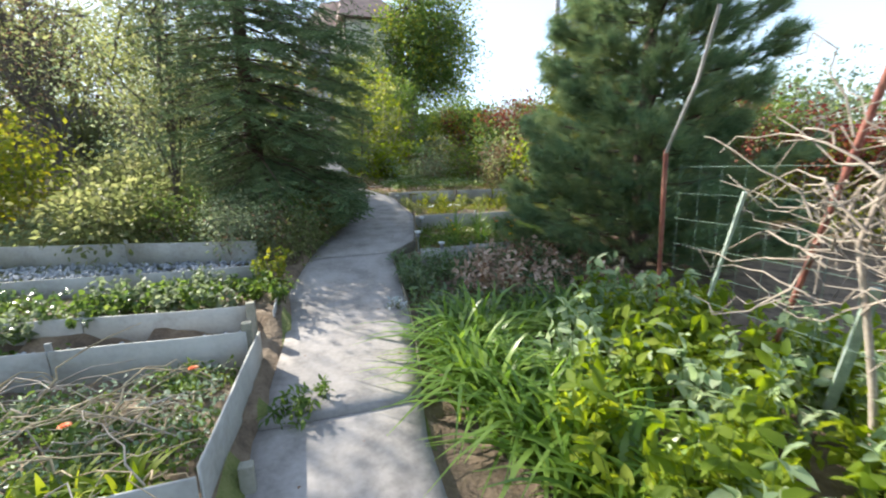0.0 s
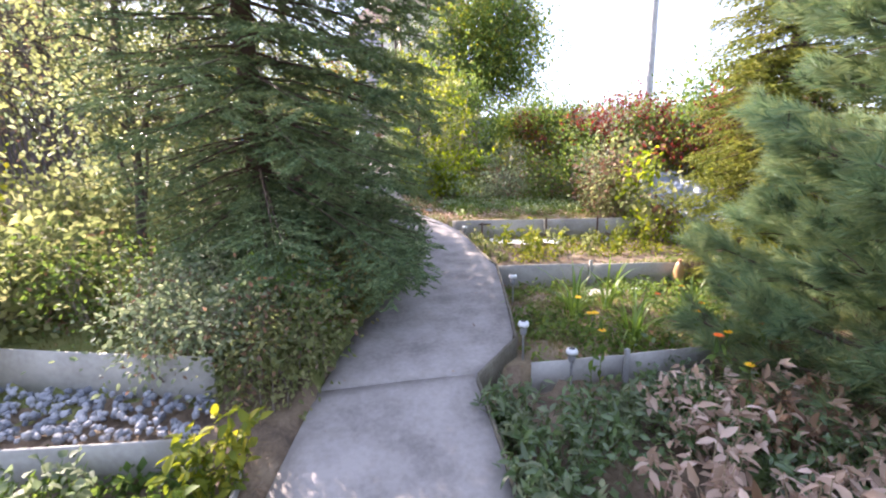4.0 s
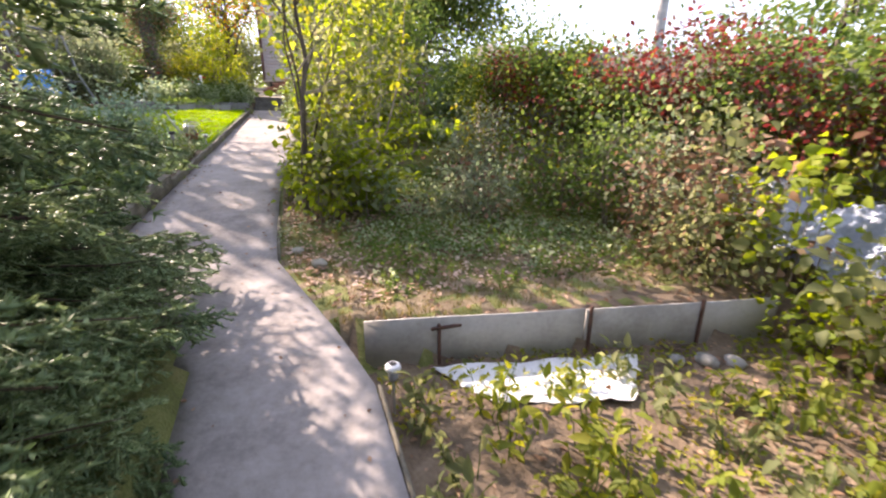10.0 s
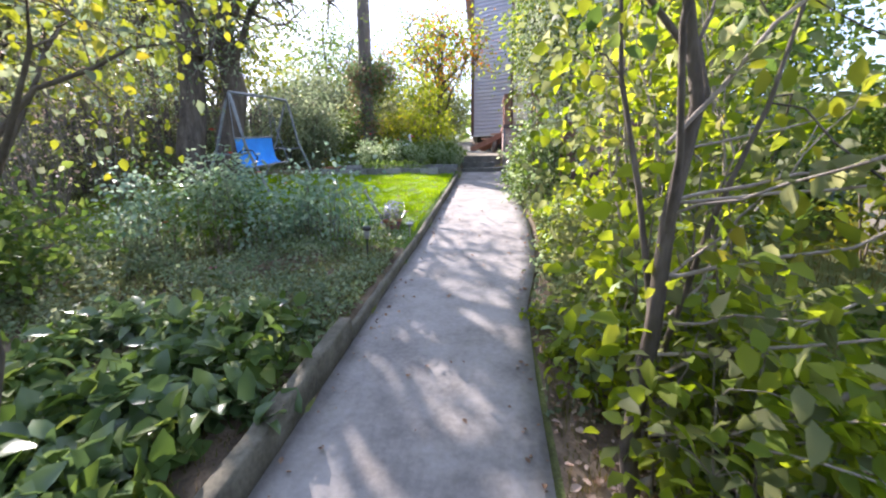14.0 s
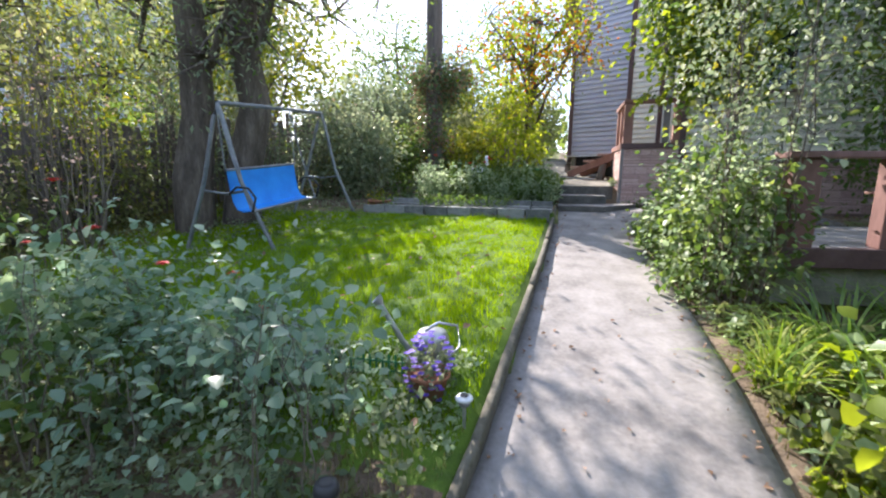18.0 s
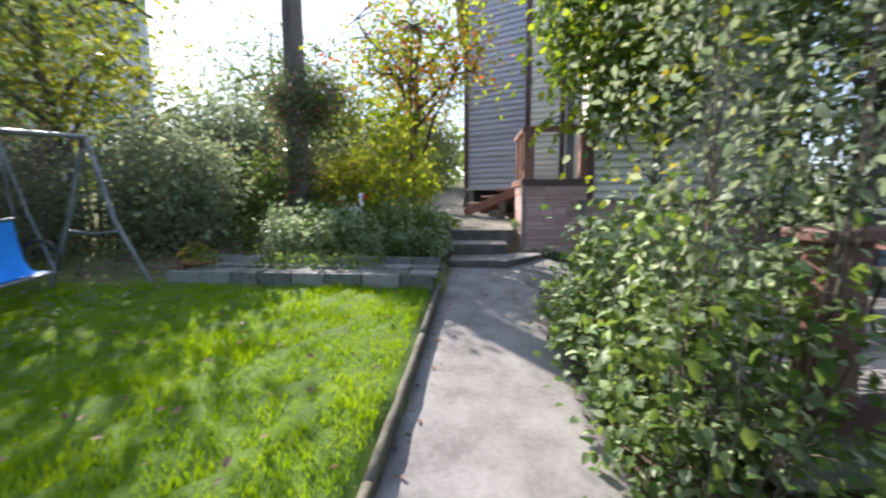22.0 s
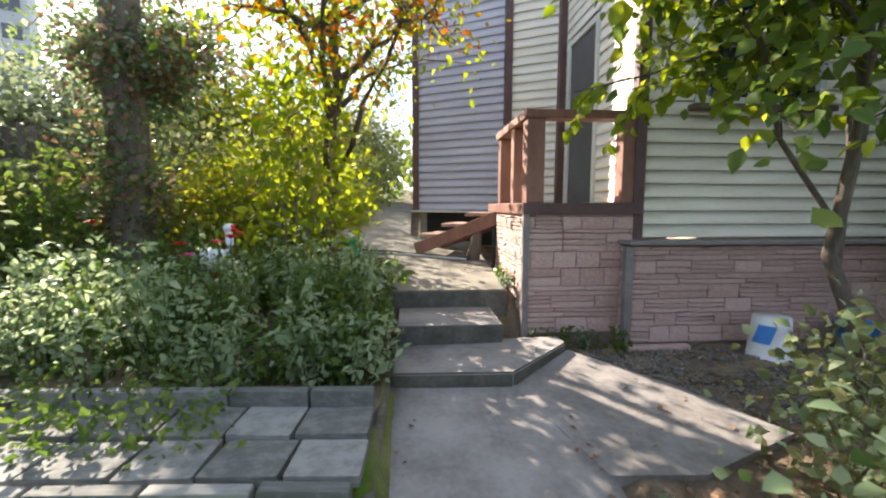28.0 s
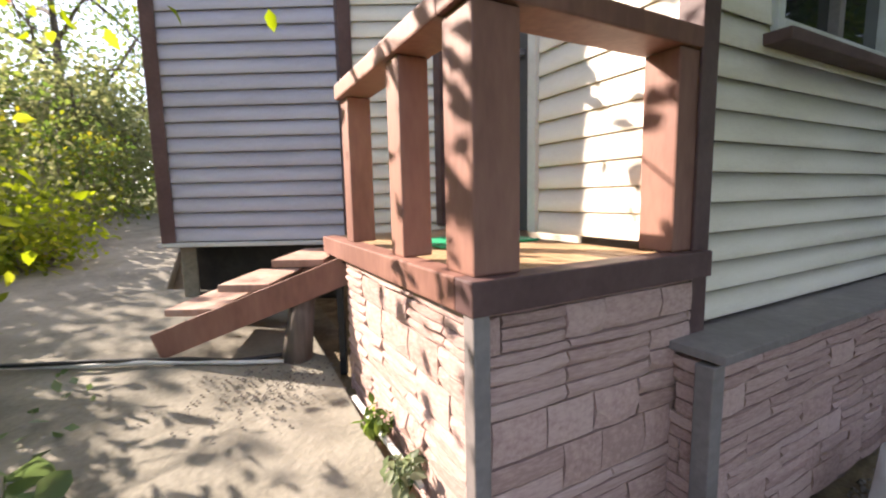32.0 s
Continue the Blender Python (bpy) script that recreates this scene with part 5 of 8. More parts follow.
# ---- broad-leaved trees and shrubs ----
def whip(root, pts, material, seed, n=40, size=0.07, r=0.009, bark=None):
    """A long straight shoot with leaves along its upper two thirds."""
    rng = np.random.RandomState(seed)
    p = np.array(pts, float)
    u = np.linspace(0, 1, 12)
    line = np.column_stack([np.interp(u, np.linspace(0, 1, len(p)), p[:, i]) for i in range(3)]) + rng.randn(12, 3) * 0.008
    pl = Pile()
    pl.tube(line, np.linspace(r, r * 0.2, 12), 6)
    pl.out("limb", bark or M_TWIG, root)
    f = rng.uniform(0.22, 1.0, n)
    pos = np.column_stack([np.interp(f, u, line[:, i]) for i in range(3)])
    d = unit(line[-1] - line[0])
    ln = size * rng.uniform(0.55, 1.25, n)
    part_np("foliage", *leaves_np(pos, unit(d * 0.4 + rand_dirs(rng, n, -0.1)), rand_dirs(rng, n, 0.6), ln, ln * 0.55, 0.16, 0.2), material, root)


plum = tree("plum_tree", (1.58, 12.25, gz(1.58, 12.25)), 3.9, (0.9, 1.0, 1.35), "many-stemmed young plum tree with yellow-green leaves", L_YELLOW, 21, 0.036, 0.15, 8, 72, 15, 0.08, 0.58, spread=0.13, lean=(0.1, 0.1), sec=L_GREEN, sec_share=0.25, keep=lambda c: ((c[:, 0] > -0.35) | ((c[:, 2] > 2.35) & (c[:, 0] > -0.95))) & (c[:, 1] < 0.75))
whip(plum, ((0.02, 0.0, 0.1), (0.35, -0.1, 0.45), (0.85, -0.2, 0.8), (1.05, -0.2, 1.55), (1.12, -0.2, 2.3)), L_YELLOW, 500, 60, 0.08, 0.02, M_DEADWOOD)
rw_ = np.random.RandomState(77)
for i in range(13):
    z0 = rw_.uniform(0.2, 1.6)
    a = rw_.uniform(-1.0, 1.3)
    L = rw_.uniform(0.9, 1.9)
    el = rw_.uniform(0.1, 1.1)
    e = (math.cos(a) * math.cos(el) * L + 0.1, math.sin(a) * math.cos(el) * L, z0 + math.sin(el) * L)
    whip(plum, ((0.02, 0.02, z0), (e[0] * 0.5, e[1] * 0.5, (z0 + e[2]) / 2 - 0.06), e), (L_YELLOW, L_OLIVE, L_OLIVE)[i % 3], 510 + i, 30, 0.085, rw_.uniform(0.006, 0.011), M_DEADWOOD)
for i, (x, y, h) in enumerate(((1.74, 12.1, 0.9), (1.95, 12.35, 0.95))):
    shrub("plum_sucker", (x, y, gz(x, y)), h, 0.34, 0.36, "low sunlit plum shoots with big yellow-green leaves", L_BRIGHT, 1210 + i, 6, 34, 12, 0.095, 0.62, spread=0.1, base=0.05, wood_r=0.009, sec=L_OLIVE, sec_share=0.3, up=1.2)
for i, (x, y, z0, z1) in enumerate(((1.15, -0.55, 0.35, 0.75), (1.45, -0.2, 0.5, 0.7), (0.8, -0.85, 0.4, 0.6), (1.6, 0.15, 0.6, 1.1), (1.2, -0.3, 0.3, 0.45), (0.6, -0.6, 0.3, 0.8), (1.7, -0.4, 0.7, 1.0))):
    whip(plum, ((0.04, 0.0, z0), (x * 0.5, y * 0.5, (z0 + z1) / 2 + 0.06), (x, y, z1)), L_BRIGHT, 560 + i, 44, 0.095, 0.008, M_DEADWOOD)
shrub("plum_sucker", (1.85, 12.6, gz(1.85, 12.6)), 1.5, 0.45, 0.55, "leafy young plum shoots at the edge of the walk", L_BRIGHT, 122, 7, 46, 12, 0.085, 0.65, spread=0.12, base=0.05, wood_r=0.012, sec=L_OLIVE, sec_share=0.4)
shrub("hazel_bush", (2.5, 14.0, gz(2.5, 14.0)), 2.8, 0.95, 1.1, "broad hazel bush with large sunlit leaves", L_BRIGHT, 22, 12, 125, 14, 0.09, 0.8, spread=0.14, base=0.08, wood_r=0.014, bark=M_DEADWOOD, sec=L_OLIVE, sec_share=0.4, lean=(-0.28, 0.15), up=0.9)
shrub("hazel_bush", (2.6, 14.95, gz(2.6, 14.95)), 3.0, 0.62, 0.42, "leafy hazel bush beside the walk", L_BRIGHT, 222, 11, 130, 15, 0.085, 0.8, spread=0.12, base=0.05, wood_r=0.014, sec=L_OLIVE, sec_share=0.5)
shrub("currant_bush", (3.0, 14.9, gz(3.0, 14.9)), 0.9, 0.6, 0.7, "leafy currant bush beside the walk", L_BRIGHT, 23, 12, 80, 24, 0.06, 0.8, spread=0.11, base=0.05, sec=L_GREY, sec_share=0.4)
shrub("mock_orange", (1.92, 17.3, gz(1.92, 17.3)), 3.1, 0.58, 0.62, "tall mock-orange bush with grey twigs and sparse leaves", L_GREY, 24, 12, 210, 15, 0.046, 0.6, spread=0.13, base=0.34, wood_r=0.0075, bark=M_BARK, sec=L_YELLOW, sec_share=0.14, up=1.1)
for i, (x, y, h, r) in enumerate(((1.84, 17.3, 1.35, 0.42), (1.8, 18.0, 1.3, 0.42), (1.85, 18.75, 1.1, 0.4), (1.64, 17.35, 0.45, 0.22), (1.62, 17.8, 0.5, 0.24), (1.6, 18.3, 0.5, 0.24), (1.6, 18.8, 0.45, 0.22), (1.62, 19.3, 0.4, 0.22))):
    shrub("hydrangea_bush", (x, y, gz(x, y)), h, r, r, "leafy bush with broad sunlit green leaves beside the walk", L_GREEN, 240 + i, 12 if h > 1 else 5, 84 if h > 1 else 22, 17, 0.06, 0.8, spread=0.095, base=0.04, wood_r=0.007, sec=L_MINT, sec_share=0.42, up=1.5)
cherry = tree("cherry_tree", (2.95, 20.25, 2.33), 5.0, (1.15, 0.75, 1.15), "cherry tree with green leaves before the house", L_GREEN, 25, 0.038, 0.22, 12, 300, 22, 0.095, 0.65, spread=0.13, lean=(-0.75, 0.0), crown_z=2.7, sec=L_BRIGHT, sec_share=0.3, keep=lambda c: (c[:, 0] > -1.45) & ((c[:, 0] > -1.0) | (c[:, 2] > 2.2)) & (c[:, 2] > 1.3))
def leafy_branch(root, origin, pts, material, seed, twigs=9, per=13, size=0.115):
    """A low branch with side twigs and large hanging leaves."""
    rng = np.random.RandomState(seed)
    p = np.array(pts) - np.array(origin)
    u = np.linspace(0, 1, 14)
    k = np.linspace(0, 1, len(p))
    line = np.column_stack([np.interp(u, k, p[:, i]) for i in range(3)])
    limb = Pile()
    limb.tube(line, np.linspace(0.013, 0.003, 14), 6)
    limb.out("limb", M_BARK, root)
    wood, pos, axis = Pile(), [], []
    d = unit(line[-1] - line[0])
    for j in range(twigs):
        s = line[int(1 + (j + rng.rand()) / twigs * 12.4)]
        e = s + unit(d * 0.8 + rng.randn(3) * [0.7, 0.7, 0.5] + [0, 0, -0.35]) * rng.uniform(0.18, 0.42)
        q = curve_pts(s, e, 0.02, 6, 0.008, rng)
        wood.tube(q, np.linspace(0.005, 0.002, 6), 4)
        for i in range(per):
            f = rng.uniform(0.1, 1.0)
            pos.append([np.interp(f, np.linspace(0, 1, 6), q[:, a]) for a in range(3)])
            axis.append(unit(unit(e - s) * 0.5 + rng.randn(3) * 0.6 + [0, 0, -0.55]))
    tagged(wood.out("twig_work", M_BARK, root), kind="stuff")
    n = len(pos)
    ln = size * rng.uniform(0.6, 1.2, n)
    part_np("foliage", *leaves_np(np.array(pos), np.array(axis), rand_dirs(rng, n, 0.5), ln, ln * 0.62, 0.16, 0.2), material, root)


leafy_branch(cherry, (2.95, 20.25, 2.33), ((2.62, 20.3, 4.75), (2.4, 20.5, 4.4), (1.95, 20.66, 4.24), (1.5, 20.72, 4.14)), L_BRIGHT, 425, 11, 13, 0.095)
leafy_branch(cherry, (2.95, 20.25, 2.33), ((2.62, 20.3, 4.7), (2.45, 20.45, 4.35), (2.1, 20.5, 4.2), (1.75, 20.56, 4.12)), L_BRIGHT, 426, 7, 12, 0.095)
shrub("cherry_sapling", (-0.42, 22.3, gz(-0.42, 22.3)), 2.1, 0.5, 0.45, "sunlit yellow-green plum sapling beside the steps", L_BRIGHT, 126, 7, 66, 13, 0.1, 0.6, spread=0.12, base=0.12, wood_r=0.014, sec=L_BRIGHT, sec_share=0.3)
shrub("snowberry_bush", (2.5, 19.75, 2.33), 0.7, 0.4, 0.45, "low pale-leaved bush near the house", L_OLIVE, 127, 9, 50, 22, 0.055, 0.75, spread=0.1, base=0.05, sec=L_MINT, sec_share=0.4)
shrub("snowberry_bush", (2.35, 19.1, gz(2.35, 19.1)), 1.05, 0.6, 0.75, "low pale-leaved bush near the house", L_OLIVE, 26, 10, 70, 26, 0.05, 0.75, spread=0.1, base=0.05, sec=L_MINT, sec_share=0.4)
shrub("elder_bush", (3.5, 15.2, gz(3.5, 15.2)), 3.0, 0.75, 0.7, "dense dark green elder bush behind the hazels", L_GREEN, 1271, 9, 110, 26, 0.075, 0.6, spread=0.15, base=0.05, wood_r=0.014)
shrub("lilac_bush", (4.95, 20.75, 2.3), 3.4, 0.8, 0.5, "dense green bush behind the terrace fence", L_GREEN, 1270, 9, 120, 26, 0.08, 0.65, spread=0.16, base=0.05, far=True, wood_r=0.014)
tree("walnut_tree", (4.75, 20.2, 2.36), 8.6, (2.15, 1.5, 2.9), "large green tree with a dark forked trunk behind the terrace", L_GREEN, 27, 0.15, 0.16, 14, 560, 40, 0.14, 0.55, far=True, spread=0.28, lean=(1.2, 0.0), crown_z=4.3, sec=L_YELLOW, sec_share=0.22)
tree("autumn_plum", (-0.35, 22.9, gz(-0.35, 22.9)), 3.6, (1.35, 1.1, 1.0), "crooked old plum tree turning yellow and red", L_BRIGHT, 28, 0.095, 0.35, 10, 175, 17, 0.085, 0.55, spread=0.18, lean=(0.25, -0.3), crown_z=2.75, sec=L_AUTUMN, sec_share=0.4)
for i, (x, y, h, r, m) in enumerate(((-0.6, 25.9, 0.7, 0.42, L_BRIGHT), (-0.85, 26.8, 1.2, 0.6, L_OLIVE), (-0.75, 28.2, 1.7, 0.65, L_GREEN), (-0.5, 29.6, 1.5, 0.65, L_OLIVE))):
    shrub("garden_bush", (x, y, gz(x, y)), h, r, r, "leafy bush at the edge of the yard path", m, 1290 + i, 8, 70, 22, 0.08, 0.6, spread=0.13, base=0.03, far=True, wood_r=0.01, sec=L_YELLOW, sec_share=0.25)
shrub("golden_shrub", (-0.75, 23.3, gz(-0.75, 23.3)), 2.1, 0.8, 0.75, "yellow-green shrub beside the yard path", L_BRIGHT, 29, 10, 70, 13, 0.09, 0.6, spread=0.12, base=0.05)
for i, (x, y, h, m, sd) in enumerate(((-4.6, 18.45, 8.0, L_GREY, 31), (-4.25, 18.95, 8.5, L_GREEN, 32))):
    tree("willow_tree", (x, y, gz(x, y)), h, (2.1, 1.9, 1.9), "old dark-trunked willow behind the swing", m, sd, 0.25, 0.3, 11, 150, 30, 0.09, 0.38, far=True, spread=0.33, crown_z=h - 4.4, limb_r=0.3, lean=(0.35 + 0.2 * i, 0.25 + 0.1 * i))
tree("apricot_tree", (-1.15, 12.0, gz(-1.15, 12.0)), 3.1, (1.25, 1.1, 0.85), "small dark-stemmed apricot tree with yellowing leaves", L_YELLOW, 33, 0.04, 0.4, 10, 110, 20, 0.055, 0.7, spread=0.15, lean=(-0.05, 0.3), crown_z=2.35, sec=L_GREY, sec_share=0.3)
tree("lilac_tree", (-2.0, 8.0, gz(-2.0, 8.0)), 5.0, (1.15, 1.0, 2.1), "grey-green lilac beside the spruce", L_OLIVE, 34, 0.045, 0.1, 14, 210, 30, 0.06, 0.55, spread=0.17, crown_z=2.6, sec=L_GREY, sec_share=0.4)
for i, (x, y, h, lx) in enumerate(((-6.6, 14.6, 5.0, -0.5), (-7.4, 15.6, 4.6, 0.5), (-5.3, 12.6, 3.6, -0.4), (-6.4, 10.6, 3.4, 0.3))):
    tree("old_apple_tree", (x, y, gz(x, y)), h, (1.7, 1.6, 1.3), "nearly bare old fruit tree with a dark forked trunk", L_OLIVE, 35 + 60 * i, 0.12 if i < 2 else 0.07, 0.22, 13, 190, 9, 0.07, 0.55, far=True, spread=0.2, sec=L_DRY, sec_share=0.4, lean=(lx, 0.2))
for i, (x, y, h) in enumerate(((-5.0, 15.9, 2.4), (-5.2, 17.3, 2.8), (-5.7, 19.4, 2.7), (-5.1, 20.5, 2.4), (-6.4, 17.9, 2.8), (-4.5, 22.0, 2.0), (-4.2, 14.7, 1.9))):
    shrub("twiggy_thicket", (x, y, gz(x, y)), h, 0.75, 0.7, "thicket of thin bare stems with sparse small leaves", (L_OLIVE, L_YELLOW, L_MINT)[i % 3], 960 + i, 22, 130, 8, 0.05, 0.55, spread=0.14, base=0.08, wood_r=0.011, far=True, sec=L_DRYPALE, sec_share=0.3)
for i, (x, y, h) in enumerate(((1.98, 14.5, 0.42), (2.1, 14.95, 0.45), (2.02, 15.4, 0.42), (2.2, 15.85, 0.5), (2.35, 14.7, 0.5), (2.4, 15.3, 0.5), (1.72, 12.85, 0.75), (1.78, 13.35, 0.85), (1.95, 12.9, 1.0), (2.3, 12.2, 0.7))):
    shrub("hazel_sucker", (x, y, gz(x, y)), h, 0.3, 0.3, "low hazel shoots with big pale green leaves", L_BRIGHT, 1570 + i, 6, 24, 11, 0.09, 0.8, spread=0.09, base=0.1, wood_r=0.008, up=1.4, sec=L_MINT, sec_share=0.4)


# ---- red creeper hedge along the neighbour's fence ----
def creeper_hedge():
    pts = [(4.9, 15.4), (5.7, 13.2), (6.6, 11.0), (7.6, 8.8), (8.6, 6.0), (9.2, 3.0)]
    fence = thing("fence", (0, 0, 0), "old plank fence overgrown with creeper", "fence", kind="structure")
    rng = np.random.RandomState(41)
    for (ax, ay), (bx, by) in zip(pts, pts[1:]):
        n = 16
        for k in range(n):
            f = (k + 0.5) / n
            x, y = ax + (bx - ax) * f, ay + (by - ay) * f
            bm = bmesh.new()
            ang = math.atan2(by - ay, bx - ax)
            w = math.hypot(bx - ax, by - ay) / n * 0.46
            box(bm, -w, w, -0.012, 0.012, 0, 1.9 + rng.uniform(-0.04, 0.04), 0.003, pose(x, y, gz(x, y) - 0.02, 0, 0, math.degrees(ang)))
            part("plank", bm, M_FENCE, fence)
    for i, ((ax, ay), (bx, by)) in enumerate(zip(pts, pts[1:])):
        mx, my = (ax + bx) / 2 - 0.3, (ay + by) / 2 - 0.15
        L = math.hypot(bx - ax, by - ay) / 2
        g = gz(mx, my)
        root = thing("virginia_creeper", (mx, my, g), "red autumn creeper spilling over the fence", "creeper", "creeper on the fence", rz=math.degrees(math.atan2(by - ay, bx - ax)))
        wood = Pile()
        for k in range(7):
            x = rng.uniform(-L, L)
            wood.tube(curve_pts((x, 0, 0), (x + rng.uniform(-0.6, 0.6), rng.uniform(-0.1, 0.3), rng.uniform(1.7, 2.3)), 0.1, 7, 0.04, rng), np.linspace(0.012, 0.004, 7), 5)
        wood.out("vine_tangle", M_TWIG, root)
        n = 190
        tx = rng.uniform(-L * 1.1, L * 1.1, n)
        rag = np.array([0.45 * noise.noise((x * 0.9, i * 5.0, 0.3)) + 0.25 * noise.noise((x * 2.7, i * 5.0, 1.3)) for x in tx])
        top = np.column_stack([tx, rng.randn(n) * 0.32 + 0.15, 1.15 + rng.rand(n) * (0.8 + rag)])
        red = np.array([noise.noise((x * 1.1, z * 1.1, i * 3.0)) for x, y, z in top]) + rng.randn(n) * 0.12 > (0.35 if i == 0 else -0.08)
        part_np("foliage", *foliage(rng, top[red], 0.16, 40, 0.068, 0.7, 0.4, True), L_RED, root)
        part_np("foliage", *foliage(rng, top[~red], 0.16, 36, 0.068, 0.7, 0.4, True), L_GREEN, root)
        low = np.column_stack([rng.uniform(-L * 1.1, L * 1.1, n), rng.randn(n) * 0.25 + 0.3, rng.uniform(0.1, 1.6, n)])
        part_np("foliage", *foliage(rng, low, 0.16, 22, 0.085, 0.7, 0.4, True), L_GREY if i % 2 else L_YELLOW, root)


creeper_hedge()
for i, (x, y, h, rx, m, sd) in enumerate(((4.6, 12.0, 1.1, 0.7, L_GREEN, 51), (5.2, 10.6, 1.5, 0.7, L_GREY, 52), (5.0, 10.4, 1.2, 0.5, L_DRY, 53), (6.9, 8.9, 1.4, 0.6, L_GREY, 54), (4.0, 13.2, 1.2, 0.6, L_GREY, 55), (3.5, 11.9, 0.75, 0.5, L_GREY, 56), (6.7, 6.6, 1.6, 0.8, L_GREEN, 57), (5.0, 11.3, 1.7, 0.6, L_GREEN, 58), (4.75, 9.9, 0.9, 0.35, L_OLIVE, 59), (5.1, 8.9, 0.7, 0.35, L_BRIGHT, 60))):
    shrub("rose_bush", (x, y, gz(x, y)), h * 0.8, rx, rx, "straggling garden bush before the creeper", m, sd, 8, 60, 22, 0.065, 0.7, spread=0.14, base=0.05, far=True, sec=L_DRY, sec_share=0.12)

def paling_fence():
    f = thing("paling_fence", (0, 0, 0), "old dark wooden paling fence behind the thicket", "fence", kind="structure")
    rng = np.random.RandomState(71)
    pts = [(-6.9, 12.6), (-6.5, 16.0), (-6.1, 19.5), (-5.2, 22.8), (-4.2, 24.4)]
    for (ax, ay), (bx, by) in zip(pts, pts[1:]):
        L = math.hypot(bx - ax, by - ay)
        ang = math.degrees(math.atan2(by - ay, bx - ax))
        for z in (0.45, 1.2):
            bm = bmesh.new()
            beam(bm, (ax, ay, gz(ax, ay) + z), (bx, by, gz(bx, by) + z), 0.035, 0.07)
            part("rail", bm, M_POLE, f)
        for k in range(int(L / 0.13)):
            q = (k + 0.5) * 0.13 / L
            x, y = ax + (bx - ax) * q, ay + (by - ay) * q
            bm = bmesh.new()
            h = 1.55 + rng.uniform(-0.12, 0.12)
            box(bm, -0.045, 0.045, -0.035, -0.018, -0.03, h, 0.003, pose(x, y, gz(x, y), rng.uniform(-2, 2), rng.uniform(-3, 3), ang))
            part("paling", bm, M_POLE, f)


paling_fence()

# ---- background woods ----
# tree added out of view towards the sun, to dapple the lower walk
tree("aspen_tree", (-6.7, 8.5, gz(-6.7, 8.5)), 7.6, (2.1, 1.9, 1.7), "tall tree with thin yellowing leaves, added out of view to dapple the walk", L_YELLOW, 165, 0.13, 0.45, 11, 120, 24, 0.085, 0.8, far=True, spread=0.3, crown_z=5.7)
WOODS = (((-7.9, 17.8, 6.2, 2.2, L_OLIVE, 61), (-6.4, 22.4, 5.6, 1.7, L_YELLOW, 62), (-4.9, 25.6, 2.6, 1.3, L_GREY, 64), (-3.4, 28.0, 3.0, 1.4, L_YELLOW, 65), (-1.2, 31.0, 2.7, 1.4, L_OLIVE, 66), (-13, 17.5, 7.5, 2.8, L_OLIVE, 69), (-11.2, 21, 6.8, 2.6, L_YELLOW, 70), (-9.5, 24, 6.5, 2.3, L_OLIVE, 71), (-15, 13.5, 7, 2.8, L_GREEN, 68), (9.6, 15.6, 1.8, 1.3, L_GREEN, 72), (10.2, 12.6, 3.6, 1.7, L_GREEN, 73), (10.5, 20, 1.9, 1.5, L_GREY, 75), (-12, 5, 8, 3, L_YELLOW, 76), (15, 3, 3.4, 2.0, L_DARK, 77), (-6, 30, 6, 2.5, L_GREEN, 78), (-14, 9, 6, 3, L_GREEN, 79), (-15, 15, 6, 3.2, L_GREY, 80), (-12, 25, 6.5, 3, L_GREEN, 181), (-2, 34, 7, 3, L_GREEN, 182), (15, 10, 3.2, 2.0, L_GREY, 183), (14, 16, 2.2, 1.8, L_GREEN, 184), (-9, 1, 6, 2.5, L_YELLOW, 185)))
for x, y, h, r, m, sd in WOODS:
    tree("garden_tree", (x, y, gz(x, y)), h, (r, r, h * 0.36), "leafy garden tree turning yellow in autumn", m, sd, 0.06 + 0.012 * h, 0.2, 9, 130, 34, 0.13, 0.6, far=True, spread=0.40, crown_z=h * 0.56)
for i, (x, y, h, r, m, sd) in enumerate(((-4.3, 8.2, 1.5, 0.8, L_YELLOW, 82), (-6.1, 16.4, 1.3, 0.8, L_OLIVE, 83), (-6.3, 18.4, 1.3, 0.9, L_OLIVE, 84), (-5.4, 21.0, 1.3, 0.8, L_GREY, 85), (-3.8, 21.9, 1.3, 0.7, L_OLIVE, 87), (-3.15, 21.2, 1.5, 0.5, L_GREY, 93), (-3.9, 21.5, 1.9, 0.7, L_GREY, 94), (-3.2, 24.4, 1.5, 0.8, L_OLIVE, 88), (-2.8, 9.2, 0.9, 0.9, L_OLIVE, 89), (-3.3, 11.3, 1.2, 0.8, L_GREY, 90), (-3.2, 13.4, 1.0, 0.8, L_GREEN, 91), (-2.4, 6.6, 0.6, 0.6, L_OLIVE, 92))):
    shrub("garden_bush", (x, y, gz(x, y)), h, r, r, "wild bush at the edge of the garden", m, sd, 9, 90, 34, 0.085, 0.6, spread=0.17, base=0.02, far=True)

# ---- utility poles ----
def pole(at, h, r, material, label):
    root = thing("utility_pole", at, label, "utility pole")
    pl = Pile()
    z = np.linspace(-0.3, h, 9)
    pl.tube(np.column_stack([z * 0.004, z * 0.002, z]), r * (1.05 - 0.3 * np.linspace(0, 1, 9)), 14)
    pl.out("pole_shaft", material, root, smooth=True)
    return root


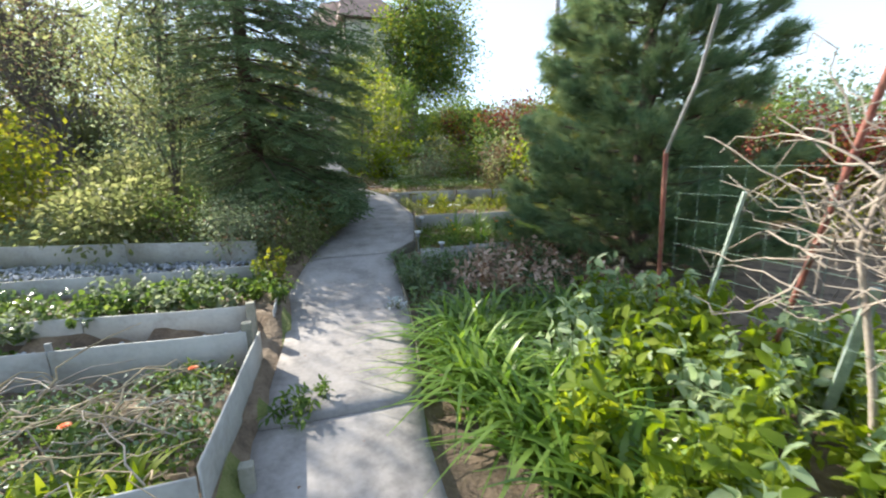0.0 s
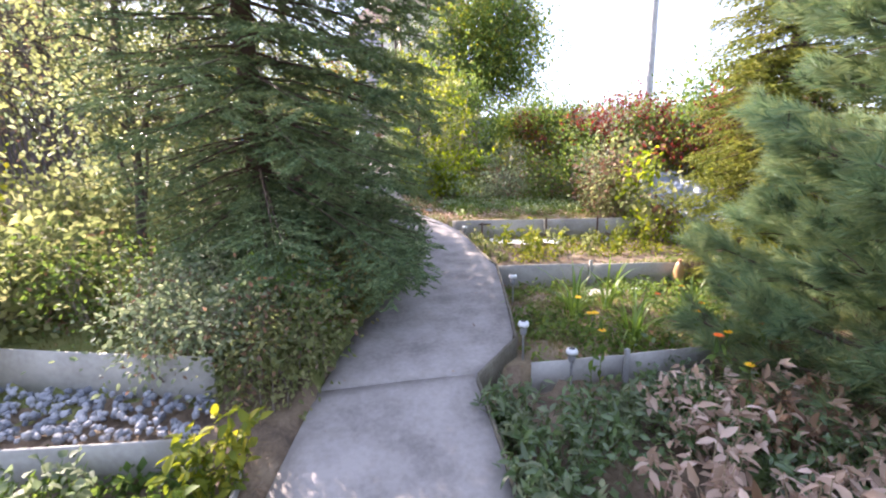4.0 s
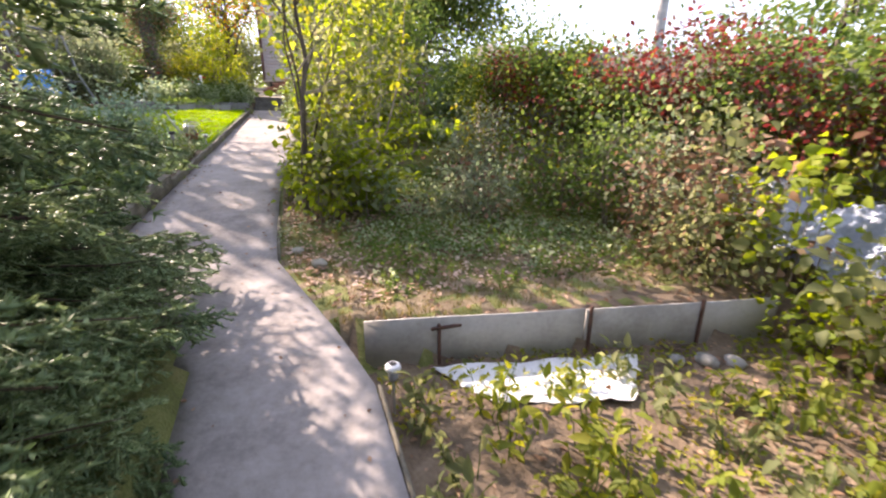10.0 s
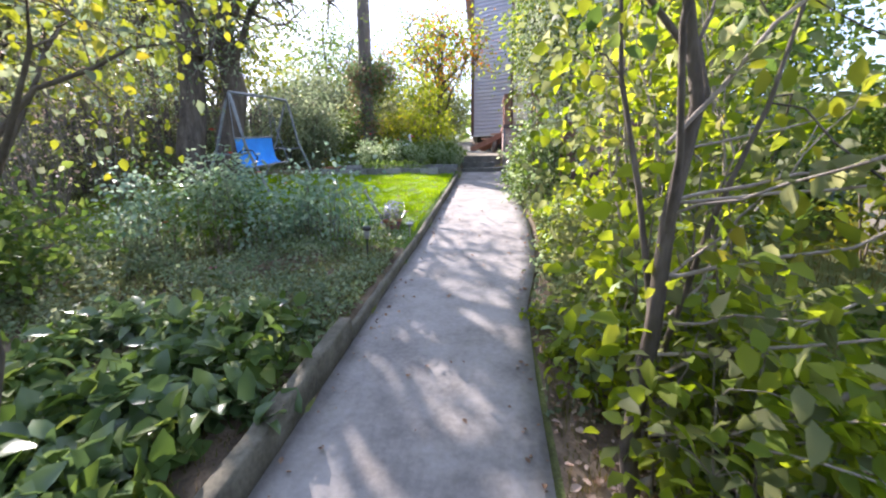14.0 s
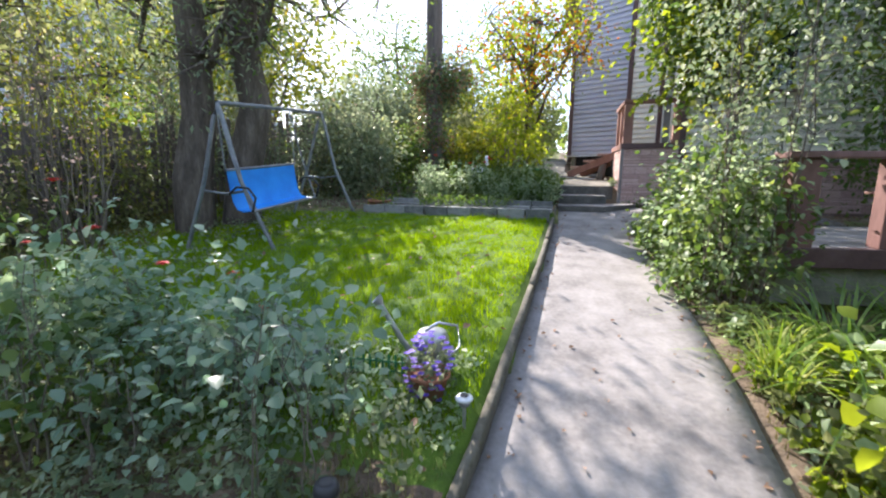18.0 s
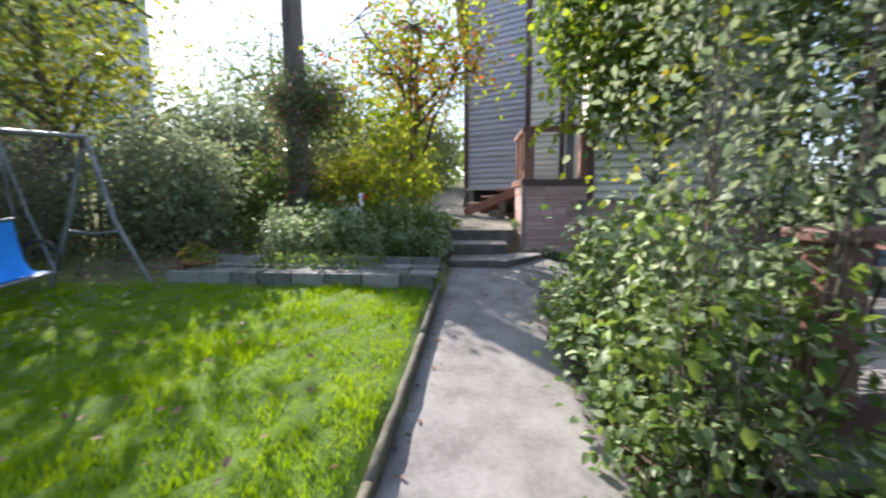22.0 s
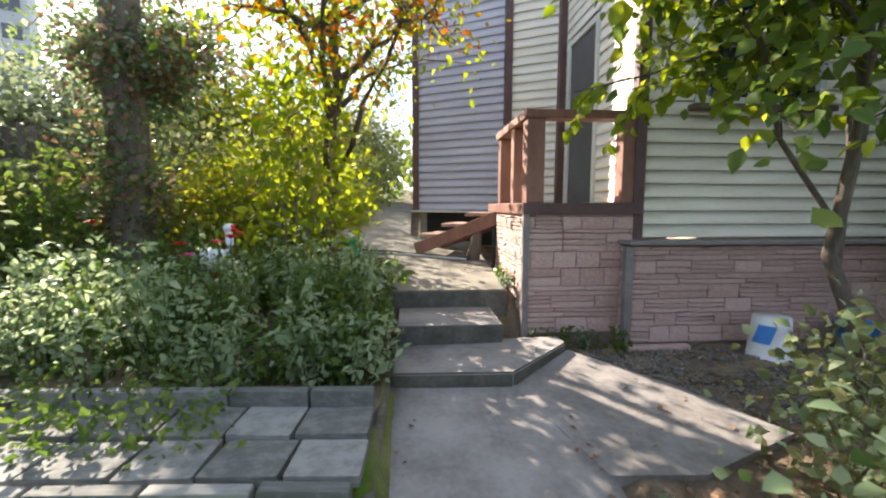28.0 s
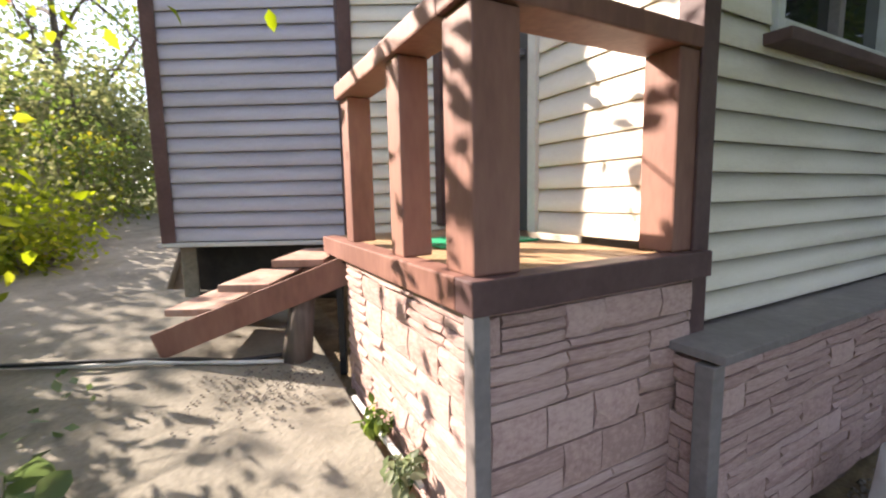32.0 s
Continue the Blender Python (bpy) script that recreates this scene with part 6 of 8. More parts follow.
pole((-2.36, 22.98, gz(-2.36, 22.98)), 9.0, 0.19, M_POLE, "dark wooden utility pole wrapped in vine")
pole((10.96, 17.38, 1.8), 8.5, 0.14, M_POLE_GREY, "pale grey utility pole beyond the fence")
rv = np.random.RandomState(95)
vine = thing("pole_vine", (-2.36, 22.98, gz(-2.36, 22.98)), "dark ball of climbing vine round the utility pole", "creeper")
cv = np.concatenate([crown_clumps(rv, 130, (0.05, 0.38, 2.3), (0.74, 0.7, 0.5)), crown_clumps(rv, 50, (0, 0, 1.1), (0.28, 0.28, 1.0))])
part_np("foliage", *foliage(rv, cv[::3], 0.12, 40, 0.07, 0.7, 0.4, True), L_DRY, vine)
part_np("foliage", *foliage(rv, cv, 0.11, 34, 0.07, 0.7, 0.4, True), L_DARK, vine)
wv = Pile()
for k in range(6):
    a = np.linspace(k, k + 4, 12)
    wv.tube(np.column_stack([np.cos(a) * 0.17, np.sin(a) * 0.17, np.linspace(0, 2.2, 12)]), 0.01, 5)
wv.out("vine_tangle", M_TWIG, vine)
wires = Pile()
wires.tube(curve_pts((-2.3, 23.0, 11.2), (11.0, 17.4, 9.9), -0.5, 14), 0.012, 4)
tagged(wires.out("power_line", M_IRON, None), "thin dark overhead wire between the poles", "wire")

# ---- hedge and far woods that close the garden ----
for i, (x, y, h, r, m) in enumerate(((-8.0, 5.0, 2.6, 1.5, L_GREY), (-9.6, 9.0, 1.7, 1.3, L_YELLOW), (-10.2, 12.0, 1.8, 1.4, L_GREEN), (-8.6, 16.0, 1.5, 1.3, L_OLIVE), (-7.9, 19.0, 1.6, 1.3, L_YELLOW), (-7.2, 21.8, 1.7, 1.3, L_OLIVE), (-5.4, 24.2, 2.2, 1.2, L_GREY), (-4.6, 27.0, 2.2, 1.3, L_OLIVE), (-3.4, 30.0, 3.0, 1.6, L_GREEN), (-1.2, 32.0, 2.4, 1.6, L_OLIVE), (-5.0, 28.5, 3.2, 1.6, L_GREEN), (9.0, 13.8, 2.0, 1.3, L_GREY), (10.0, 8.0, 2.0, 1.4, L_GREEN), (7.8, 18.0, 1.1, 1.0, L_GREEN), (8.8, 20.4, 1.0, 1.2, L_GREEN), (-2.4, 25.8, 1.4, 0.8, L_OLIVE))):
    shrub("hedge_bush", (x, y, gz(x, y)), h, r, r, "dense overgrown hedge bush closing the garden", m, 900 + i, 8, 130, 30, 0.13, 0.65, spread=0.24, base=0.0, far=True, wood_r=0.02)
rw = np.random.RandomState(930)
fw = []
for k in range(1500):
    a = rw.uniform(-3.3, 1.2) if k % 4 else rw.uniform(1.2, 2.98)
    d = rw.uniform(24, 40)
    top = (3.4 + 2.2 * noise.noise((a * 4, 0, 0)) + 1.2 * noise.noise((a * 17, 1, 0))) * (1 if a < 0.35 else 0.22)
    fw.append((d * math.sin(a), 11 + d * math.cos(a), 1.2 + rw.rand() ** 0.8 * (top + 1.0)))
tagged(part_np("far_woods", *foliage(rw, np.array(fw), 0.75, 22, 0.55, 0.7, 0.4, True), L_GREEN), "distant line of green trees", "woods", kind="stuff")

# ---- garden swing ----
def tube_part(name, pts, r, material, parent, label="", sides=8):
    pl = Pile()
    pl.tube(pts, r, sides)
    return pl.out(name, material, parent, label, True)


def swing():
    o = (-3.25, 18.55, 2.10)
    s = thing("garden_swing", o, "grey tubular garden swing with a bright blue seat", "swing")
    s.matrix_basis = pose(*o, 4.6, 0, 0)
    top = 1.72
    y0, y1 = -0.9, 1.22
    tube_part("top_bar", [(0.06, y0, top), (0.06, 0, top + 0.01), (0.06, y1, top)], 0.026, M_METAL_GREY, s)
    for y in (y0, y1):
        for dx, off in ((0.52, 0.1), (-0.62, -0.1)):
            tube_part("leg", [(0.06, y, top), (dx * 0.1 + 0.05, y, top * 0.92), (dx * 0.42, y + off * 0.2, top * 0.5), (dx, y + off, -0.02)], 0.024, M_METAL_GREY, s)
        tube_part("brace", [(-0.30, y, 0.75), (0.0, y, 0.72), (0.26, y, 0.75)], 0.014, M_METAL_GREY, s)
    # seat sling
    ys = np.linspace(-0.90, 0.38, 9)
    prof = [(0.06, 0.98), (0.07, 0.80), (0.09, 0.63), (0.14, 0.53), (0.22, 0.505), (0.34, 0.52)]
    n, k = len(ys), len(prof)
    back = np.array([[(x, y, z + 0.01 * math.cos(y * 2)) for x, z in prof[:4]] for y in ys])
    seat = np.array([[(x, y, z + 0.01 * math.cos(y * 2)) for x, z in prof[3:]] for y in ys])
    for nm, g in (("backrest", back), ("seat", seat)):
        kk = g.shape[1]
        v = np.concatenate([g.reshape(-1, 3), (g + [-0.008, 0, 0.012 if nm == "seat" else 0]).reshape(-1, 3)])
        i = np.arange(n - 1)[:, None] * kk + np.arange(kk - 1)[None, :]
        f = np.stack([i, i + 1, i + kk + 1, i + kk], -1).reshape(-1, 4)
        part_np(nm, v, np.concatenate([f, f[:, ::-1] + n * kk]), M_BLUE, s, "stretched blue cloth", True)
    tube_part("seat_frame", [(0.06, -0.92, 0.99), (0.06, 0.40, 0.99)], 0.016, M_METAL_GREY, s)
    tube_part("seat_frame", [(0.35, -0.92, 0.52), (0.35, 0.40, 0.52)], 0.016, M_METAL_GREY, s)
    for y in (-0.92, 0.40):
        tube_part("armrest", [(0.07, y, 0.72), (0.18, y, 0.80), (0.34, y, 0.79), (0.42, y, 0.68), (0.36, y, 0.52)], 0.013, M_IRON, s)
        tube_part("hanger", [(0.06, y, top), (0.06, y, 1.3), (0.06, y, 1.0)], 0.008, M_METAL_GREY, s)
        tube_part("hanger", [(0.06, y, top), (0.18, y, 1.1), (0.34, y, 0.54)], 0.008, M_METAL_GREY, s)


swing()


# ---- terrace with balustrade ----
def terrace():
    o = (2.1, 17.25, 2.40)
    t = thing("terrace", o, "raised paved terrace with a brown timber balustrade", "terrace", kind="structure", rz=9)
    bm = bmesh.new()
    box(bm, 0.0, 4.2, 0.0, 2.1, -0.4, -0.045, 0.01)
    part("terrace_base", bm, M_CONC_OLD, t)
    for i in range(18):
        bm = bmesh.new()
        y = 0.02 + i * 0.112
        box(bm, 0.02, 4.18, y, y + 0.10, -0.043, -0.01, 0.004)
        part("floor_board", bm, M_FENCE, t)
    bm = bmesh.new()
    box(bm, -0.02, 4.2, -0.08, -0.005, -0.10, 0.05, 0.008)
    part("edge_beam", bm, M_TRIM, t)
    for i in range(6):
        bm = bmesh.new()
        x = (0.10, 0.72, 1.27, 1.80, 2.36, 3.16)[i]
        w = 0.075 if i else 0.1
        box(bm, x - w, x + w, -0.07, 0.05, 0.05, 0.70, 0.008)
        part("post", bm, M_RAIL, t)
    bm = bmesh.new()
    box(bm, -0.05, 3.32, -0.11, 0.09, 0.702, 0.75, 0.008)
    part("top_rail", bm, M_RAIL, t)
    # table and benches
    tb = thing("garden_table", (4.72, 18.75, 2.39), "garden table with a pale worn top on black scrolled iron legs", "table", rz=12)
    for i in range(4):
        bm = bmesh.new()
        box(bm, -0.85, 0.85, -0.38 + i * 0.195, -0.195 + i * 0.195, 0.74, 0.78, 0.006)
        part("top_board", bm, M_SHEET, tb, "pale worn board")
    for x in (-0.6, 0.6):
        tube_part("leg", [(x, -0.3, 0), (x, -0.22, 0.3), (x, -0.3, 0.6), (x, -0.2, 0.74)], 0.014, M_IRON, tb)
        tube_part("leg", [(x, 0.3, 0), (x, 0.22, 0.3), (x, 0.3, 0.6), (x, 0.2, 0.74)], 0.014, M_IRON, tb)
    b0 = thing("garden_bench", (3.9, 18.15, 2.39), "slatted bench with black scrolled iron legs", "bench", "benches at the table", rz=12)
    for i in range(4):
        bm = bmesh.new()
        box(bm, -0.8, 0.8, -0.18 + i * 0.09, -0.10 + i * 0.09, 0.43, 0.455, 0.004)
        part("slat", bm, M_PAINTWOOD, b0)
    for x in (-0.66, 0.66):
        a = np.linspace(0, 5, 14)
        tube_part("leg", np.column_stack([np.full(14, x), -0.15 + 0.05 * np.cos(a), 0.36 + 0.05 * np.sin(a)]), 0.009, M_IRON, b0)
        tube_part("leg", [(x, -0.12, 0.42), (x, -0.2, 0.2), (x, -0.16, 0)], 0.011, M_IRON, b0)
        tube_part("leg", [(x, 0.14, 0.42), (x, 0.2, 0.2), (x, 0.16, 0)], 0.011, M_IRON, b0)
    b1 = copy_thing(b0, pose(4.9, 19.5, 2.39, 0, 0, 12))
    # pale sheet fence behind
    f = thing("sheet_fence", (5.3, 21.0, 2.36), "pale grey sheet fence behind the terrace", "fence", kind="structure")
    for i in range(7):
        bm = bmesh.new()
        box(bm, i * 0.8, i * 0.8 + 0.79, -0.01, 0.01, 0.0, 1.5 + 0.03 * (i % 2), 0.003)
        part("panel", bm, M_TARP, f)
    bm = bmesh.new()
    box(bm, -0.05, 5.6, -0.05, -0.012, 1.38, 1.45, 0.004)
    part("rail", bm, M_FENCE, f)


terrace()


# ---- stone-edged bed by the steps ----
def block_border():
    b = thing("block_border", (0, 19.80, 2.235), "border of grey concrete blocks and pavers along the lawn", "border", kind="structure")
    rng = random.Random(9)
    me = bpy.data.meshes.new("block")
    bm = bmesh.new()
    box(bm, -0.5, 0.5, -0.5, 0.5, -0.5, 0.5, 0.04)
    bm.to_mesh(me)
    bm.free()
    me.materials.append(M_TILE)
    x = 0.36
    while x > -2.4:
        w = rng.uniform(0.30, 0.42)
        ob = new("border_block", me)
        ob.parent = b
        ob.matrix_basis = pose(x - w / 2, -0.03 + 0.05 * (0.3 - x) + rng.uniform(-0.01, 0.01), 0.12, 0, 0, -3 + rng.uniform(-2, 2)) @ Matrix.Diagonal((w - 0.02, 0.06, 0.26, 1))
        x -= w
    for row, (y, z) in enumerate(((0.16, 0.22), (0.435, 0.235))):
        x = 0.385
        while x > -2.3:
            w = rng.uniform(0.30, 0.36)
            ob = new("paver", me)
            ob.parent = b
            ob.matrix_basis = pose(x - w / 2, y + 0.05 * (0.3 - x), z, rng.uniform(-2, 2), rng.uniform(-2, 2), -3 + rng.uniform(-2, 2)) @ Matrix.Diagonal((w - 0.016, 0.262, 0.05, 1))
            x -= w
    x = 0.385
    while x > -2.3:
        w = rng.uniform(0.32, 0.45)
        ob = new("border_block", me)
        ob.parent = b
        ob.matrix_basis = pose(x - w / 2, 0.605 + 0.05 * (0.3 - x), 0.235, 0, 0, -3) @ Matrix.Diagonal((w - 0.015, 0.06, 0.2, 1))
        x -= w


block_border()


# ---- buckets ----
def bucket(at, r, h, label, material, band=None, name="bucket", rz=0, upturned=False, face=-1.65):
    b = thing(name, at, label, "bucket", rz=rz)
    n = 24
    a = np.linspace(0, 2 * np.pi, n, endpoint=False)
    prof = [(0, 0.004), (r * 0.82, 0.0), (r * 0.86, h * 0.3), (r, h), (r + 0.008, h), (r + 0.008, h - 0.02), (r - 0.004, h - 0.004), (r * 0.8, 0.01), (0, 0.012)]
    v = np.concatenate([np.column_stack([np.cos(a) * q, np.sin(a) * q, np.full(n, z)]) for q, z in prof])
    if upturned:
        v[:, 2] = h - v[:, 2]
    f = []
    for k in range(len(prof) - 1):
        i = np.arange(n)
        f.append(np.stack([k * n + i, k * n + (i + 1) % n, (k + 1) * n + (i + 1) % n, (k + 1) * n + i], -1))
    part_np("shell", v, np.concatenate(f), material, b, smooth=True)
    if not upturned:
        tube_part("bail", [(math.cos(t) * (r + 0.01), math.sin(t) * (r + 0.01) * 0.98, h - 0.03 - 0.10 * abs(math.sin(t))) for t in np.linspace(0, math.pi, 10)], 0.003, M_STEEL, b)
    if band:
        a = np.linspace(face - 0.45, face + 0.45, 10)
        v = np.concatenate([np.column_stack([np.cos(a + o) * q, np.sin(a + o) * q, np.full(10, z)]) for q, z, o in ((r * 0.86 + 0.004, h * 0.17, 0.2), (r * 0.92 + 0.004, h * 0.6, -0.1))])
        if upturned:
            v[:, 2] = h - v[:, 2]
        i = np.arange(9)
        part_np("label_patch", v, np.stack([i, i + 1, i + 11, i + 10], -1), band, b, "blue printed patch")
    return b


bucket((3.26, 21.22, 2.36), 0.148, 0.32, "upturned white plastic bucket with a blue printed patch", M_WHITE, M_BLUEPRINT, upturned=True, face=-2.65)
bucket((4.0, 21.25, 2.36), 0.13, 0.25, "blue plastic bucket by the plinth", M_BLUEPRINT)
bucket((-0.13, 23.17, 2.88), 0.13, 0.24, "green plastic bucket on the yard path", M_GREENPL)

# ---- ground cover ----
def scatter(rng, n, x0, x1, y0, y1, keep=None):
    p = np.column_stack([rng.uniform(x0, x1, n), rng.uniform(y0, y1, n)])
    if keep is not None:
        p = p[keep(p[:, 0], p[:, 1])]
    return np.column_stack([p, ground_z(p[:, 0], p[:, 1]) - 0.01])


def grass(name, label, n, area, h, w, material, seed, keep=None, lean=0.5):
    rng = np.random.RandomState(seed)
    p = scatter(rng, n, *area, keep)
    m = len(p)
    a = rng.rand(m) * 6.283
    ln = np.column_stack([np.cos(a), np.sin(a), np.zeros(m)]) * rng.uniform(0.05, lean, (m, 1))
    patch = np.array([0.55 + 0.9 * abs(noise.noise((x * 1.6, y * 1.6, seed))) for x, y, z in p])
    ob = part_np(name, *blades_np(p, ln, h * rng.uniform(0.5, 1.25, m) * patch, w, rng), material)
    return tagged(ob, label, "grass", kind="stuff")


off_left = lambda x, y: x < path_l(y) - 0.1
off_right = lambda x, y: x > path_r(y) + 0.06
grass("lawn_grass", "bright green sunlit lawn grass", 95000, (-5.4, 0.35, 15.2, 19.78), 0.068, 0.010, L_GRASS, 201, off_left)
grass("wild_grass", "patchy yellow-green grass behind the beds", 26000, (-6, 0.0, 5.8, 11.0), 0.10, 0.008, L_WEED, 202, lambda x, y: (x < path_l(y) - 0.1) & (y > bed_y(x, 5.6, 0.33)))
grass("wild_grass", "dry yellowish grass on the terrace", 30000, (1.3, 5.5, 9.9, 13.8), 0.075, 0.007, L_WEED, 203, lambda x, y: (x > path_r(y) + 0.05) & (y > board_c(x) + 0.04))
grass("wild_grass", "rough grass at the edge of the walk", 14000, (1.3, 5.0, 12.0, 19.5), 0.10, 0.008, L_WEED, 204, off_right)
grass("wild_grass", "shaded grass under the roses", 22000, (-4.5, 0.1, 11.5, 15.6), 0.06, 0.007, L_WEED, 205, off_left)
grass("wild_grass", "low sunlit weedy grass before the roses", 9000, (-3.4, 0.1, 13.0, 15.2), 0.07, 0.008, L_OLIVE, 226, off_left)
grass("wild_grass", "wild grass under the trees", 30000, (-9.5, -4.5, 6, 24), 0.16, 0.012, L_WEED, 206, lambda x, y: ((x + 5.2) / 1.6) ** 2 + ((y - 13.4) / 1.4) ** 2 > 1)
grass("wild_grass", "low grass in the marigold bed", 16000, (1.5, 5.5, 5.6, 7.6), 0.07, 0.006, L_WEED, 207, off_right)
grass("wild_grass", "grass tufts along the fence", 16000, (5.0, 9.0, 5.0, 17.0), 0.16, 0.012, L_WEED, 208)
grass("wild_grass", "grass beside the yard path", 9000, (-6.0, -1.0, 23.5, 29.0), 0.14, 0.012, L_GRASS, 209)


def cover(name, label, n, area, size, material, seed, keep=None, hmax=0.12, aspect=0.6):
    """Low leafy weeds as one stretch of leaves."""
    rng = np.random.RandomState(seed)
    p = scatter(rng, n, *area, keep)
    patch = np.array([noise.noise((x * 1.9, y * 1.9, seed * 0.7)) for x, y, z in p])
    p = p[patch > -0.12]
    m = len(p)
    p[:, 2] += rng.rand(m) ** 1.5 * hmax + 0.012
    ln = size * rng.uniform(0.5, 1.3, m)
    ob = part_np(name, *leaves_np(p, rand_dirs(rng, m, 0.1), rand_dirs(rng, m, 1.1), ln, ln * aspect, 0.15, 0.2, "far"), material)
    return tagged(ob, label, "weeds", kind="stuff")


cover("bed_weeds", "low green weeds in the vegetable bed", 13000, (-4.2, -0.5, 3.85, 5.0), 0.05, L_GREEN, 211)
cover("bed_weeds", "weeds among dry stalks in the near bed", 13000, (-3.6, -0.55, 0.3, 3.15), 0.045, L_GREEN, 212)
cover("bed_weeds", "pale low weeds between the dry stalks", 8000, (-3.4, -0.6, 0.4, 3.1), 0.04, L_ROSE, 240)
cover("bed_weeds", "weeds in the marigold bed", 9000, (1.5, 4.2, 5.6, 7.5), 0.05, L_GREEN, 213, off_right, 0.14)
cover("bed_weeds", "low olive weeds carpeting the marigold bed", 15000, (1.6, 4.6, 5.62, 7.6), 0.035, L_OLIVE, 229, off_right, 0.04)
cover("bed_weeds", "dark weeds beside the walk", 6800, (0.85, 3.4, 3.4, 5.6), 0.06, L_DARK, 214, off_right, 0.22)
cover("bed_weeds", "sparse weeds on the soil bed", 4200, (1.9, 5.0, 7.9, 9.7), 0.045, L_YELLOW, 215, off_right, 0.08)
cover("bed_weeds", "low green weeds in the terrace grass", 10000, (2.1, 5.2, 10.2, 14.0), 0.05, L_GREEN, 216, off_right, 0.1)
cover("bed_weeds", "green weeds under the plum tree", 3800, (1.8, 4.2, 10.8, 14.2), 0.06, L_GREEN, 224, off_right, 0.12)
cover("bed_weeds", "sunlit creeping weeds in the terrace grass", 6500, (2.0, 5.0, 10.4, 13.6), 0.055, L_MINT, 228, off_right, 0.1)
cover("bed_weeds", "dark weeds under the spruce boughs", 2600, (-0.4, 0.9, 7.0, 9.8), 0.055, L_DARK, 225, lambda x, y: x < path_l(y) - 0.03, 0.22)
cover("bed_weeds", "small plants in the joints of the pavers", 2400, (-2.4, 0.35, 19.95, 20.6), 0.055, L_GREEN, 222, None, 0.22)
cover("bed_weeds", "shaded weeds under the roses", 15000, (-4.2, 0.0, 11.2, 15.8), 0.055, L_GREY, 217, off_left, 0.2)
cover("bed_weeds", "low olive weeds before the roses", 15000, (-3.8, 0.1, 12.6, 14.9), 0.05, L_OLIVE, 230, off_left, 0.05)
cover("bed_weeds", "pale low weeds covering the rose bed", 17000, (-3.8, 0.1, 13.1, 16.0), 0.05, L_MINT, 227, off_left, 0.06)
cover("bed_weeds", "weeds along the edge of the walk", 7000, (1.25, 2.6, 11.6, 19.8), 0.05, L_GREY, 218, lambda x, y: (x > path_r(y) + 0.02) & (x < path_r(y) + 0.75), 0.16)
cover("bed_weeds", "weeds in the flower bed by the steps", 2600, (-3.2, 0.40, 20.6, 23.4), 0.06, L_DARK, 219, None, 0.2)
cover("bed_weeds", "weeds under the swing", 5000, (-5.5, -2.6, 15.8, 21.0), 0.05, L_GREY, 220, None, 0.14)
cover("bed_weeds", "leafy weeds between the walk and the spruce", 3600, (-0.9, 0.6, 5.3, 7.3), 0.06, L_OLIVE, 223, lambda x, y: (x < path_l(y) - 0.03) & (y > bed_y(x, 5.5, 0.33)), 0.3)
cover("bed_weeds", "wild weeds behind the beds", 4200, (-5.5, -0.2, 5.9, 9.5), 0.06, L_GREY, 221, lambda x, y: (x < path_l(y) - 0.15) & (y > bed_y(x, 5.7, 0.33)), 0.25)


def litter(name, label, n, area, keep, zf, material, seed, size=0.035):
    rng = np.random.RandomState(seed)
    p = np.column_stack([rng.uniform(area[0], area[1], n), rng.uniform(area[2], area[3], n)])
    p = p[keep(p[:, 0], p[:, 1])]
    m = len(p)
    p = np.column_stack([p, zf(p[:, 0], p[:, 1]) + 0.008])
    ln = size * rng.uniform(0.5, 1.4, m)
    ob = part_np(name, *leaves_np(p, rand_dirs(rng, m) * [1, 1, 0.15], rand_dirs(rng, m, 2.2), ln, ln * 0.7, 0.35, -0.2), material)
    return tagged(ob, label, "leaf litter", kind="stuff")


on_path = lambda x, y: (x > path_l(y) + 0.03) & (x < path_r(y) - 0.02)
near_edge = lambda x, y: on_path(x, y) & ((x < path_l(y) + 0.16) | (x > path_r(y) - 0.12))
zp = lambda x, y: path_z(y)
litter("fallen_leaves", "dry leaves scattered on the concrete walk", 120, (-0.2, 1.6, 11.3, 20.6), on_path, zp, L_DRY, 231, 0.034)
litter("fallen_leaves", "dry leaves gathered along the kerb", 1500, (-0.2, 1.6, 11.3, 20.6), near_edge, zp, L_DRY, 232, 0.03)
litter("fallen_leaves", "a few leaves on the shaded walk", 120, (-0.4, 1.9, 0.5, 11.2), on_path, zp, L_DRY, 233, 0.025)
litter("fallen_leaves", "dead leaves on the lawn", 260, (-5, 0.2, 12, 20), lambda x, y: x < path_l(y) - 0.1, lambda x, y: ground_z(x, y) + 0.035, L_DRY, 234, 0.05)
litter("fallen_leaves", "dead leaves on the terrace and soil", 2200, (1.3, 5.2, 5.6, 13.5), off_right, lambda x, y: ground_z(x, y) + 0.01, L_DRY, 235, 0.04)
litter("fallen_leaves", "pale dry leaves under the plum tree", 2400, (1.3, 4.2, 10.2, 13.0), off_right, lambda x, y: ground_z(x, y) + 0.01, L_DRYPALE, 237, 0.045)
litter("fallen_leaves", "dry litter before the plinth", 1600, (1.75, 5.5, 19.0, 21.45), lambda x, y: x > 1.5, lambda x, y: ground_z(x, y) + 0.01, L_DRY, 236, 0.035)


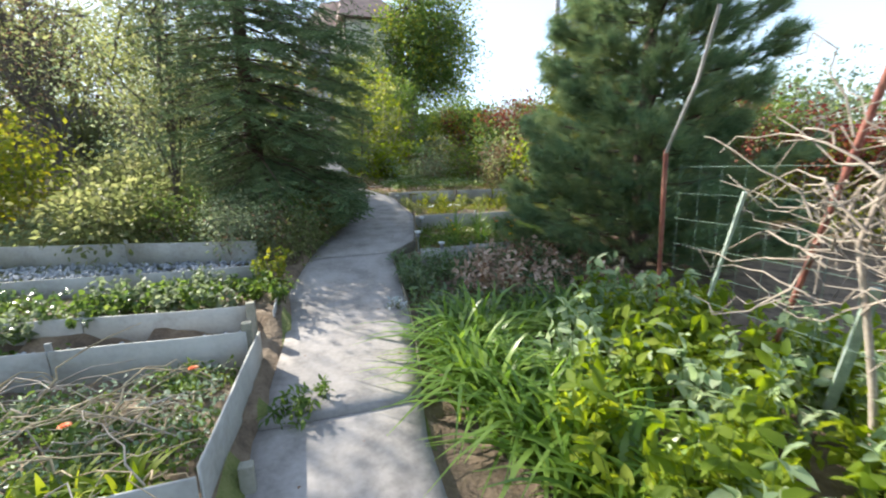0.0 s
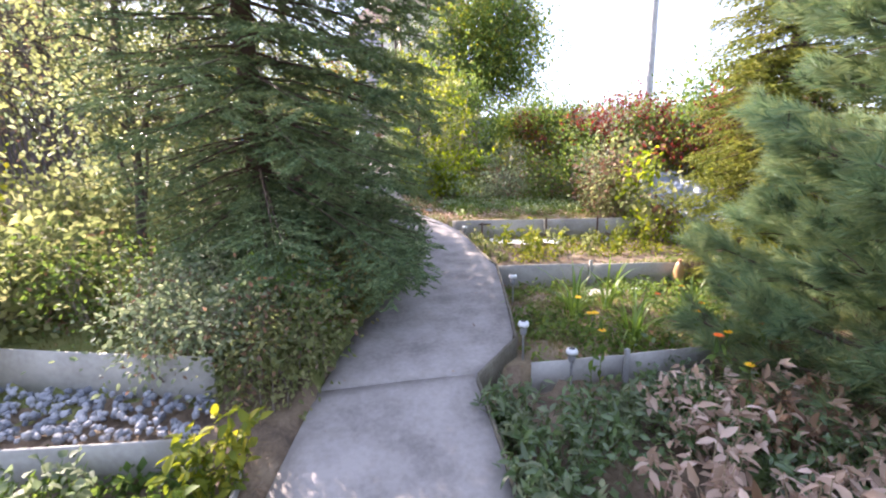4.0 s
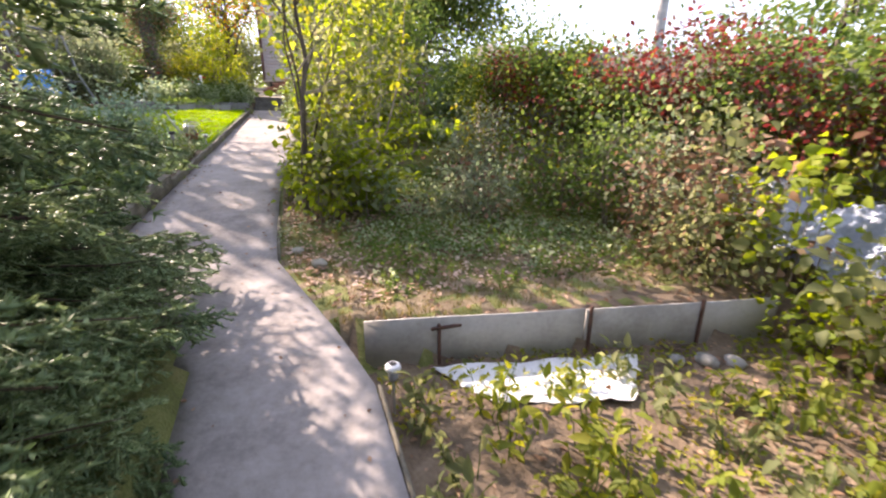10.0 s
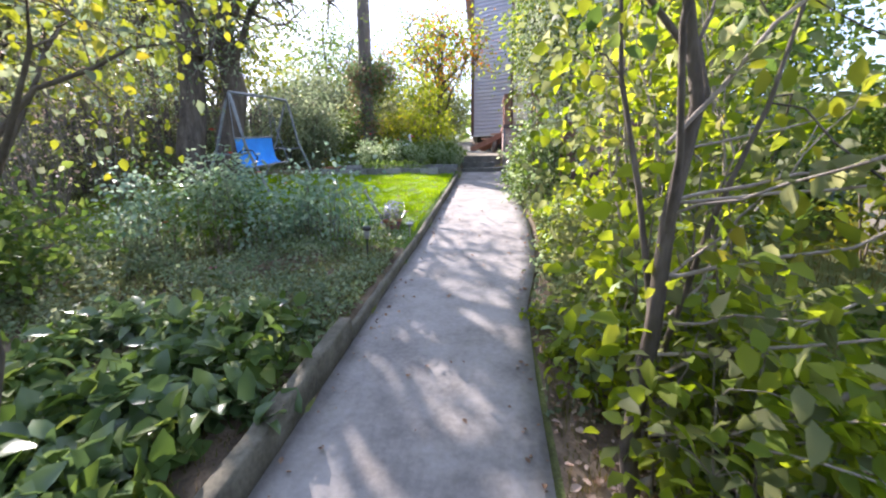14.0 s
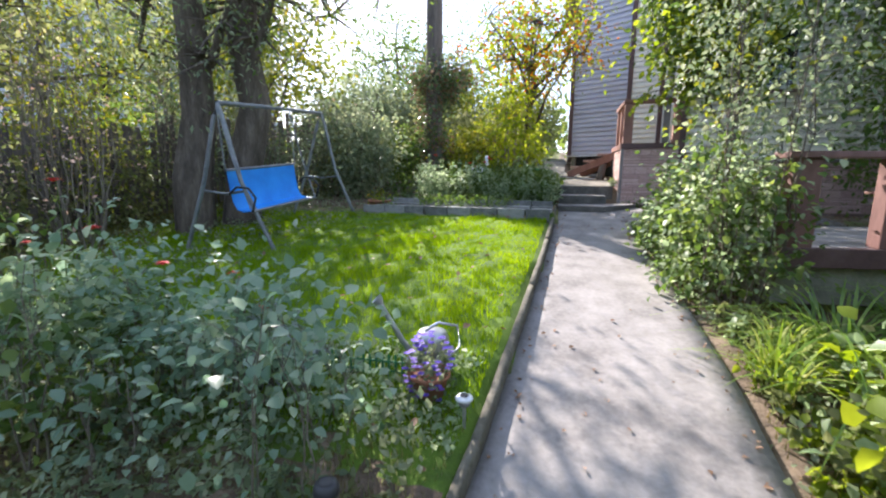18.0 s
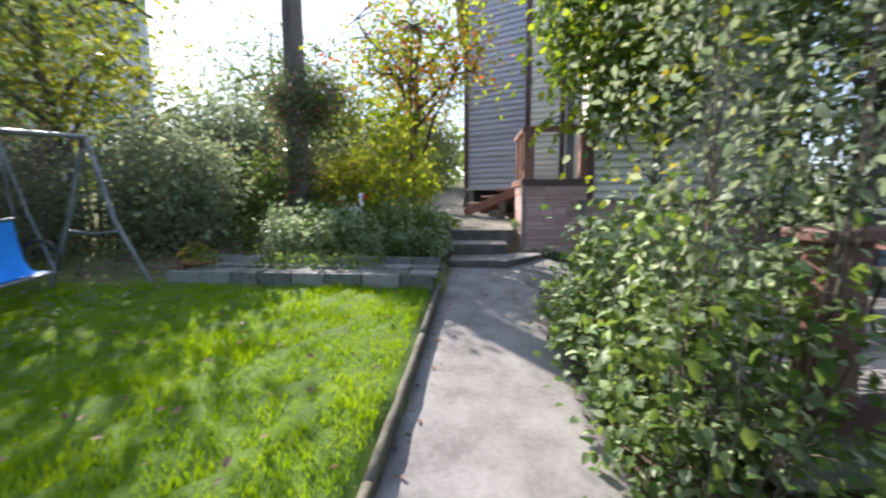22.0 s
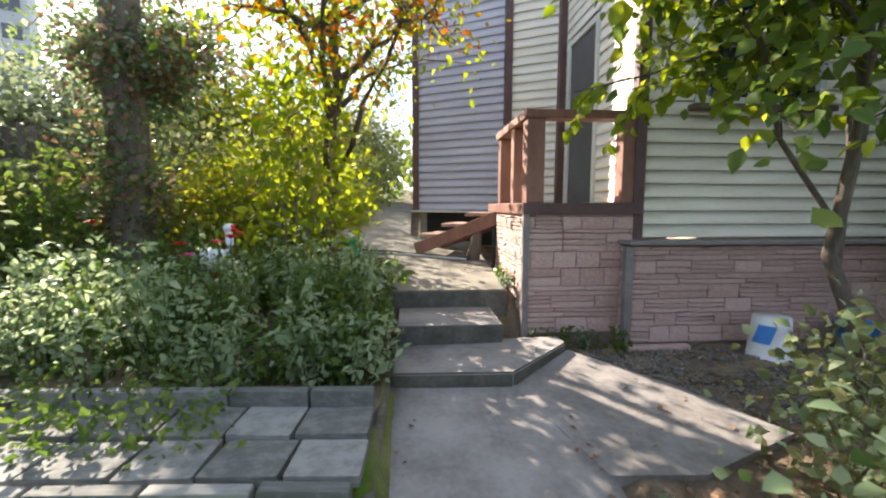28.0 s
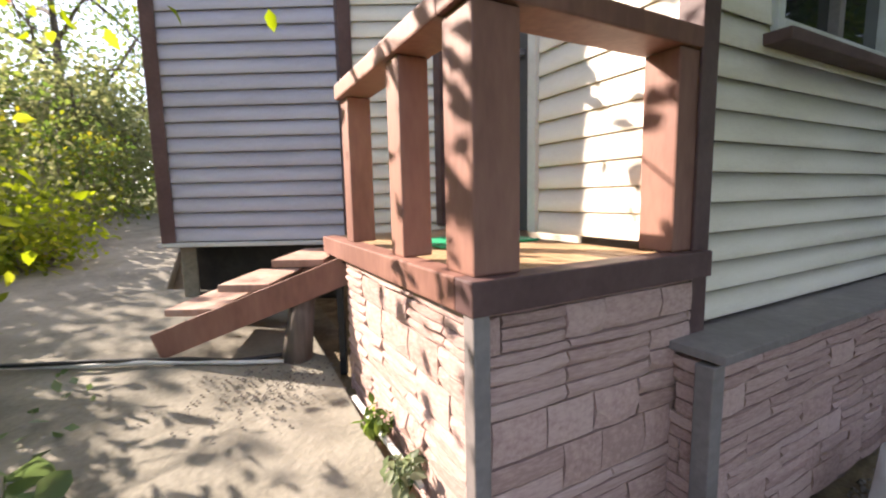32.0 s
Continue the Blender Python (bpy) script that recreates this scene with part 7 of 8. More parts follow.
# ---- crushed stone in the channels of the beds ----
def gravel():
    rng = np.random.RandomState(240)
    meshes = []
    for k in range(5):
        bm = bmesh.new()
        bmesh.ops.create_icosphere(bm, subdivisions=1, radius=0.5)
        for v in bm.verts:
            v.co *= rng.uniform(0.75, 1.2)
            v.co.z *= 0.7
        me = bpy.data.meshes.new("stone")
        bm.to_mesh(me)
        bm.free()
        me.materials.append(M_GRAVEL)
        meshes.append(me)
    root = thing("gravel_channel", (0, 0, 0), "grey crushed stone lying between the bed boards", "gravel")
    cnt = 0
    base = np.array([v.co[:] for v in meshes[0].vertices])
    faces = np.array([p.vertices[:] for p in meshes[0].polygons])
    rest = Pile()
    for y0, s, y1, s1, x1, z in ((5.05, 0.2, 5.47, 0.33, -4.6, 0.39), (3.27, 0.105, 3.74, 0.11, -4.0, 0.13)):
        for _ in range(900):
            x = rng.uniform(x1, -0.62)
            f = rng.rand()
            y = (y0 - s * (x + 0.5)) * (1 - f) + (y1 - s1 * (x + 0.5)) * f
            sz = rng.uniform(0.03, 0.062)
            if x > -2.2 and cnt < 300:
                ob = new("stone", meshes[rng.randint(5)])
                ob.parent = root
                ob.matrix_basis = pose(x, y, z + rng.rand() * 0.03, *rng.uniform(0, 360, 3)) @ Matrix.Diagonal((sz, sz, sz, 1))
                cnt += 1
            else:
                q = np.array(Euler(rng.uniform(0, 6.28, 3)).to_matrix())
                rest.add((base * sz) @ q.T + [x, y, z + rng.rand() * 0.03], faces)
    ob = rest.out("stone_bed", M_GRAVEL, root)
    ob["kind"] = "stuff"
    yard = Pile()
    for _ in range(5200):
        x, y = rng.uniform(1.65, 4.2), rng.uniform(20.35, 21.45)
        if y < 20.9 and x < 2.3 and x - 1.2 < 1.05 * (y - 20.0):
            continue
        sz = rng.uniform(0.012, 0.03)
        q = np.array(Euler(rng.uniform(0, 6.28, 3)).to_matrix())
        yard.add((base * sz) @ q.T + [x, y, gz(x, y) + 0.008], faces)
    for _ in range(420):
        x, y = rng.normal(1.1, 0.18), rng.normal(22.8, 0.13)
        sz = rng.uniform(0.005, 0.014)
        if x < 1.4:
            yard.add(base * sz + [x, y, 2.782 + 0.095 * (y - 21.86)], faces)
    tagged(yard.out("gravel", M_DIRTGRAVEL), "grey-brown gravel and grit before the plinth", "gravel", kind="stuff")


gravel()


# ---- first stretch: plants ----
rp = random.Random(301)
for i in range(20):
    x, y = 0.95 + rp.uniform(0.0, 0.7), 1.3 + 0.1 * i + rp.uniform(-0.1, 0.1)
    strap_clump("daylily", (x, y, gz(x, y)), rp.uniform(0.5, 0.68), 0.42, "bright green daylily clump spilling onto the walk", L_DAYLILY, 310 + i, 40, 0.05, lean=(0.35, 1.3))
for i in range(7):
    x, y = 1.2 + 0.3 * i, 3.3 + rp.uniform(-0.12, 0.12)
    strap_clump("daylily", (x, y, gz(x, y)), rp.uniform(0.45, 0.6), 0.4, "bright green daylily clump spilling onto the walk", L_DAYLILY, 330 + i, 50, 0.04, lean=(0.45, 1.5))
for i in range(46):
    x, y = rp.uniform(0.85, 3.4), rp.uniform(0.25, 2.9)
    if x < 1.5 and y > 1.9:
        x += 1.2
    herb("dahlia", (x, y, gz(x, y)), rp.uniform(0.62, 0.9) * (0.8 if x < 1.2 else 1.0), 0.34, "leafy dahlia with light green leaves", L_BRIGHT if i % 3 else L_MINT, 350 + i, 210, 0.105, 0.5, 12)
for i in range(15):
    x, y = rp.uniform(1.7, 3.3), rp.uniform(3.7, 5.2)
    herb("withered_peony", (x, y, gz(x, y)), rp.uniform(0.4, 0.6), 0.36, "withered pale brown peony stalks and leaves", L_DRYPALE if i % 3 else L_DRY, 370 + i, 170, 0.09, 0.38, 14, stem_mat=M_STRAW)
for i in range(22):
    x, y = rp.uniform(1.1, 2.9), rp.uniform(3.3, 5.3)
    herb("phlox", (x, y, gz(x, y)), rp.uniform(0.28, 0.42), 0.3, "dark green leafy phlox by the walk", L_DARK if i % 3 else L_GREY, 1380 + i, 240, 0.075, 0.35, 14)
herb("variegated_plant", (0.72, 3.95, path_z(3.95)), 0.14, 0.12, "small pale-edged plant growing at the edge of the walk", L_SILVER, 390, 60, 0.06, 0.3, 8)
herb("lovage", (-0.42, 4.78, gz(-0.42, 4.78)), 0.52, 0.2, "bright yellow-green lovage at the corner of the bed", L_YELLOW, 391, 240, 0.075, 0.5, 12)
herb("lovage", (-0.34, 4.25, gz(-0.34, 4.25)), 0.35, 0.18, "green herb hanging over the edge of the walk", L_GREEN, 392, 160, 0.06, 0.5, 10)
for i in range(12):
    x, y = -0.7 - 0.13 * i + rp.uniform(-0.1, 0.1), rp.uniform(3.95, 4.85)
    herb("geranium", (x, y, gz(x, y)), rp.uniform(0.25, 0.4), 0.24, "low grey-green geranium in the bed", L_GREY if i % 2 else L_GREEN, 400 + i, 150, 0.055, 0.85, 12)
for i in range(10):
    x, y = rp.uniform(-3.6, -1.4), rp.uniform(4.1, 5.3)
    herb("bed_plant", (x, y, gz(x, y)), rp.uniform(0.14, 0.28), 0.22, "low dark plant in the vegetable bed", L_DARK, 420 + i, 90, 0.055, 0.6, 9)
for i in range(9):
    x, y = rp.uniform(-2.6, -0.65), rp.uniform(1.95, 3.1)
    herb("marigold_plant", (x, y, gz(x, y)), rp.uniform(0.18, 0.32), 0.2, "small green marigold plant among dry stalks", L_GREEN if i % 2 else L_GREY, 440 + i, 120, 0.045, 0.5, 10)
for i, (x, y, r, h) in enumerate(((-1.1, 1.95, 0.22, 0.16), (-0.85, 1.92, 0.2, 0.16), (-1.35, 2.0, 0.18, 0.14))):
    strap_clump("dandelion", (x, y, 0.10), h * 1.6, r, "lush green dandelion rosette", L_BRIGHT, 455 + i, 34, 0.045)
for i in range(3):
    herb("edge_weed", (-0.22 + 0.07 * i, 2.5 + 0.1 * i, path_z(2.5)), 0.14, 0.16, "green weed in the joint of the walk", L_GREEN, 460 + i, 70, 0.055, 0.45, 8)


def dry_stalks():
    rng = np.random.RandomState(465)
    root = thing("dry_stalks", (-1.9, 2.5, 0.12), "tangle of dry broken stalks lying on the bed", "dead plants")
    for k in range(110):
        a = np.array([rng.uniform(-1.6, 1.25), rng.uniform(-0.75, 0.6), rng.uniform(0.0, 0.12)])
        d = unit(np.array([rng.randn(), rng.randn() * 0.5, 0.15 * rng.rand()]))
        L = rng.uniform(0.3, 1.0)
        b = a + d * L
        b[0], b[1] = np.clip(b[0], -2.2, 1.3), np.clip(b[1], -0.8, 0.62)
        st = Pile()
        p = curve_pts(a, b, rng.uniform(0.02, 0.14), 8, 0.02, rng)
        st.tube(p, np.linspace(rng.uniform(0.004, 0.009), 0.002, 8), 5)
        st.out("stalk", M_STRAW if k % 3 else M_DEADWOOD, root)


dry_stalks()


def flower(at, h, r, petals, centre, label, name="flower", n=12, seed=0, lean=(0, 0), leafy=True):
    """A daisy-like bloom on a stalk with a few leaves."""
    rng = np.random.RandomState(seed)
    root = thing(name, at, label, "flower")
    top = np.array([lean[0], lean[1], h])
    st = Pile()
    st.tube(curve_pts((0, 0, 0), top, 0.0, 6, 0.008, rng), np.linspace(0.004, 0.0025, 6), 4)
    st.out("stalk", L_GREEN, root)
    for ring in range(2):
        a = np.linspace(0, 6.283, n, endpoint=False) + ring * 0.26
        d = np.column_stack([np.cos(a), np.sin(a), np.full(n, 0.12 + 0.35 * ring)])
        ringed = part_np("petal_ring", *leaves_np(np.repeat(top[None], n, 0), d, np.repeat([[0, 0, 1.0]], n, 0) + d * 0.01, r * (1 - 0.25 * ring), r * 0.42, 0.1, 0.08), petals, root)
    bm = bmesh.new()
    bmesh.ops.create_uvsphere(bm, u_segments=10, v_segments=6, radius=r * 0.28, matrix=Matrix.Translation(top) @ Matrix.Diagonal((1, 1, 0.55, 1)))
    part("disc", bm, centre, ringed)
    if leafy:
        m = 12
        u = rng.rand(m)
        part_np("foliage", *leaves_np(top * u[:, None], rand_dirs(rng, m, 0.1), rand_dirs(rng, m, 1.2), 0.09 * rng.uniform(0.6, 1.2, m), 0.03, 0.15, 0.25), L_GREEN, root)
    return root


for i, (x, y) in enumerate(((2.25, 4.83), (1.75, 5.29), (2.05, 6.03), (1.89, 5.41), (2.77, 5.54), (2.74, 5.95), (1.99, 5.75), (2.95, 5.7), (3.1, 6.1), (2.4, 4.75), (3.0, 5.2), (2.6, 5.1))):
    g = gz(x, y)
    flower((x, y, g), (0.78 if i < 2 else 0.62) - g + 0.02 * (i % 3), 0.032, M_YELLOW if i % 5 else M_ORANGE, M_ORANGE, "yellow-orange calendula on a leafy stalk", "calendula", 13, 470 + i)
for i, (x, y) in enumerate(((-0.75, 2.75), (-1.2, 2.3), (-2.0, 2.55), (-1.75, 1.95), (-2.3, 2.1))):
    flower((x, y, 0.12), 0.22, 0.032, M_ORANGE, M_RED, "orange marigold bloom in the near bed", "marigold", 12, 490 + i)


# ---- trellis with a bare vine ----
def trellis():
    t = thing("trellis", (2.45, 1.7, -0.05), "green wire mesh trellis on rusty pipes with a bare grey vine", "trellis")
    for z in np.linspace(0.62, 1.5, 6):
        tube_part("wire", [(0, 0.62, z), (0, -0.2, z + 0.01), (0, -1.4, z)], 0.0016, M_GREENWIRE, t, sides=5)
    for y in np.linspace(0.6, -1.4, 14):
        tube_part("wire", [(0, y, 0.55), (0.004, y, 1.0), (0, y, 1.52)], 0.0016, M_GREENWIRE, t, sides=5)
    tube_part("pipe", [(0.25, 0.95, 0.2), (-0.08, 0.66, 1.62)], 0.016, M_PIPE_RED, t, "rusty red pipe")
    tube_part("pipe", [(-0.08, 0.66, 1.60), (-0.12, 0.42, 2.02), (-0.16, 0.28, 2.4)], 0.011, M_STEEL, t, "thin grey pipe")
    tube_part("pipe", [(0.55, 0.25, 0.1), (0.05, -0.42, 1.95), (0.0, -0.5, 2.3)], 0.018, M_PIPE_RED, t, "rusty red pipe")
    bm = bmesh.new()
    beam(bm, (0.35, -0.25, 0.1), (0.02, -0.52, 0.95), 0.05, 0.03)
    part("lath", bm, M_GREENPAINT, t, "pale green painted lath")
    bm = bmesh.new()
    beam(bm, (0.06, 0.34, 0.65), (-0.02, 0.12, 1.36), 0.022, 0.016)
    part("lath", bm, M_GREENPAINT, t, "pale green painted lath")
    v = thing("bare_vine", (2.45, 1.2, 0.0), "leafless grey grapevine tangled over the trellis", "vine")
    rng = np.random.RandomState(500)
    trunk = Pile()
    trunk.tube(np.array([(0.1, -0.1, 0.0), (0.06, -0.06, 0.4), (0.0, -0.02, 0.75), (-0.02, 0.05, 1.1), (0.02, 0.0, 1.45)]), [0.02, 0.018, 0.016, 0.013, 0.009], 8)
    trunk.out("trunk", M_DEADWOOD, v)
    for k in range(150):
        a = np.array([rng.uniform(-0.1, 0.08), rng.uniform(-0.95, 0.25), rng.uniform(0.75, 1.6)])
        b = a + np.array([rng.uniform(-0.2, 0.2), rng.uniform(-0.75, 0.85), rng.uniform(-0.4, 0.4)])
        b[1] = np.clip(b[1], -1.0, 1.0)
        tube_part("shoot", curve_pts(a, b, rng.uniform(-0.22, 0.25), 8, 0.025, rng), np.linspace(rng.uniform(0.004, 0.009), 0.0025, 8), M_DEADWOOD, v, sides=5)


trellis()


# ---- solar lamps ----
def solar_lamp(at, h, label, white=True):
    s = thing("solar_lamp", at, label, "lamp", "solar lamps beside the walk")

    def ring(name, prof, material, lab=""):
        n = 18
        a = np.linspace(0, 2 * np.pi, n, endpoint=False)
        v = np.concatenate([np.column_stack([np.cos(a) * r, np.sin(a) * r, np.full(n, z)]) for r, z in prof])
        f = []
        for k in range(len(prof) - 1):
            i = np.arange(n)
            f.append(np.stack([k * n + i, k * n + (i + 1) % n, (k + 1) * n + (i + 1) % n, (k + 1) * n + i], -1))
        return part_np(name, v, np.concatenate(f), material, s, lab, True)

    tube_part("spike", [(0, 0, -0.05), (0, 0, h * 0.7)], 0.009, M_STEEL if white else M_DARK, s)
    ring("globe", [(0.001, h * 0.66), (0.02, h * 0.67), (0.027, h * 0.74), (0.029, h * 0.88), (0.024, h * 0.89)], M_GREY, "clear grey globe")
    cap = ring("cap", [(0.024, h * 0.885), (0.042, h * 0.90), (0.044, h * 0.95), (0.038, h), (0.022, h + 0.003), (0.001, h + 0.002)], M_WHITE if white else M_DARK, "flat round cap")
    panel = ring("panel", [(0.022, h + 0.0065), (0.001, h + 0.0065)], M_DARK, "dark solar cell")
    panel.parent = cap


solar_lamp((1.47, 5.80, 0.27), 0.31, "white solar stake lamp at the corner of the walk")
solar_lamp((1.87, 7.08, 0.27), 0.34, "white solar stake lamp before the board")
solar_lamp((1.74, 5.54, 0.15), 0.29, "clear plastic jar lamp on the low board")
solar_lamp((1.93, 9.38, 0.52), 0.32, "white solar stake lamp beside the soil bed")
solar_lamp((0.10, 15.38, gz(0.0, 15.38)), 0.16, "white round solar lamp at the kerb")
solar_lamp((-0.19, 14.6, gz(-0.19, 14.6)), 0.36, "dark garden lantern on a stake", False)


# ---- soil bed: peppers, white sheet, slab, bottle ----
for i in range(22):
    x, y = 2.1 + (i % 6) * 0.42 + rp.uniform(-0.12, 0.12), 8.15 + (i // 6) * 0.33 + rp.uniform(-0.1, 0.1)
    herb("pepper_plant", (x, y, 0.51), rp.uniform(0.28, 0.5), 0.2, "yellow-green pepper plant in dry soil", L_YELLOW if i % 3 else L_OLIVE, 520 + i, 40, 0.09, 0.45, 8)


def sheet(name, at, pts, label, material, seed, h=0.03, thick=0.006, res=18, category="sheet"):
    """A crumpled flat sheet over a four-cornered outline."""
    rng = np.random.RandomState(seed)
    (a, b, c, d) = [np.array(p, float) for p in pts]
    u, w = np.meshgrid(np.linspace(0, 1, res), np.linspace(0, 1, res))
    u, w = u[..., None], w[..., None]
    p = a * (1 - u) * (1 - w) + b * u * (1 - w) + c * u * w + d * (1 - u) * w
    z = np.array([[noise.noise((q[0] * 3, q[1] * 3, seed)) * h + 0.5 * h * abs(noise.noise((q[0] * 9, q[1] * 9, seed))) + h * 0.6 for q in r] for r in p])
    p = p + rng.randn(*p.shape) * 0.008
    top = np.concatenate([p, z[..., None]], -1)
    v = np.concatenate([top.reshape(-1, 3), (top - [0, 0, thick]).reshape(-1, 3)])
    i = np.arange(res - 1)[:, None] * res + np.arange(res - 1)[None, :]
    f = np.stack([i, i + 1, i + res + 1, i + res], -1).reshape(-1, 4)
    ob = part_np(name, v, np.concatenate([f, f[:, ::-1] + res * res]), material)
    ob.matrix_basis = pose(*at)
    return tagged(ob, label, category)


sheet("roofing_sheet", (3.0, 9.35, 0.53), ((-0.75, 0.38), (0.72, 0.08), (0.32, -0.34), (-0.48, -0.1)), "white sheet lying on the soil under the board", M_SHEET, 3)
sheet("concrete_slab", (3.0, 7.2, 0.275), ((-0.55, 0.17), (0.42, 0.1), (0.52, -0.03), (-0.38, -0.1)), "pale flat slab lying before the board", M_SHEET, 4, 0.02, 0.03)
for i, (x, y, r) in enumerate(((4.13, 9.22, 0.08), (3.95, 9.3, 0.06), (4.3, 9.15, 0.07), (1.62, 11.0, 0.07), (1.45, 11.35, 0.06))):
    bm = bmesh.new()
    bmesh.ops.create_icosphere(bm, subdivisions=2, radius=r)
    for v in bm.verts:
        v.co *= 1 + 0.25 * noise.noise(v.co * 14 + Vector((i, 0, 0)))
        v.co.z *= 0.6
    ob = part("stone", bm, M_TILE if i < 3 else M_CONC_OLD, smooth=True)
    ob.matrix_basis = pose(x, y, gz(x, y) + r * 0.3)
    tagged(ob, "rounded grey stone lying on the soil", "stone")


def bottle():
    b = thing("plastic_bottle", (4.04, 7.22, 0.27), "amber plastic bottle standing at the end of the board", "bottle")
    n = 16
    a = np.linspace(0, 2 * np.pi, n, endpoint=False)
    prof = [(0.001, 0), (0.055, 0.0), (0.06, 0.03), (0.058, 0.12), (0.062, 0.2), (0.05, 0.27), (0.028, 0.31), (0.02, 0.32)]
    v = np.concatenate([np.column_stack([np.cos(a) * r, np.sin(a) * r, np.full(n, z)]) for r, z in prof])
    f = []
    for k in range(len(prof) - 1):
        i = np.arange(n)
        f.append(np.stack([k * n + i, k * n + (i + 1) % n, (k + 1) * n + (i + 1) % n, (k + 1) * n + i], -1))
    part_np("body", v, np.concatenate(f), M_AMBER, b, smooth=True)
    bm = bmesh.new()
    bmesh.ops.create_cone(bm, cap_ends=True, segments=14, radius1=0.023, radius2=0.021, depth=0.03, matrix=Matrix.Translation((0, 0, 0.332)))
    part("cap", bm, M_TERRA, b, "faded orange cap")


bottle()
for i, (x, y, h) in enumerate(((2.3, 6.55, 0.75), (2.75, 6.7, 0.7), (3.3, 6.2, 0.6), (2.5, 5.9, 0.6))):
    strap_clump("sedge", (x, y, 0.27), h, 0.2, "tuft of broad green grass in the marigold bed", L_DAYLILY, 550 + i, 26, 0.022, lean=(0.2, 1.4))
for i, (x, y, r, tilt) in enumerate(((5.85, 8.05, 0.5, 30), (5.75, 8.85, 0.55, 34), (5.9, 9.65, 0.5, 28), (6.05, 10.4, 0.5, 36), (6.3, 11.2, 0.5, 30), (6.75, 8.3, 0.4, 40), (6.9, 9.6, 0.4, 44), (5.6, 16.6, 0.35, 32), (6.3, 16.1, 0.35, 36))):
    ob = sheet("plastic_film", (x, y, gz(x, y) + 0.25), ((-r, -r * 0.7), (r, -r), (r * 0.8, r), (-r * 1.1, r * 0.6)), "crumpled pale blue plastic film spread by the fence", M_TARP, 560 + i, 0.3, 0.004, 34, "plastic film")
    ob.matrix_basis = pose(x, y, gz(x, y) + r * 0.5, 14, -tilt, 20 * (i % 4) - 20)
for i, (x, y, h) in enumerate(((4.95, 8.7, 0.9), (5.15, 9.5, 1.1), (5.3, 10.4, 1.3), (6.6, 9.1, 1.5), (5.9, 11.6, 1.3))):
    shrub("raspberry_canes", (x, y, gz(x, y)), h, 0.4, 0.4, "loose raspberry canes with pale broad leaves", L_BRIGHT if i % 2 else L_OLIVE, 1560 + i, 9, 26, 9, 0.1, 0.8, spread=0.12, base=0.2, wood_r=0.007, sec=L_DRY, sec_share=0.15)
bm = bmesh.new()
beam(bm, (6.35, 7.95, 0.55), (6.62, 8.0, 2.35), 0.035, 0.03)
tagged(part("stake", bm, M_CREAMPL), "pale bare stake leaning beside the creeper", "stake")
for i, (x, y, h, r, m) in enumerate(((-0.95, 6.15, 0.6, 0.4, L_GREY), (-1.6, 6.4, 0.7, 0.5, L_GREEN), (-2.2, 6.9, 0.7, 0.5, L_OLIVE), (-0.5, 5.75, 0.5, 0.36, L_GREY), (-0.2, 5.95, 0.5, 0.3, L_GREEN), (0.0, 6.25, 0.45, 0.28, L_WEED), (-0.12, 5.65, 0.4, 0.22, L_OLIVE), (0.16, 6.7, 0.45, 0.25, L_OLIVE), (-0.3, 5.45, 0.4, 0.22, L_OLIVE), (-0.9, 5.7, 0.5, 0.36, L_GREY))):
    shrub("wild_shrub", (x, y, gz(x, y)), h, r, r, "dry-looking twiggy shrub behind the bed board", m, 580 + i, 10, 60, 26, 0.04, 0.5, spread=0.09, base=0.02, wood_r=0.006, sec=L_DRY, sec_share=0.07)

# ---- third stretch: shaded bed and roses ----
for i in range(34):
    y = 10.9 + rp.uniform(0, 2.0)
    x = path_l(y) - 0.2 - rp.uniform(0, 0.8)
    herb("bergenia", (x, y, gz(x, y)), rp.uniform(0.22, 0.34), 0.24, "broad dark glossy leaves in the shaded bed", L_DARK if i % 3 else L_GREEN, 1600 + i, 44, 0.17, 0.66, 12)
for i, (x, y) in enumerate(((-0.55, 12.4), (-0.53, 12.15), (-0.6, 12.6), (-0.5, 11.9), (-0.75, 12.25))):
    herb("bergenia", (x, y, gz(x, y)), 0.28, 0.24, "broad dark glossy leaves in the shaded bed", L_GREEN if i % 2 else L_DARK, 1660 + i, 48, 0.16, 0.66, 12)
for i in range(46):
    y = 10.7 + rp.uniform(0, 2.6)
    x = path_l(y) - 0.3 - rp.uniform(0, 1.5)
    herb("bergenia", (x, y, gz(x, y)), rp.uniform(0.26, 0.4), 0.26, "broad dark glossy leaves in the shaded bed", L_DARK if i % 3 else L_GREEN, 600 + i, 70, 0.13, 0.62, 12)
for i in range(25):
    x, y = -0.4 - rp.uniform(0, 2.5), 14.6 + rp.uniform(0, 0.7)
    shrub("rose", (x, y, gz(x, y)), rp.uniform(0.5, 1.05), 0.26, 0.26, "thorny rose bush with pale grey-green leaves", (L_ROSE, L_ROSE, L_GREEN, L_ROSE, L_MINT)[i % 5], 620 + i, 4, 18, 10, 0.058, 0.72, spread=0.11, base=0.32, wood_r=0.006, up=1.5)
for i, (x, y, h) in enumerate(((-1.5, 15.7, 0.55), (-1.95, 15.05, 1.25), (-1.8, 15.1, 1.0), (-3.2, 15.6, 0.7), (-2.5, 14.9, 0.3), (-1.5, 14.15, 0.12), (-1.6, 15.3, 0.75), (-0.9, 15.2, 0.6))):
    flower((x, y, gz(x, y)), h, 0.045, M_RED if i != 5 else M_PINK, M_RED, "red rose bloom on a tall stem", "rose_bloom", 9, 640 + i)
lf = thing("garden_edging", (0, 0, 0), "low green plastic picket edging among the roses", "fence")
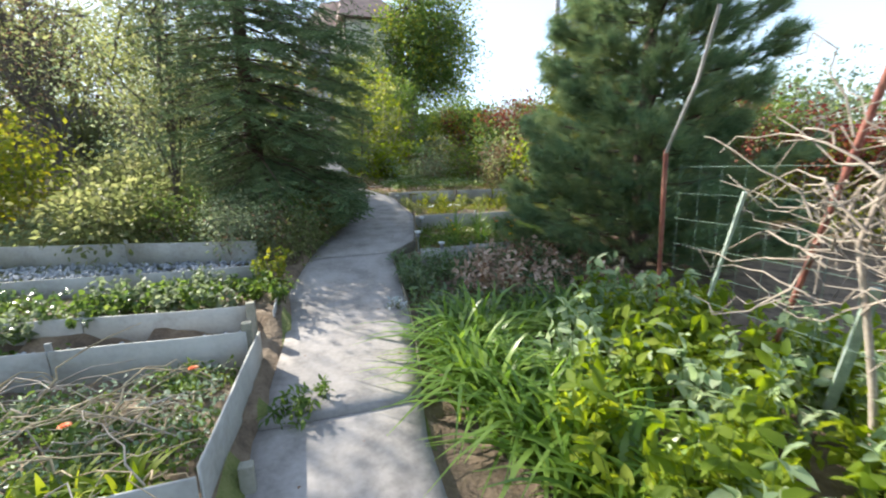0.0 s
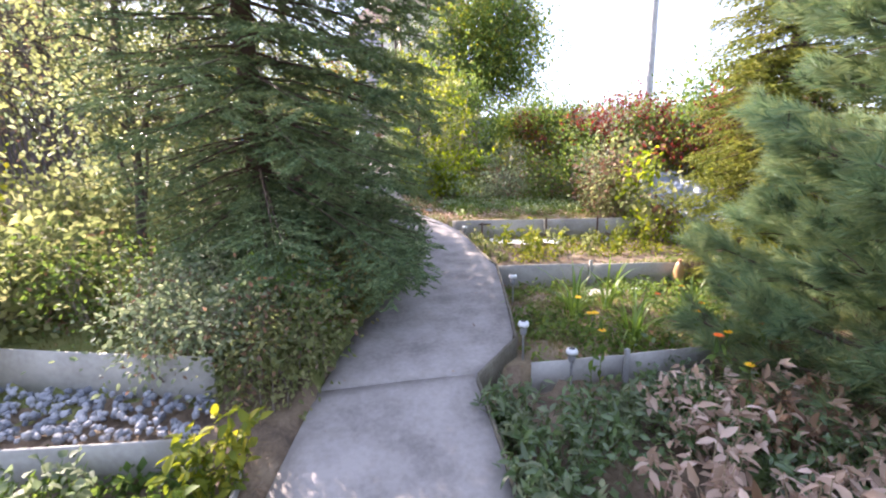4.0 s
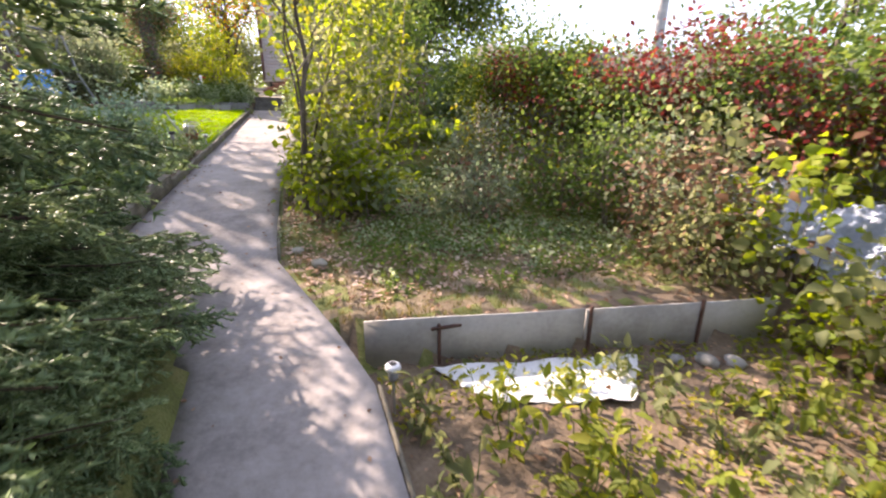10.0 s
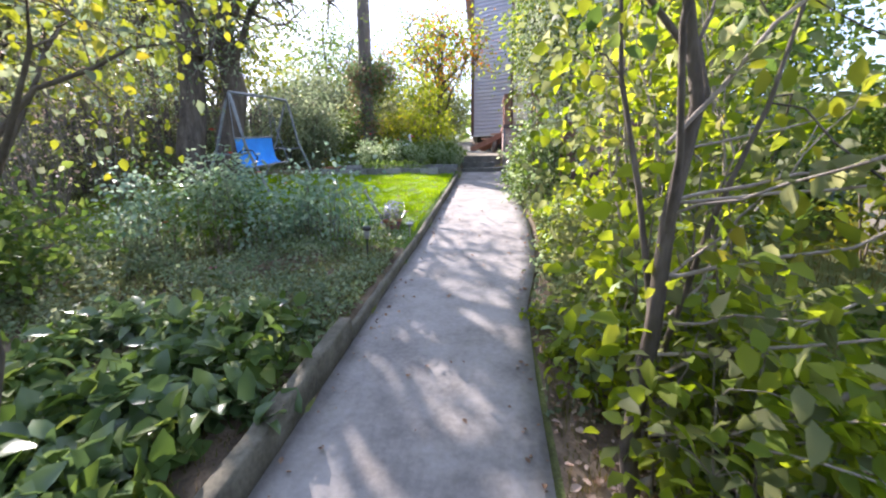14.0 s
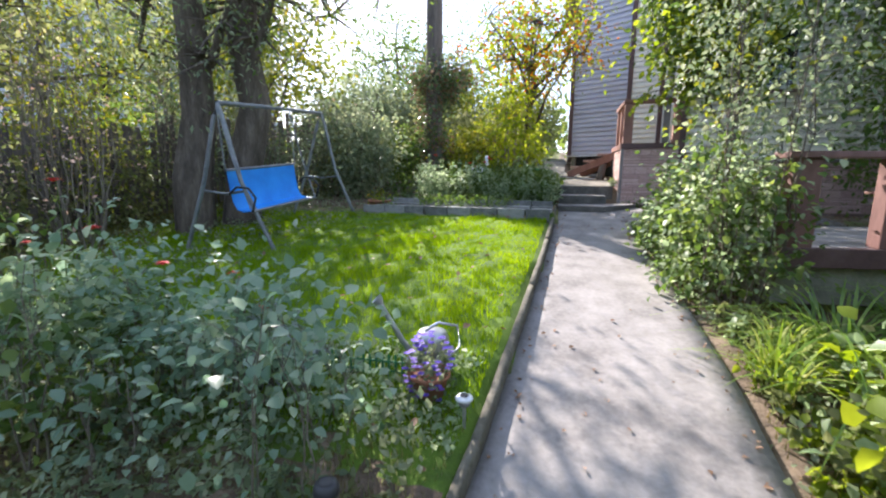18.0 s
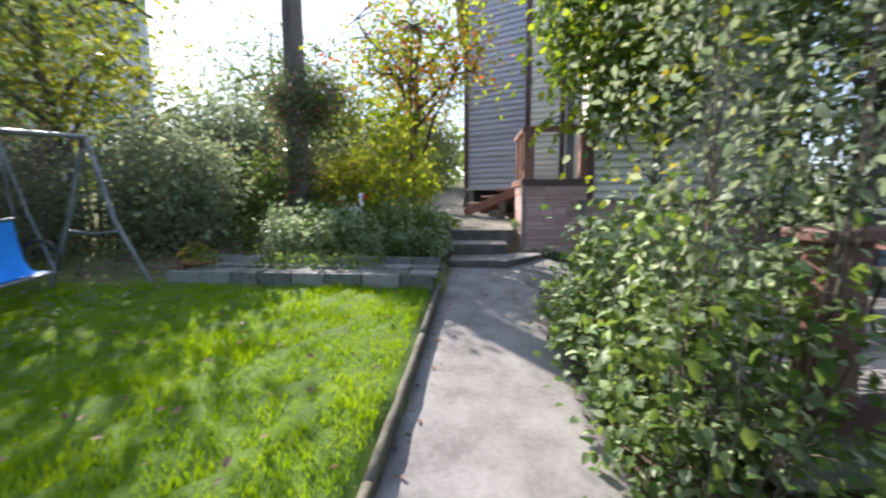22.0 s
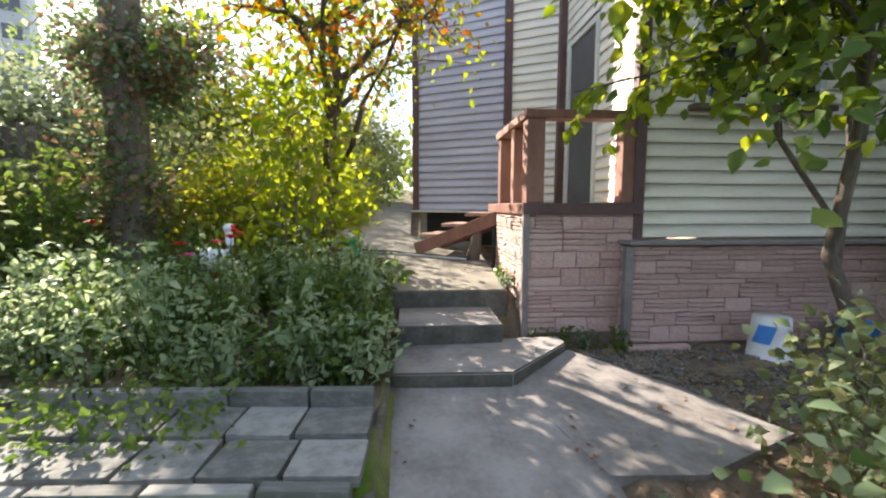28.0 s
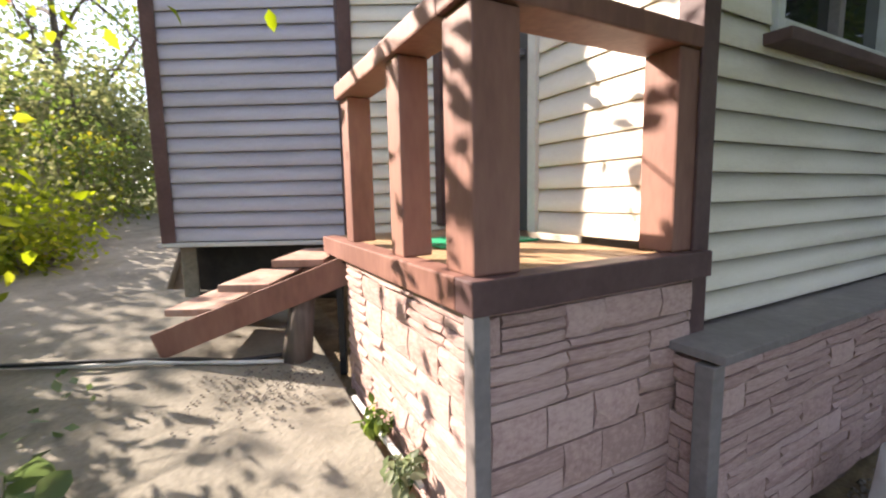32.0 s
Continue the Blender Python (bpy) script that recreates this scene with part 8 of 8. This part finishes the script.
pk = np_mesh("picket", *tube_np(np.array([(0, 0, -0.05), (0, 0, 0.06), (0, 0, 0.125), (0, 0, 0.14)]), np.array([0.008, 0.008, 0.008, 0.002]), 4))
pk.materials.append(M_EDGING)
for i in range(40):
    x = -1.9 + 0.04 * i
    ob = new("picket", pk)
    ob.parent = lf
    ob.matrix_basis = pose(x, 15.58 + 0.1 * i / 39, gz(x, 15.6) + 0.02)
for dz in (0.05, 0.11):
    tube_part("rail", [(-1.92, 15.58, gz(-1.92, 15.6) + dz), (-1.1, 15.63, gz(-1.1, 15.6) + dz), (-0.32, 15.68, gz(-0.32, 15.6) + dz)], 0.006, M_EDGING, lf)
herb("dusty_miller", (-1.2, 15.6, gz(-1.2, 15.6)), 0.42, 0.24, "silver-leaved dusty miller beside the lawn", L_SILVER, 650, 170, 0.09, 0.4, 12)
herb("dusty_miller", (-0.95, 15.45, gz(-0.95, 15.45)), 0.5, 0.28, "silver-leaved dusty miller beside the lawn", L_SILVER, 651, 150, 0.09, 0.4, 12)


def flower_pot(at, r, h, label, pot_mat, leaf, petal, n, seed, spread=1.2, fh=0.2):
    p = thing("flower_pot", at, label, "flower pot")
    k = 18
    a = np.linspace(0, 2 * np.pi, k, endpoint=False)
    prof = [(0.001, 0), (r * 0.7, 0.0), (r, h), (r * 1.08, h), (r * 1.08, h * 0.86), (r * 0.9, h * 0.85), (0.001, h * 0.85)]
    v = np.concatenate([np.column_stack([np.cos(a) * q, np.sin(a) * q, np.full(k, z)]) for q, z in prof])
    f = []
    for j in range(len(prof) - 1):
        i = np.arange(k)
        f.append(np.stack([j * k + i, j * k + (i + 1) % k, (j + 1) * k + (i + 1) % k, (j + 1) * k + i], -1))
    part_np("pot", v, np.concatenate(f), pot_mat, p, smooth=True)
    rng = np.random.RandomState(seed)
    m = 220
    pos = rand_dirs(rng, m, 0.3) * np.array([r * spread, r * spread, fh]) * rng.rand(m, 1) ** 0.5 + [0, 0, h]
    part_np("foliage", *leaves_np(pos, rand_dirs(rng, m), rand_dirs(rng, m, 0.8), 0.04, 0.018, 0.15, 0.2), leaf, p)
    pos = rand_dirs(rng, n, 0.5) * np.array([r * spread, r * spread, fh]) + [0, 0, h + 0.02]
    for q in pos:
        a = np.linspace(0, 6.283, 6, endpoint=False)
        d = np.column_stack([np.cos(a), np.sin(a), np.full(6, 0.3)])
        part_np("bloom", *leaves_np(np.repeat(q[None], 6, 0), d, np.repeat([[0, 0, 1.0]], 6, 0), 0.022, 0.018, 0.1, 0.1), petal, p)


flower_pot((-0.14, 15.57, gz(-0.14, 15.57)), 0.11, 0.14, "pot of violet-blue flowers beside the kerb", M_TERRA, L_GREY, M_VIOLET, 70, 660)
flower_pot((-2.55, 20.35, 2.34), 0.19, 0.2, "round clay pot of yellow flowers by the border", M_TERRA, L_BRIGHT, M_YELLOW, 40, 661)
flower_pot((5.22, 17.76, 3.15), 0.08, 0.14, "purple pot of red flowers on the balustrade", M_VIOLET, L_GREEN, M_RED, 18, 662, 1.0, 0.14)


def watering_can():
    w = thing("watering_can", (-0.2, 15.82, gz(-0.2, 15.82)), "grey metal watering can with a long raised spout", "watering can", rz=197)
    n = 20
    a = np.linspace(0, 2 * np.pi, n, endpoint=False)
    prof = [(0.001, 0), (0.10, 0.0), (0.10, 0.20), (0.085, 0.235), (0.05, 0.24), (0.001, 0.24)]
    v = np.concatenate([np.column_stack([np.cos(a) * r, np.sin(a) * r, np.full(n, z)]) for r, z in prof])
    f = []
    for k in range(len(prof) - 1):
        i = np.arange(n)
        f.append(np.stack([k * n + i, k * n + (i + 1) % n, (k + 1) * n + (i + 1) % n, (k + 1) * n + i], -1))
    part_np("body", v, np.concatenate(f), M_STEEL, w, smooth=True)
    spout = tube_part("spout", [(0.09, 0, 0.05), (0.18, 0, 0.18), (0.30, 0, 0.40)], [0.022, 0.018, 0.014], M_STEEL, w)
    rose = tube_part("rose", [(0.30, 0, 0.40), (0.315, 0, 0.425), (0.33, 0, 0.44)], [0.014, 0.03, 0.038], M_STEEL, w, "flared sprinkler head")
    rose.parent = spout
    tube_part("handle", [(-0.09, 0, 0.06), (-0.17, 0, 0.14), (-0.15, 0, 0.27), (-0.04, 0, 0.29), (0.04, 0, 0.24)], 0.009, M_STEEL, w)


watering_can()

# ---- right side of the third stretch ----
for i, (x, y) in enumerate(((1.78, 16.35), (1.95, 16.55), (1.72, 16.1))):
    strap_clump("striped_grass", (x, y, gz(x, y)), 0.48, 0.3, "arching yellow-striped grass at the edge of the walk", L_STRIPE, 670 + i, 46, 0.022)
for i in range(20):
    x, y = 2.0 + rp.uniform(0, 2.6), 15.95 + rp.uniform(0, 1.05)
    strap_clump("daylily", (x, y, gz(x, y)), rp.uniform(0.55, 0.75), 0.45, "dark green arching daylily before the terrace", L_DAYLILY, 680 + i, 70, 0.027, lean=(0.4, 1.5))
for i in range(7):
    x, y = 2.9 + rp.uniform(0, 2.4), 16.9 + rp.uniform(0, 0.35)
    herb("dry_perennial", (x, y, gz(x, y)), rp.uniform(0.5, 0.9), 0.3, "yellowing perennial leaning on the terrace", L_GOLD if i % 2 else L_WEED, 700 + i, 120, 0.075, 0.35, 12, stem_mat=M_STRAW)
for i, (x, y, h, r) in enumerate(((5.0, 16.95, 1.2, 0.5), (5.9, 17.3, 1.45, 0.6), (5.7, 15.6, 1.0, 0.6), (6.9, 16.2, 1.2, 0.8), (6.8, 18.6, 1.2, 0.7))):
    shrub("vine_bush", (x, y, gz(x, y)), h, r, r, "large-leaved green vine bush beyond the terrace", L_GREEN if i % 2 else L_DARK, 710 + i, 8, 70, 22, 0.11, 0.85, spread=0.16, base=0.03)
for i, (x, y, h, r) in enumerate(((1.82, 14.0, 0.5, 0.28), (1.85, 14.6, 0.6, 0.32), (1.95, 15.2, 0.5, 0.3), (2.3, 14.9, 0.65, 0.36), (1.72, 13.3, 0.5, 0.28), (2.3, 15.6, 0.45, 0.32))):
    shrub("spirea_bush", (x, y, gz(x, y)), h, r, r, "low olive-leaved bush at the edge of the walk", L_OLIVE, 1720 + i, 9, 50, 24, 0.045, 0.6, spread=0.08, base=0.02, wood_r=0.005)
for i in range(30):
    y = 12.9 + i * 0.135
    x = path_r(y) + 0.14 + rp.uniform(0, 0.3)
    herb("edge_plant", (x, y, gz(x, y)), rp.uniform(0.16, 0.32), 0.2, "pale leafy plant hanging over the walk", (L_BRIGHT, L_MINT, L_OLIVE)[i % 3], 720 + i, 110, 0.055, 0.7, 9)

# ---- flower bed by the steps ----
for i in range(52):
    x, y = 0.24 - rp.uniform(0, 2.7), 20.62 + rp.uniform(0, 1.6)
    herb("catmint", (x, y, gz(x, y)), rp.uniform(0.5, 0.9), 0.28, "dense mint-like plant with pale green leaves", L_MINT if i % 3 else L_GREEN, 1740 + i, 260, 0.06, 0.52, 16)
for i in range(12):
    x, y = 0.30 - rp.uniform(0, 0.5), 20.58 + rp.uniform(0, 1.2)
    herb("catmint", (x, y, gz(x, y)), rp.uniform(0.45, 0.7), 0.26, "dense mint-like plant with pale green leaves", L_MINT if i % 3 else L_GREEN, 1850 + i, 240, 0.06, 0.52, 16)
for i, (x, y) in enumerate(((0.1, 20.98), (-0.1, 21.08), (0.2, 21.15), (-0.02, 20.84), (0.2, 20.85), (0.14, 21.4), (0.18, 20.66), (0.0, 20.68), (-0.2, 20.7), (-0.4, 20.66), (-0.22, 20.9), (0.24, 20.76))):
    herb("catmint", (x, y, gz(x, y)), 0.42, 0.2, "dense mint-like plant with pale green leaves", L_MINT if i % 2 else L_GREEN, 1890 + i, 200, 0.06, 0.52, 14)
for i in range(9):
    x, y = 0.26 - rp.uniform(0, 0.5), 21.6 + rp.uniform(0, 1.0)
    herb("hosta", (x, y, gz(x, y)), rp.uniform(0.35, 0.5), 0.28, "dark glossy broad-leaved plant beside the steps", L_GREEN if i % 2 else L_DARK, 780 + i, 80, 0.15, 0.55, 12)
for i, (x, y, h) in enumerate(((-0.95, 21.7, 0.62), (-1.1, 21.55, 0.55), (-0.8, 21.6, 0.68), (-1.25, 21.75, 0.6), (-2.0, 21.9, 0.75))):
    flower((x, y, gz(x, y)), h, 0.07, M_RED if i != 1 else M_PINK, M_RED, "red geranium bloom in the flower bed", "geranium_bloom", 10, 790 + i)
for i, (x, y, h, r, m) in enumerate(((-1.6, 23.3, 1.3, 0.6, L_YELLOW), (-0.8, 23.7, 1.1, 0.45, L_YELLOW), (-1.5, 24.5, 1.3, 0.7, L_OLIVE), (-3.1, 22.7, 1.2, 0.6, L_GREEN))):
    shrub("garden_shrub", (x, y, gz(x, y)), h, r, r, "sunlit shrub at the back of the flower bed", m, 800 + i, 9, 90, 20, 0.08, 0.6, spread=0.13, base=0.03)


def stork():
    g = gz(-1.12, 21.98)
    pl = Pile()

    def blob(c, r, sc):
        u, w = np.meshgrid(np.linspace(0, 2 * np.pi, 15)[:-1], np.linspace(0.02, np.pi - 0.02, 9))
        p = np.stack([np.cos(u) * np.sin(w) * sc[0], np.sin(u) * np.sin(w) * sc[1], np.cos(w) * sc[2]], -1) * r + c
        i = np.arange(8)[:, None] * 14
        j = np.arange(14)[None, :]
        pl.add(p.reshape(-1, 3), np.stack([i + j, i + (j + 1) % 14, i + 14 + (j + 1) % 14, i + 14 + j], -1).reshape(-1, 4))

    blob(np.array([0, 0, 0.62]), 0.12, (1.5, 0.85, 0.9))
    pl.tube(np.array([(0.12, 0, 0.66), (0.17, 0, 0.76), (0.16, 0, 0.86)]), [0.05, 0.035, 0.03], 10)
    blob(np.array([0.17, 0, 0.89]), 0.045, (1.2, 0.9, 0.9))
    pl.tube(np.array([(0.2, 0, 0.885), (0.30, 0, 0.84)]), [0.014, 0.003], 8)
    for y in (-0.04, 0.04):
        pl.tube(np.array([(0, y, 0.55), (0.0, y, 0.25), (0.0, y, -0.02)]), 0.01, 6)
    ob = pl.out("stork_figure", M_WHITE, None, smooth=True)
    ob.data.materials.append(M_DARK)
    ob.data.materials.append(M_RED)
    c = np.empty(len(ob.data.polygons) * 3)
    ob.data.polygons.foreach_get("center", c)
    c = c.reshape(-1, 3)
    mi = np.where((c[:, 0] < -0.07) & (c[:, 2] < 0.66), 1, 0)
    mi[(c[:, 0] > 0.2) | (c[:, 2] < 0.53)] = 2
    ob.data.polygons.foreach_set("material_index", mi.astype(np.int32))
    ob.matrix_basis = pose(-1.12, 21.98, g - 0.2, 0, 0, -10)
    tagged(ob, "white garden stork figure with black tail and red beak", "garden figure")


stork()
for k, (a, b, m) in enumerate((((-1.2, 23.9, 2.99), (1.2, 23.05, 2.905), M_IRON), ((-1.2, 24.0, 3.0), (1.2, 22.98, 2.90), M_CREAMPL))):
    pl = Pile()
    pl.tube(curve_pts(a, b, 0.0, 12, 0.012), 0.011, 7)
    tagged(pl.out("garden_hose", m, None, smooth=True), "garden hose lying across the yard path", "hose")
# loose laths under the balustrade and by the porch side
for k, (a, b) in enumerate((((1.40, 22.5, 2.86), (1.44, 21.9, 2.80)),)):
    bm = bmesh.new()
    beam(bm, a, b, 0.02, 0.02)
    tagged(part("lath", bm, M_CREAMPL), "pale lath lying along the porch wall", "lath")


# ---- apartment block far away ----
def apartment(at, rz, w, d, storeys):
    b = thing("apartment_building", at, "grey-blue panel apartment block far beyond the trees", "building", rz=rz)
    h = storeys * 2.9 + 1
    bm = bmesh.new()
    box(bm, -w / 2, w / 2, -d / 2, d / 2, -2, h)
    part("wall", bm, M_CONCWALL, b)
    bm = bmesh.new()
    box(bm, -w / 2 - 0.4, w / 2 + 0.4, -d / 2 - 0.4, d / 2 + 0.4, h, h + 0.5)
    part("roof", bm, M_ROOF, b)
    me = bpy.data.meshes.new("window")
    bm = bmesh.new()
    box(bm, -0.8, 0.8, -0.06, 0.0, -0.75, 0.75, 0.04)
    bm.to_mesh(me)
    bm.free()
    me.materials.append(M_GLASS)
    for s in range(storeys):
        for k in range(int(w / 3.2)):
            ob = new("window", me)
            ob.parent = b
            ob.matrix_basis = pose(-w / 2 + 1.8 + k * 3.2, -d / 2, 1.8 + s * 2.9)


apartment((-58, 66, 3), 35, 32, 12, 10)
apartment((-66, 40, 2), 60, 34, 12, 5)

# ---- weeds along the foot of the porch ----
for i, (x, y, z) in enumerate(((1.55, 21.5, 2.36), (1.75, 21.48, 2.36), (1.98, 21.45, 2.36), (2.15, 21.4, 2.36), (1.40, 21.95, 2.79), (1.42, 22.25, 2.81))):
    herb("wall_weed", (x, y, z), 0.2 if i < 4 else 0.12, 0.16 if i < 4 else 0.08, "green weeds growing at the foot of the porch wall", L_GREEN if i % 2 else L_GREY, 840 + i, 80, 0.05, 0.5, 9)
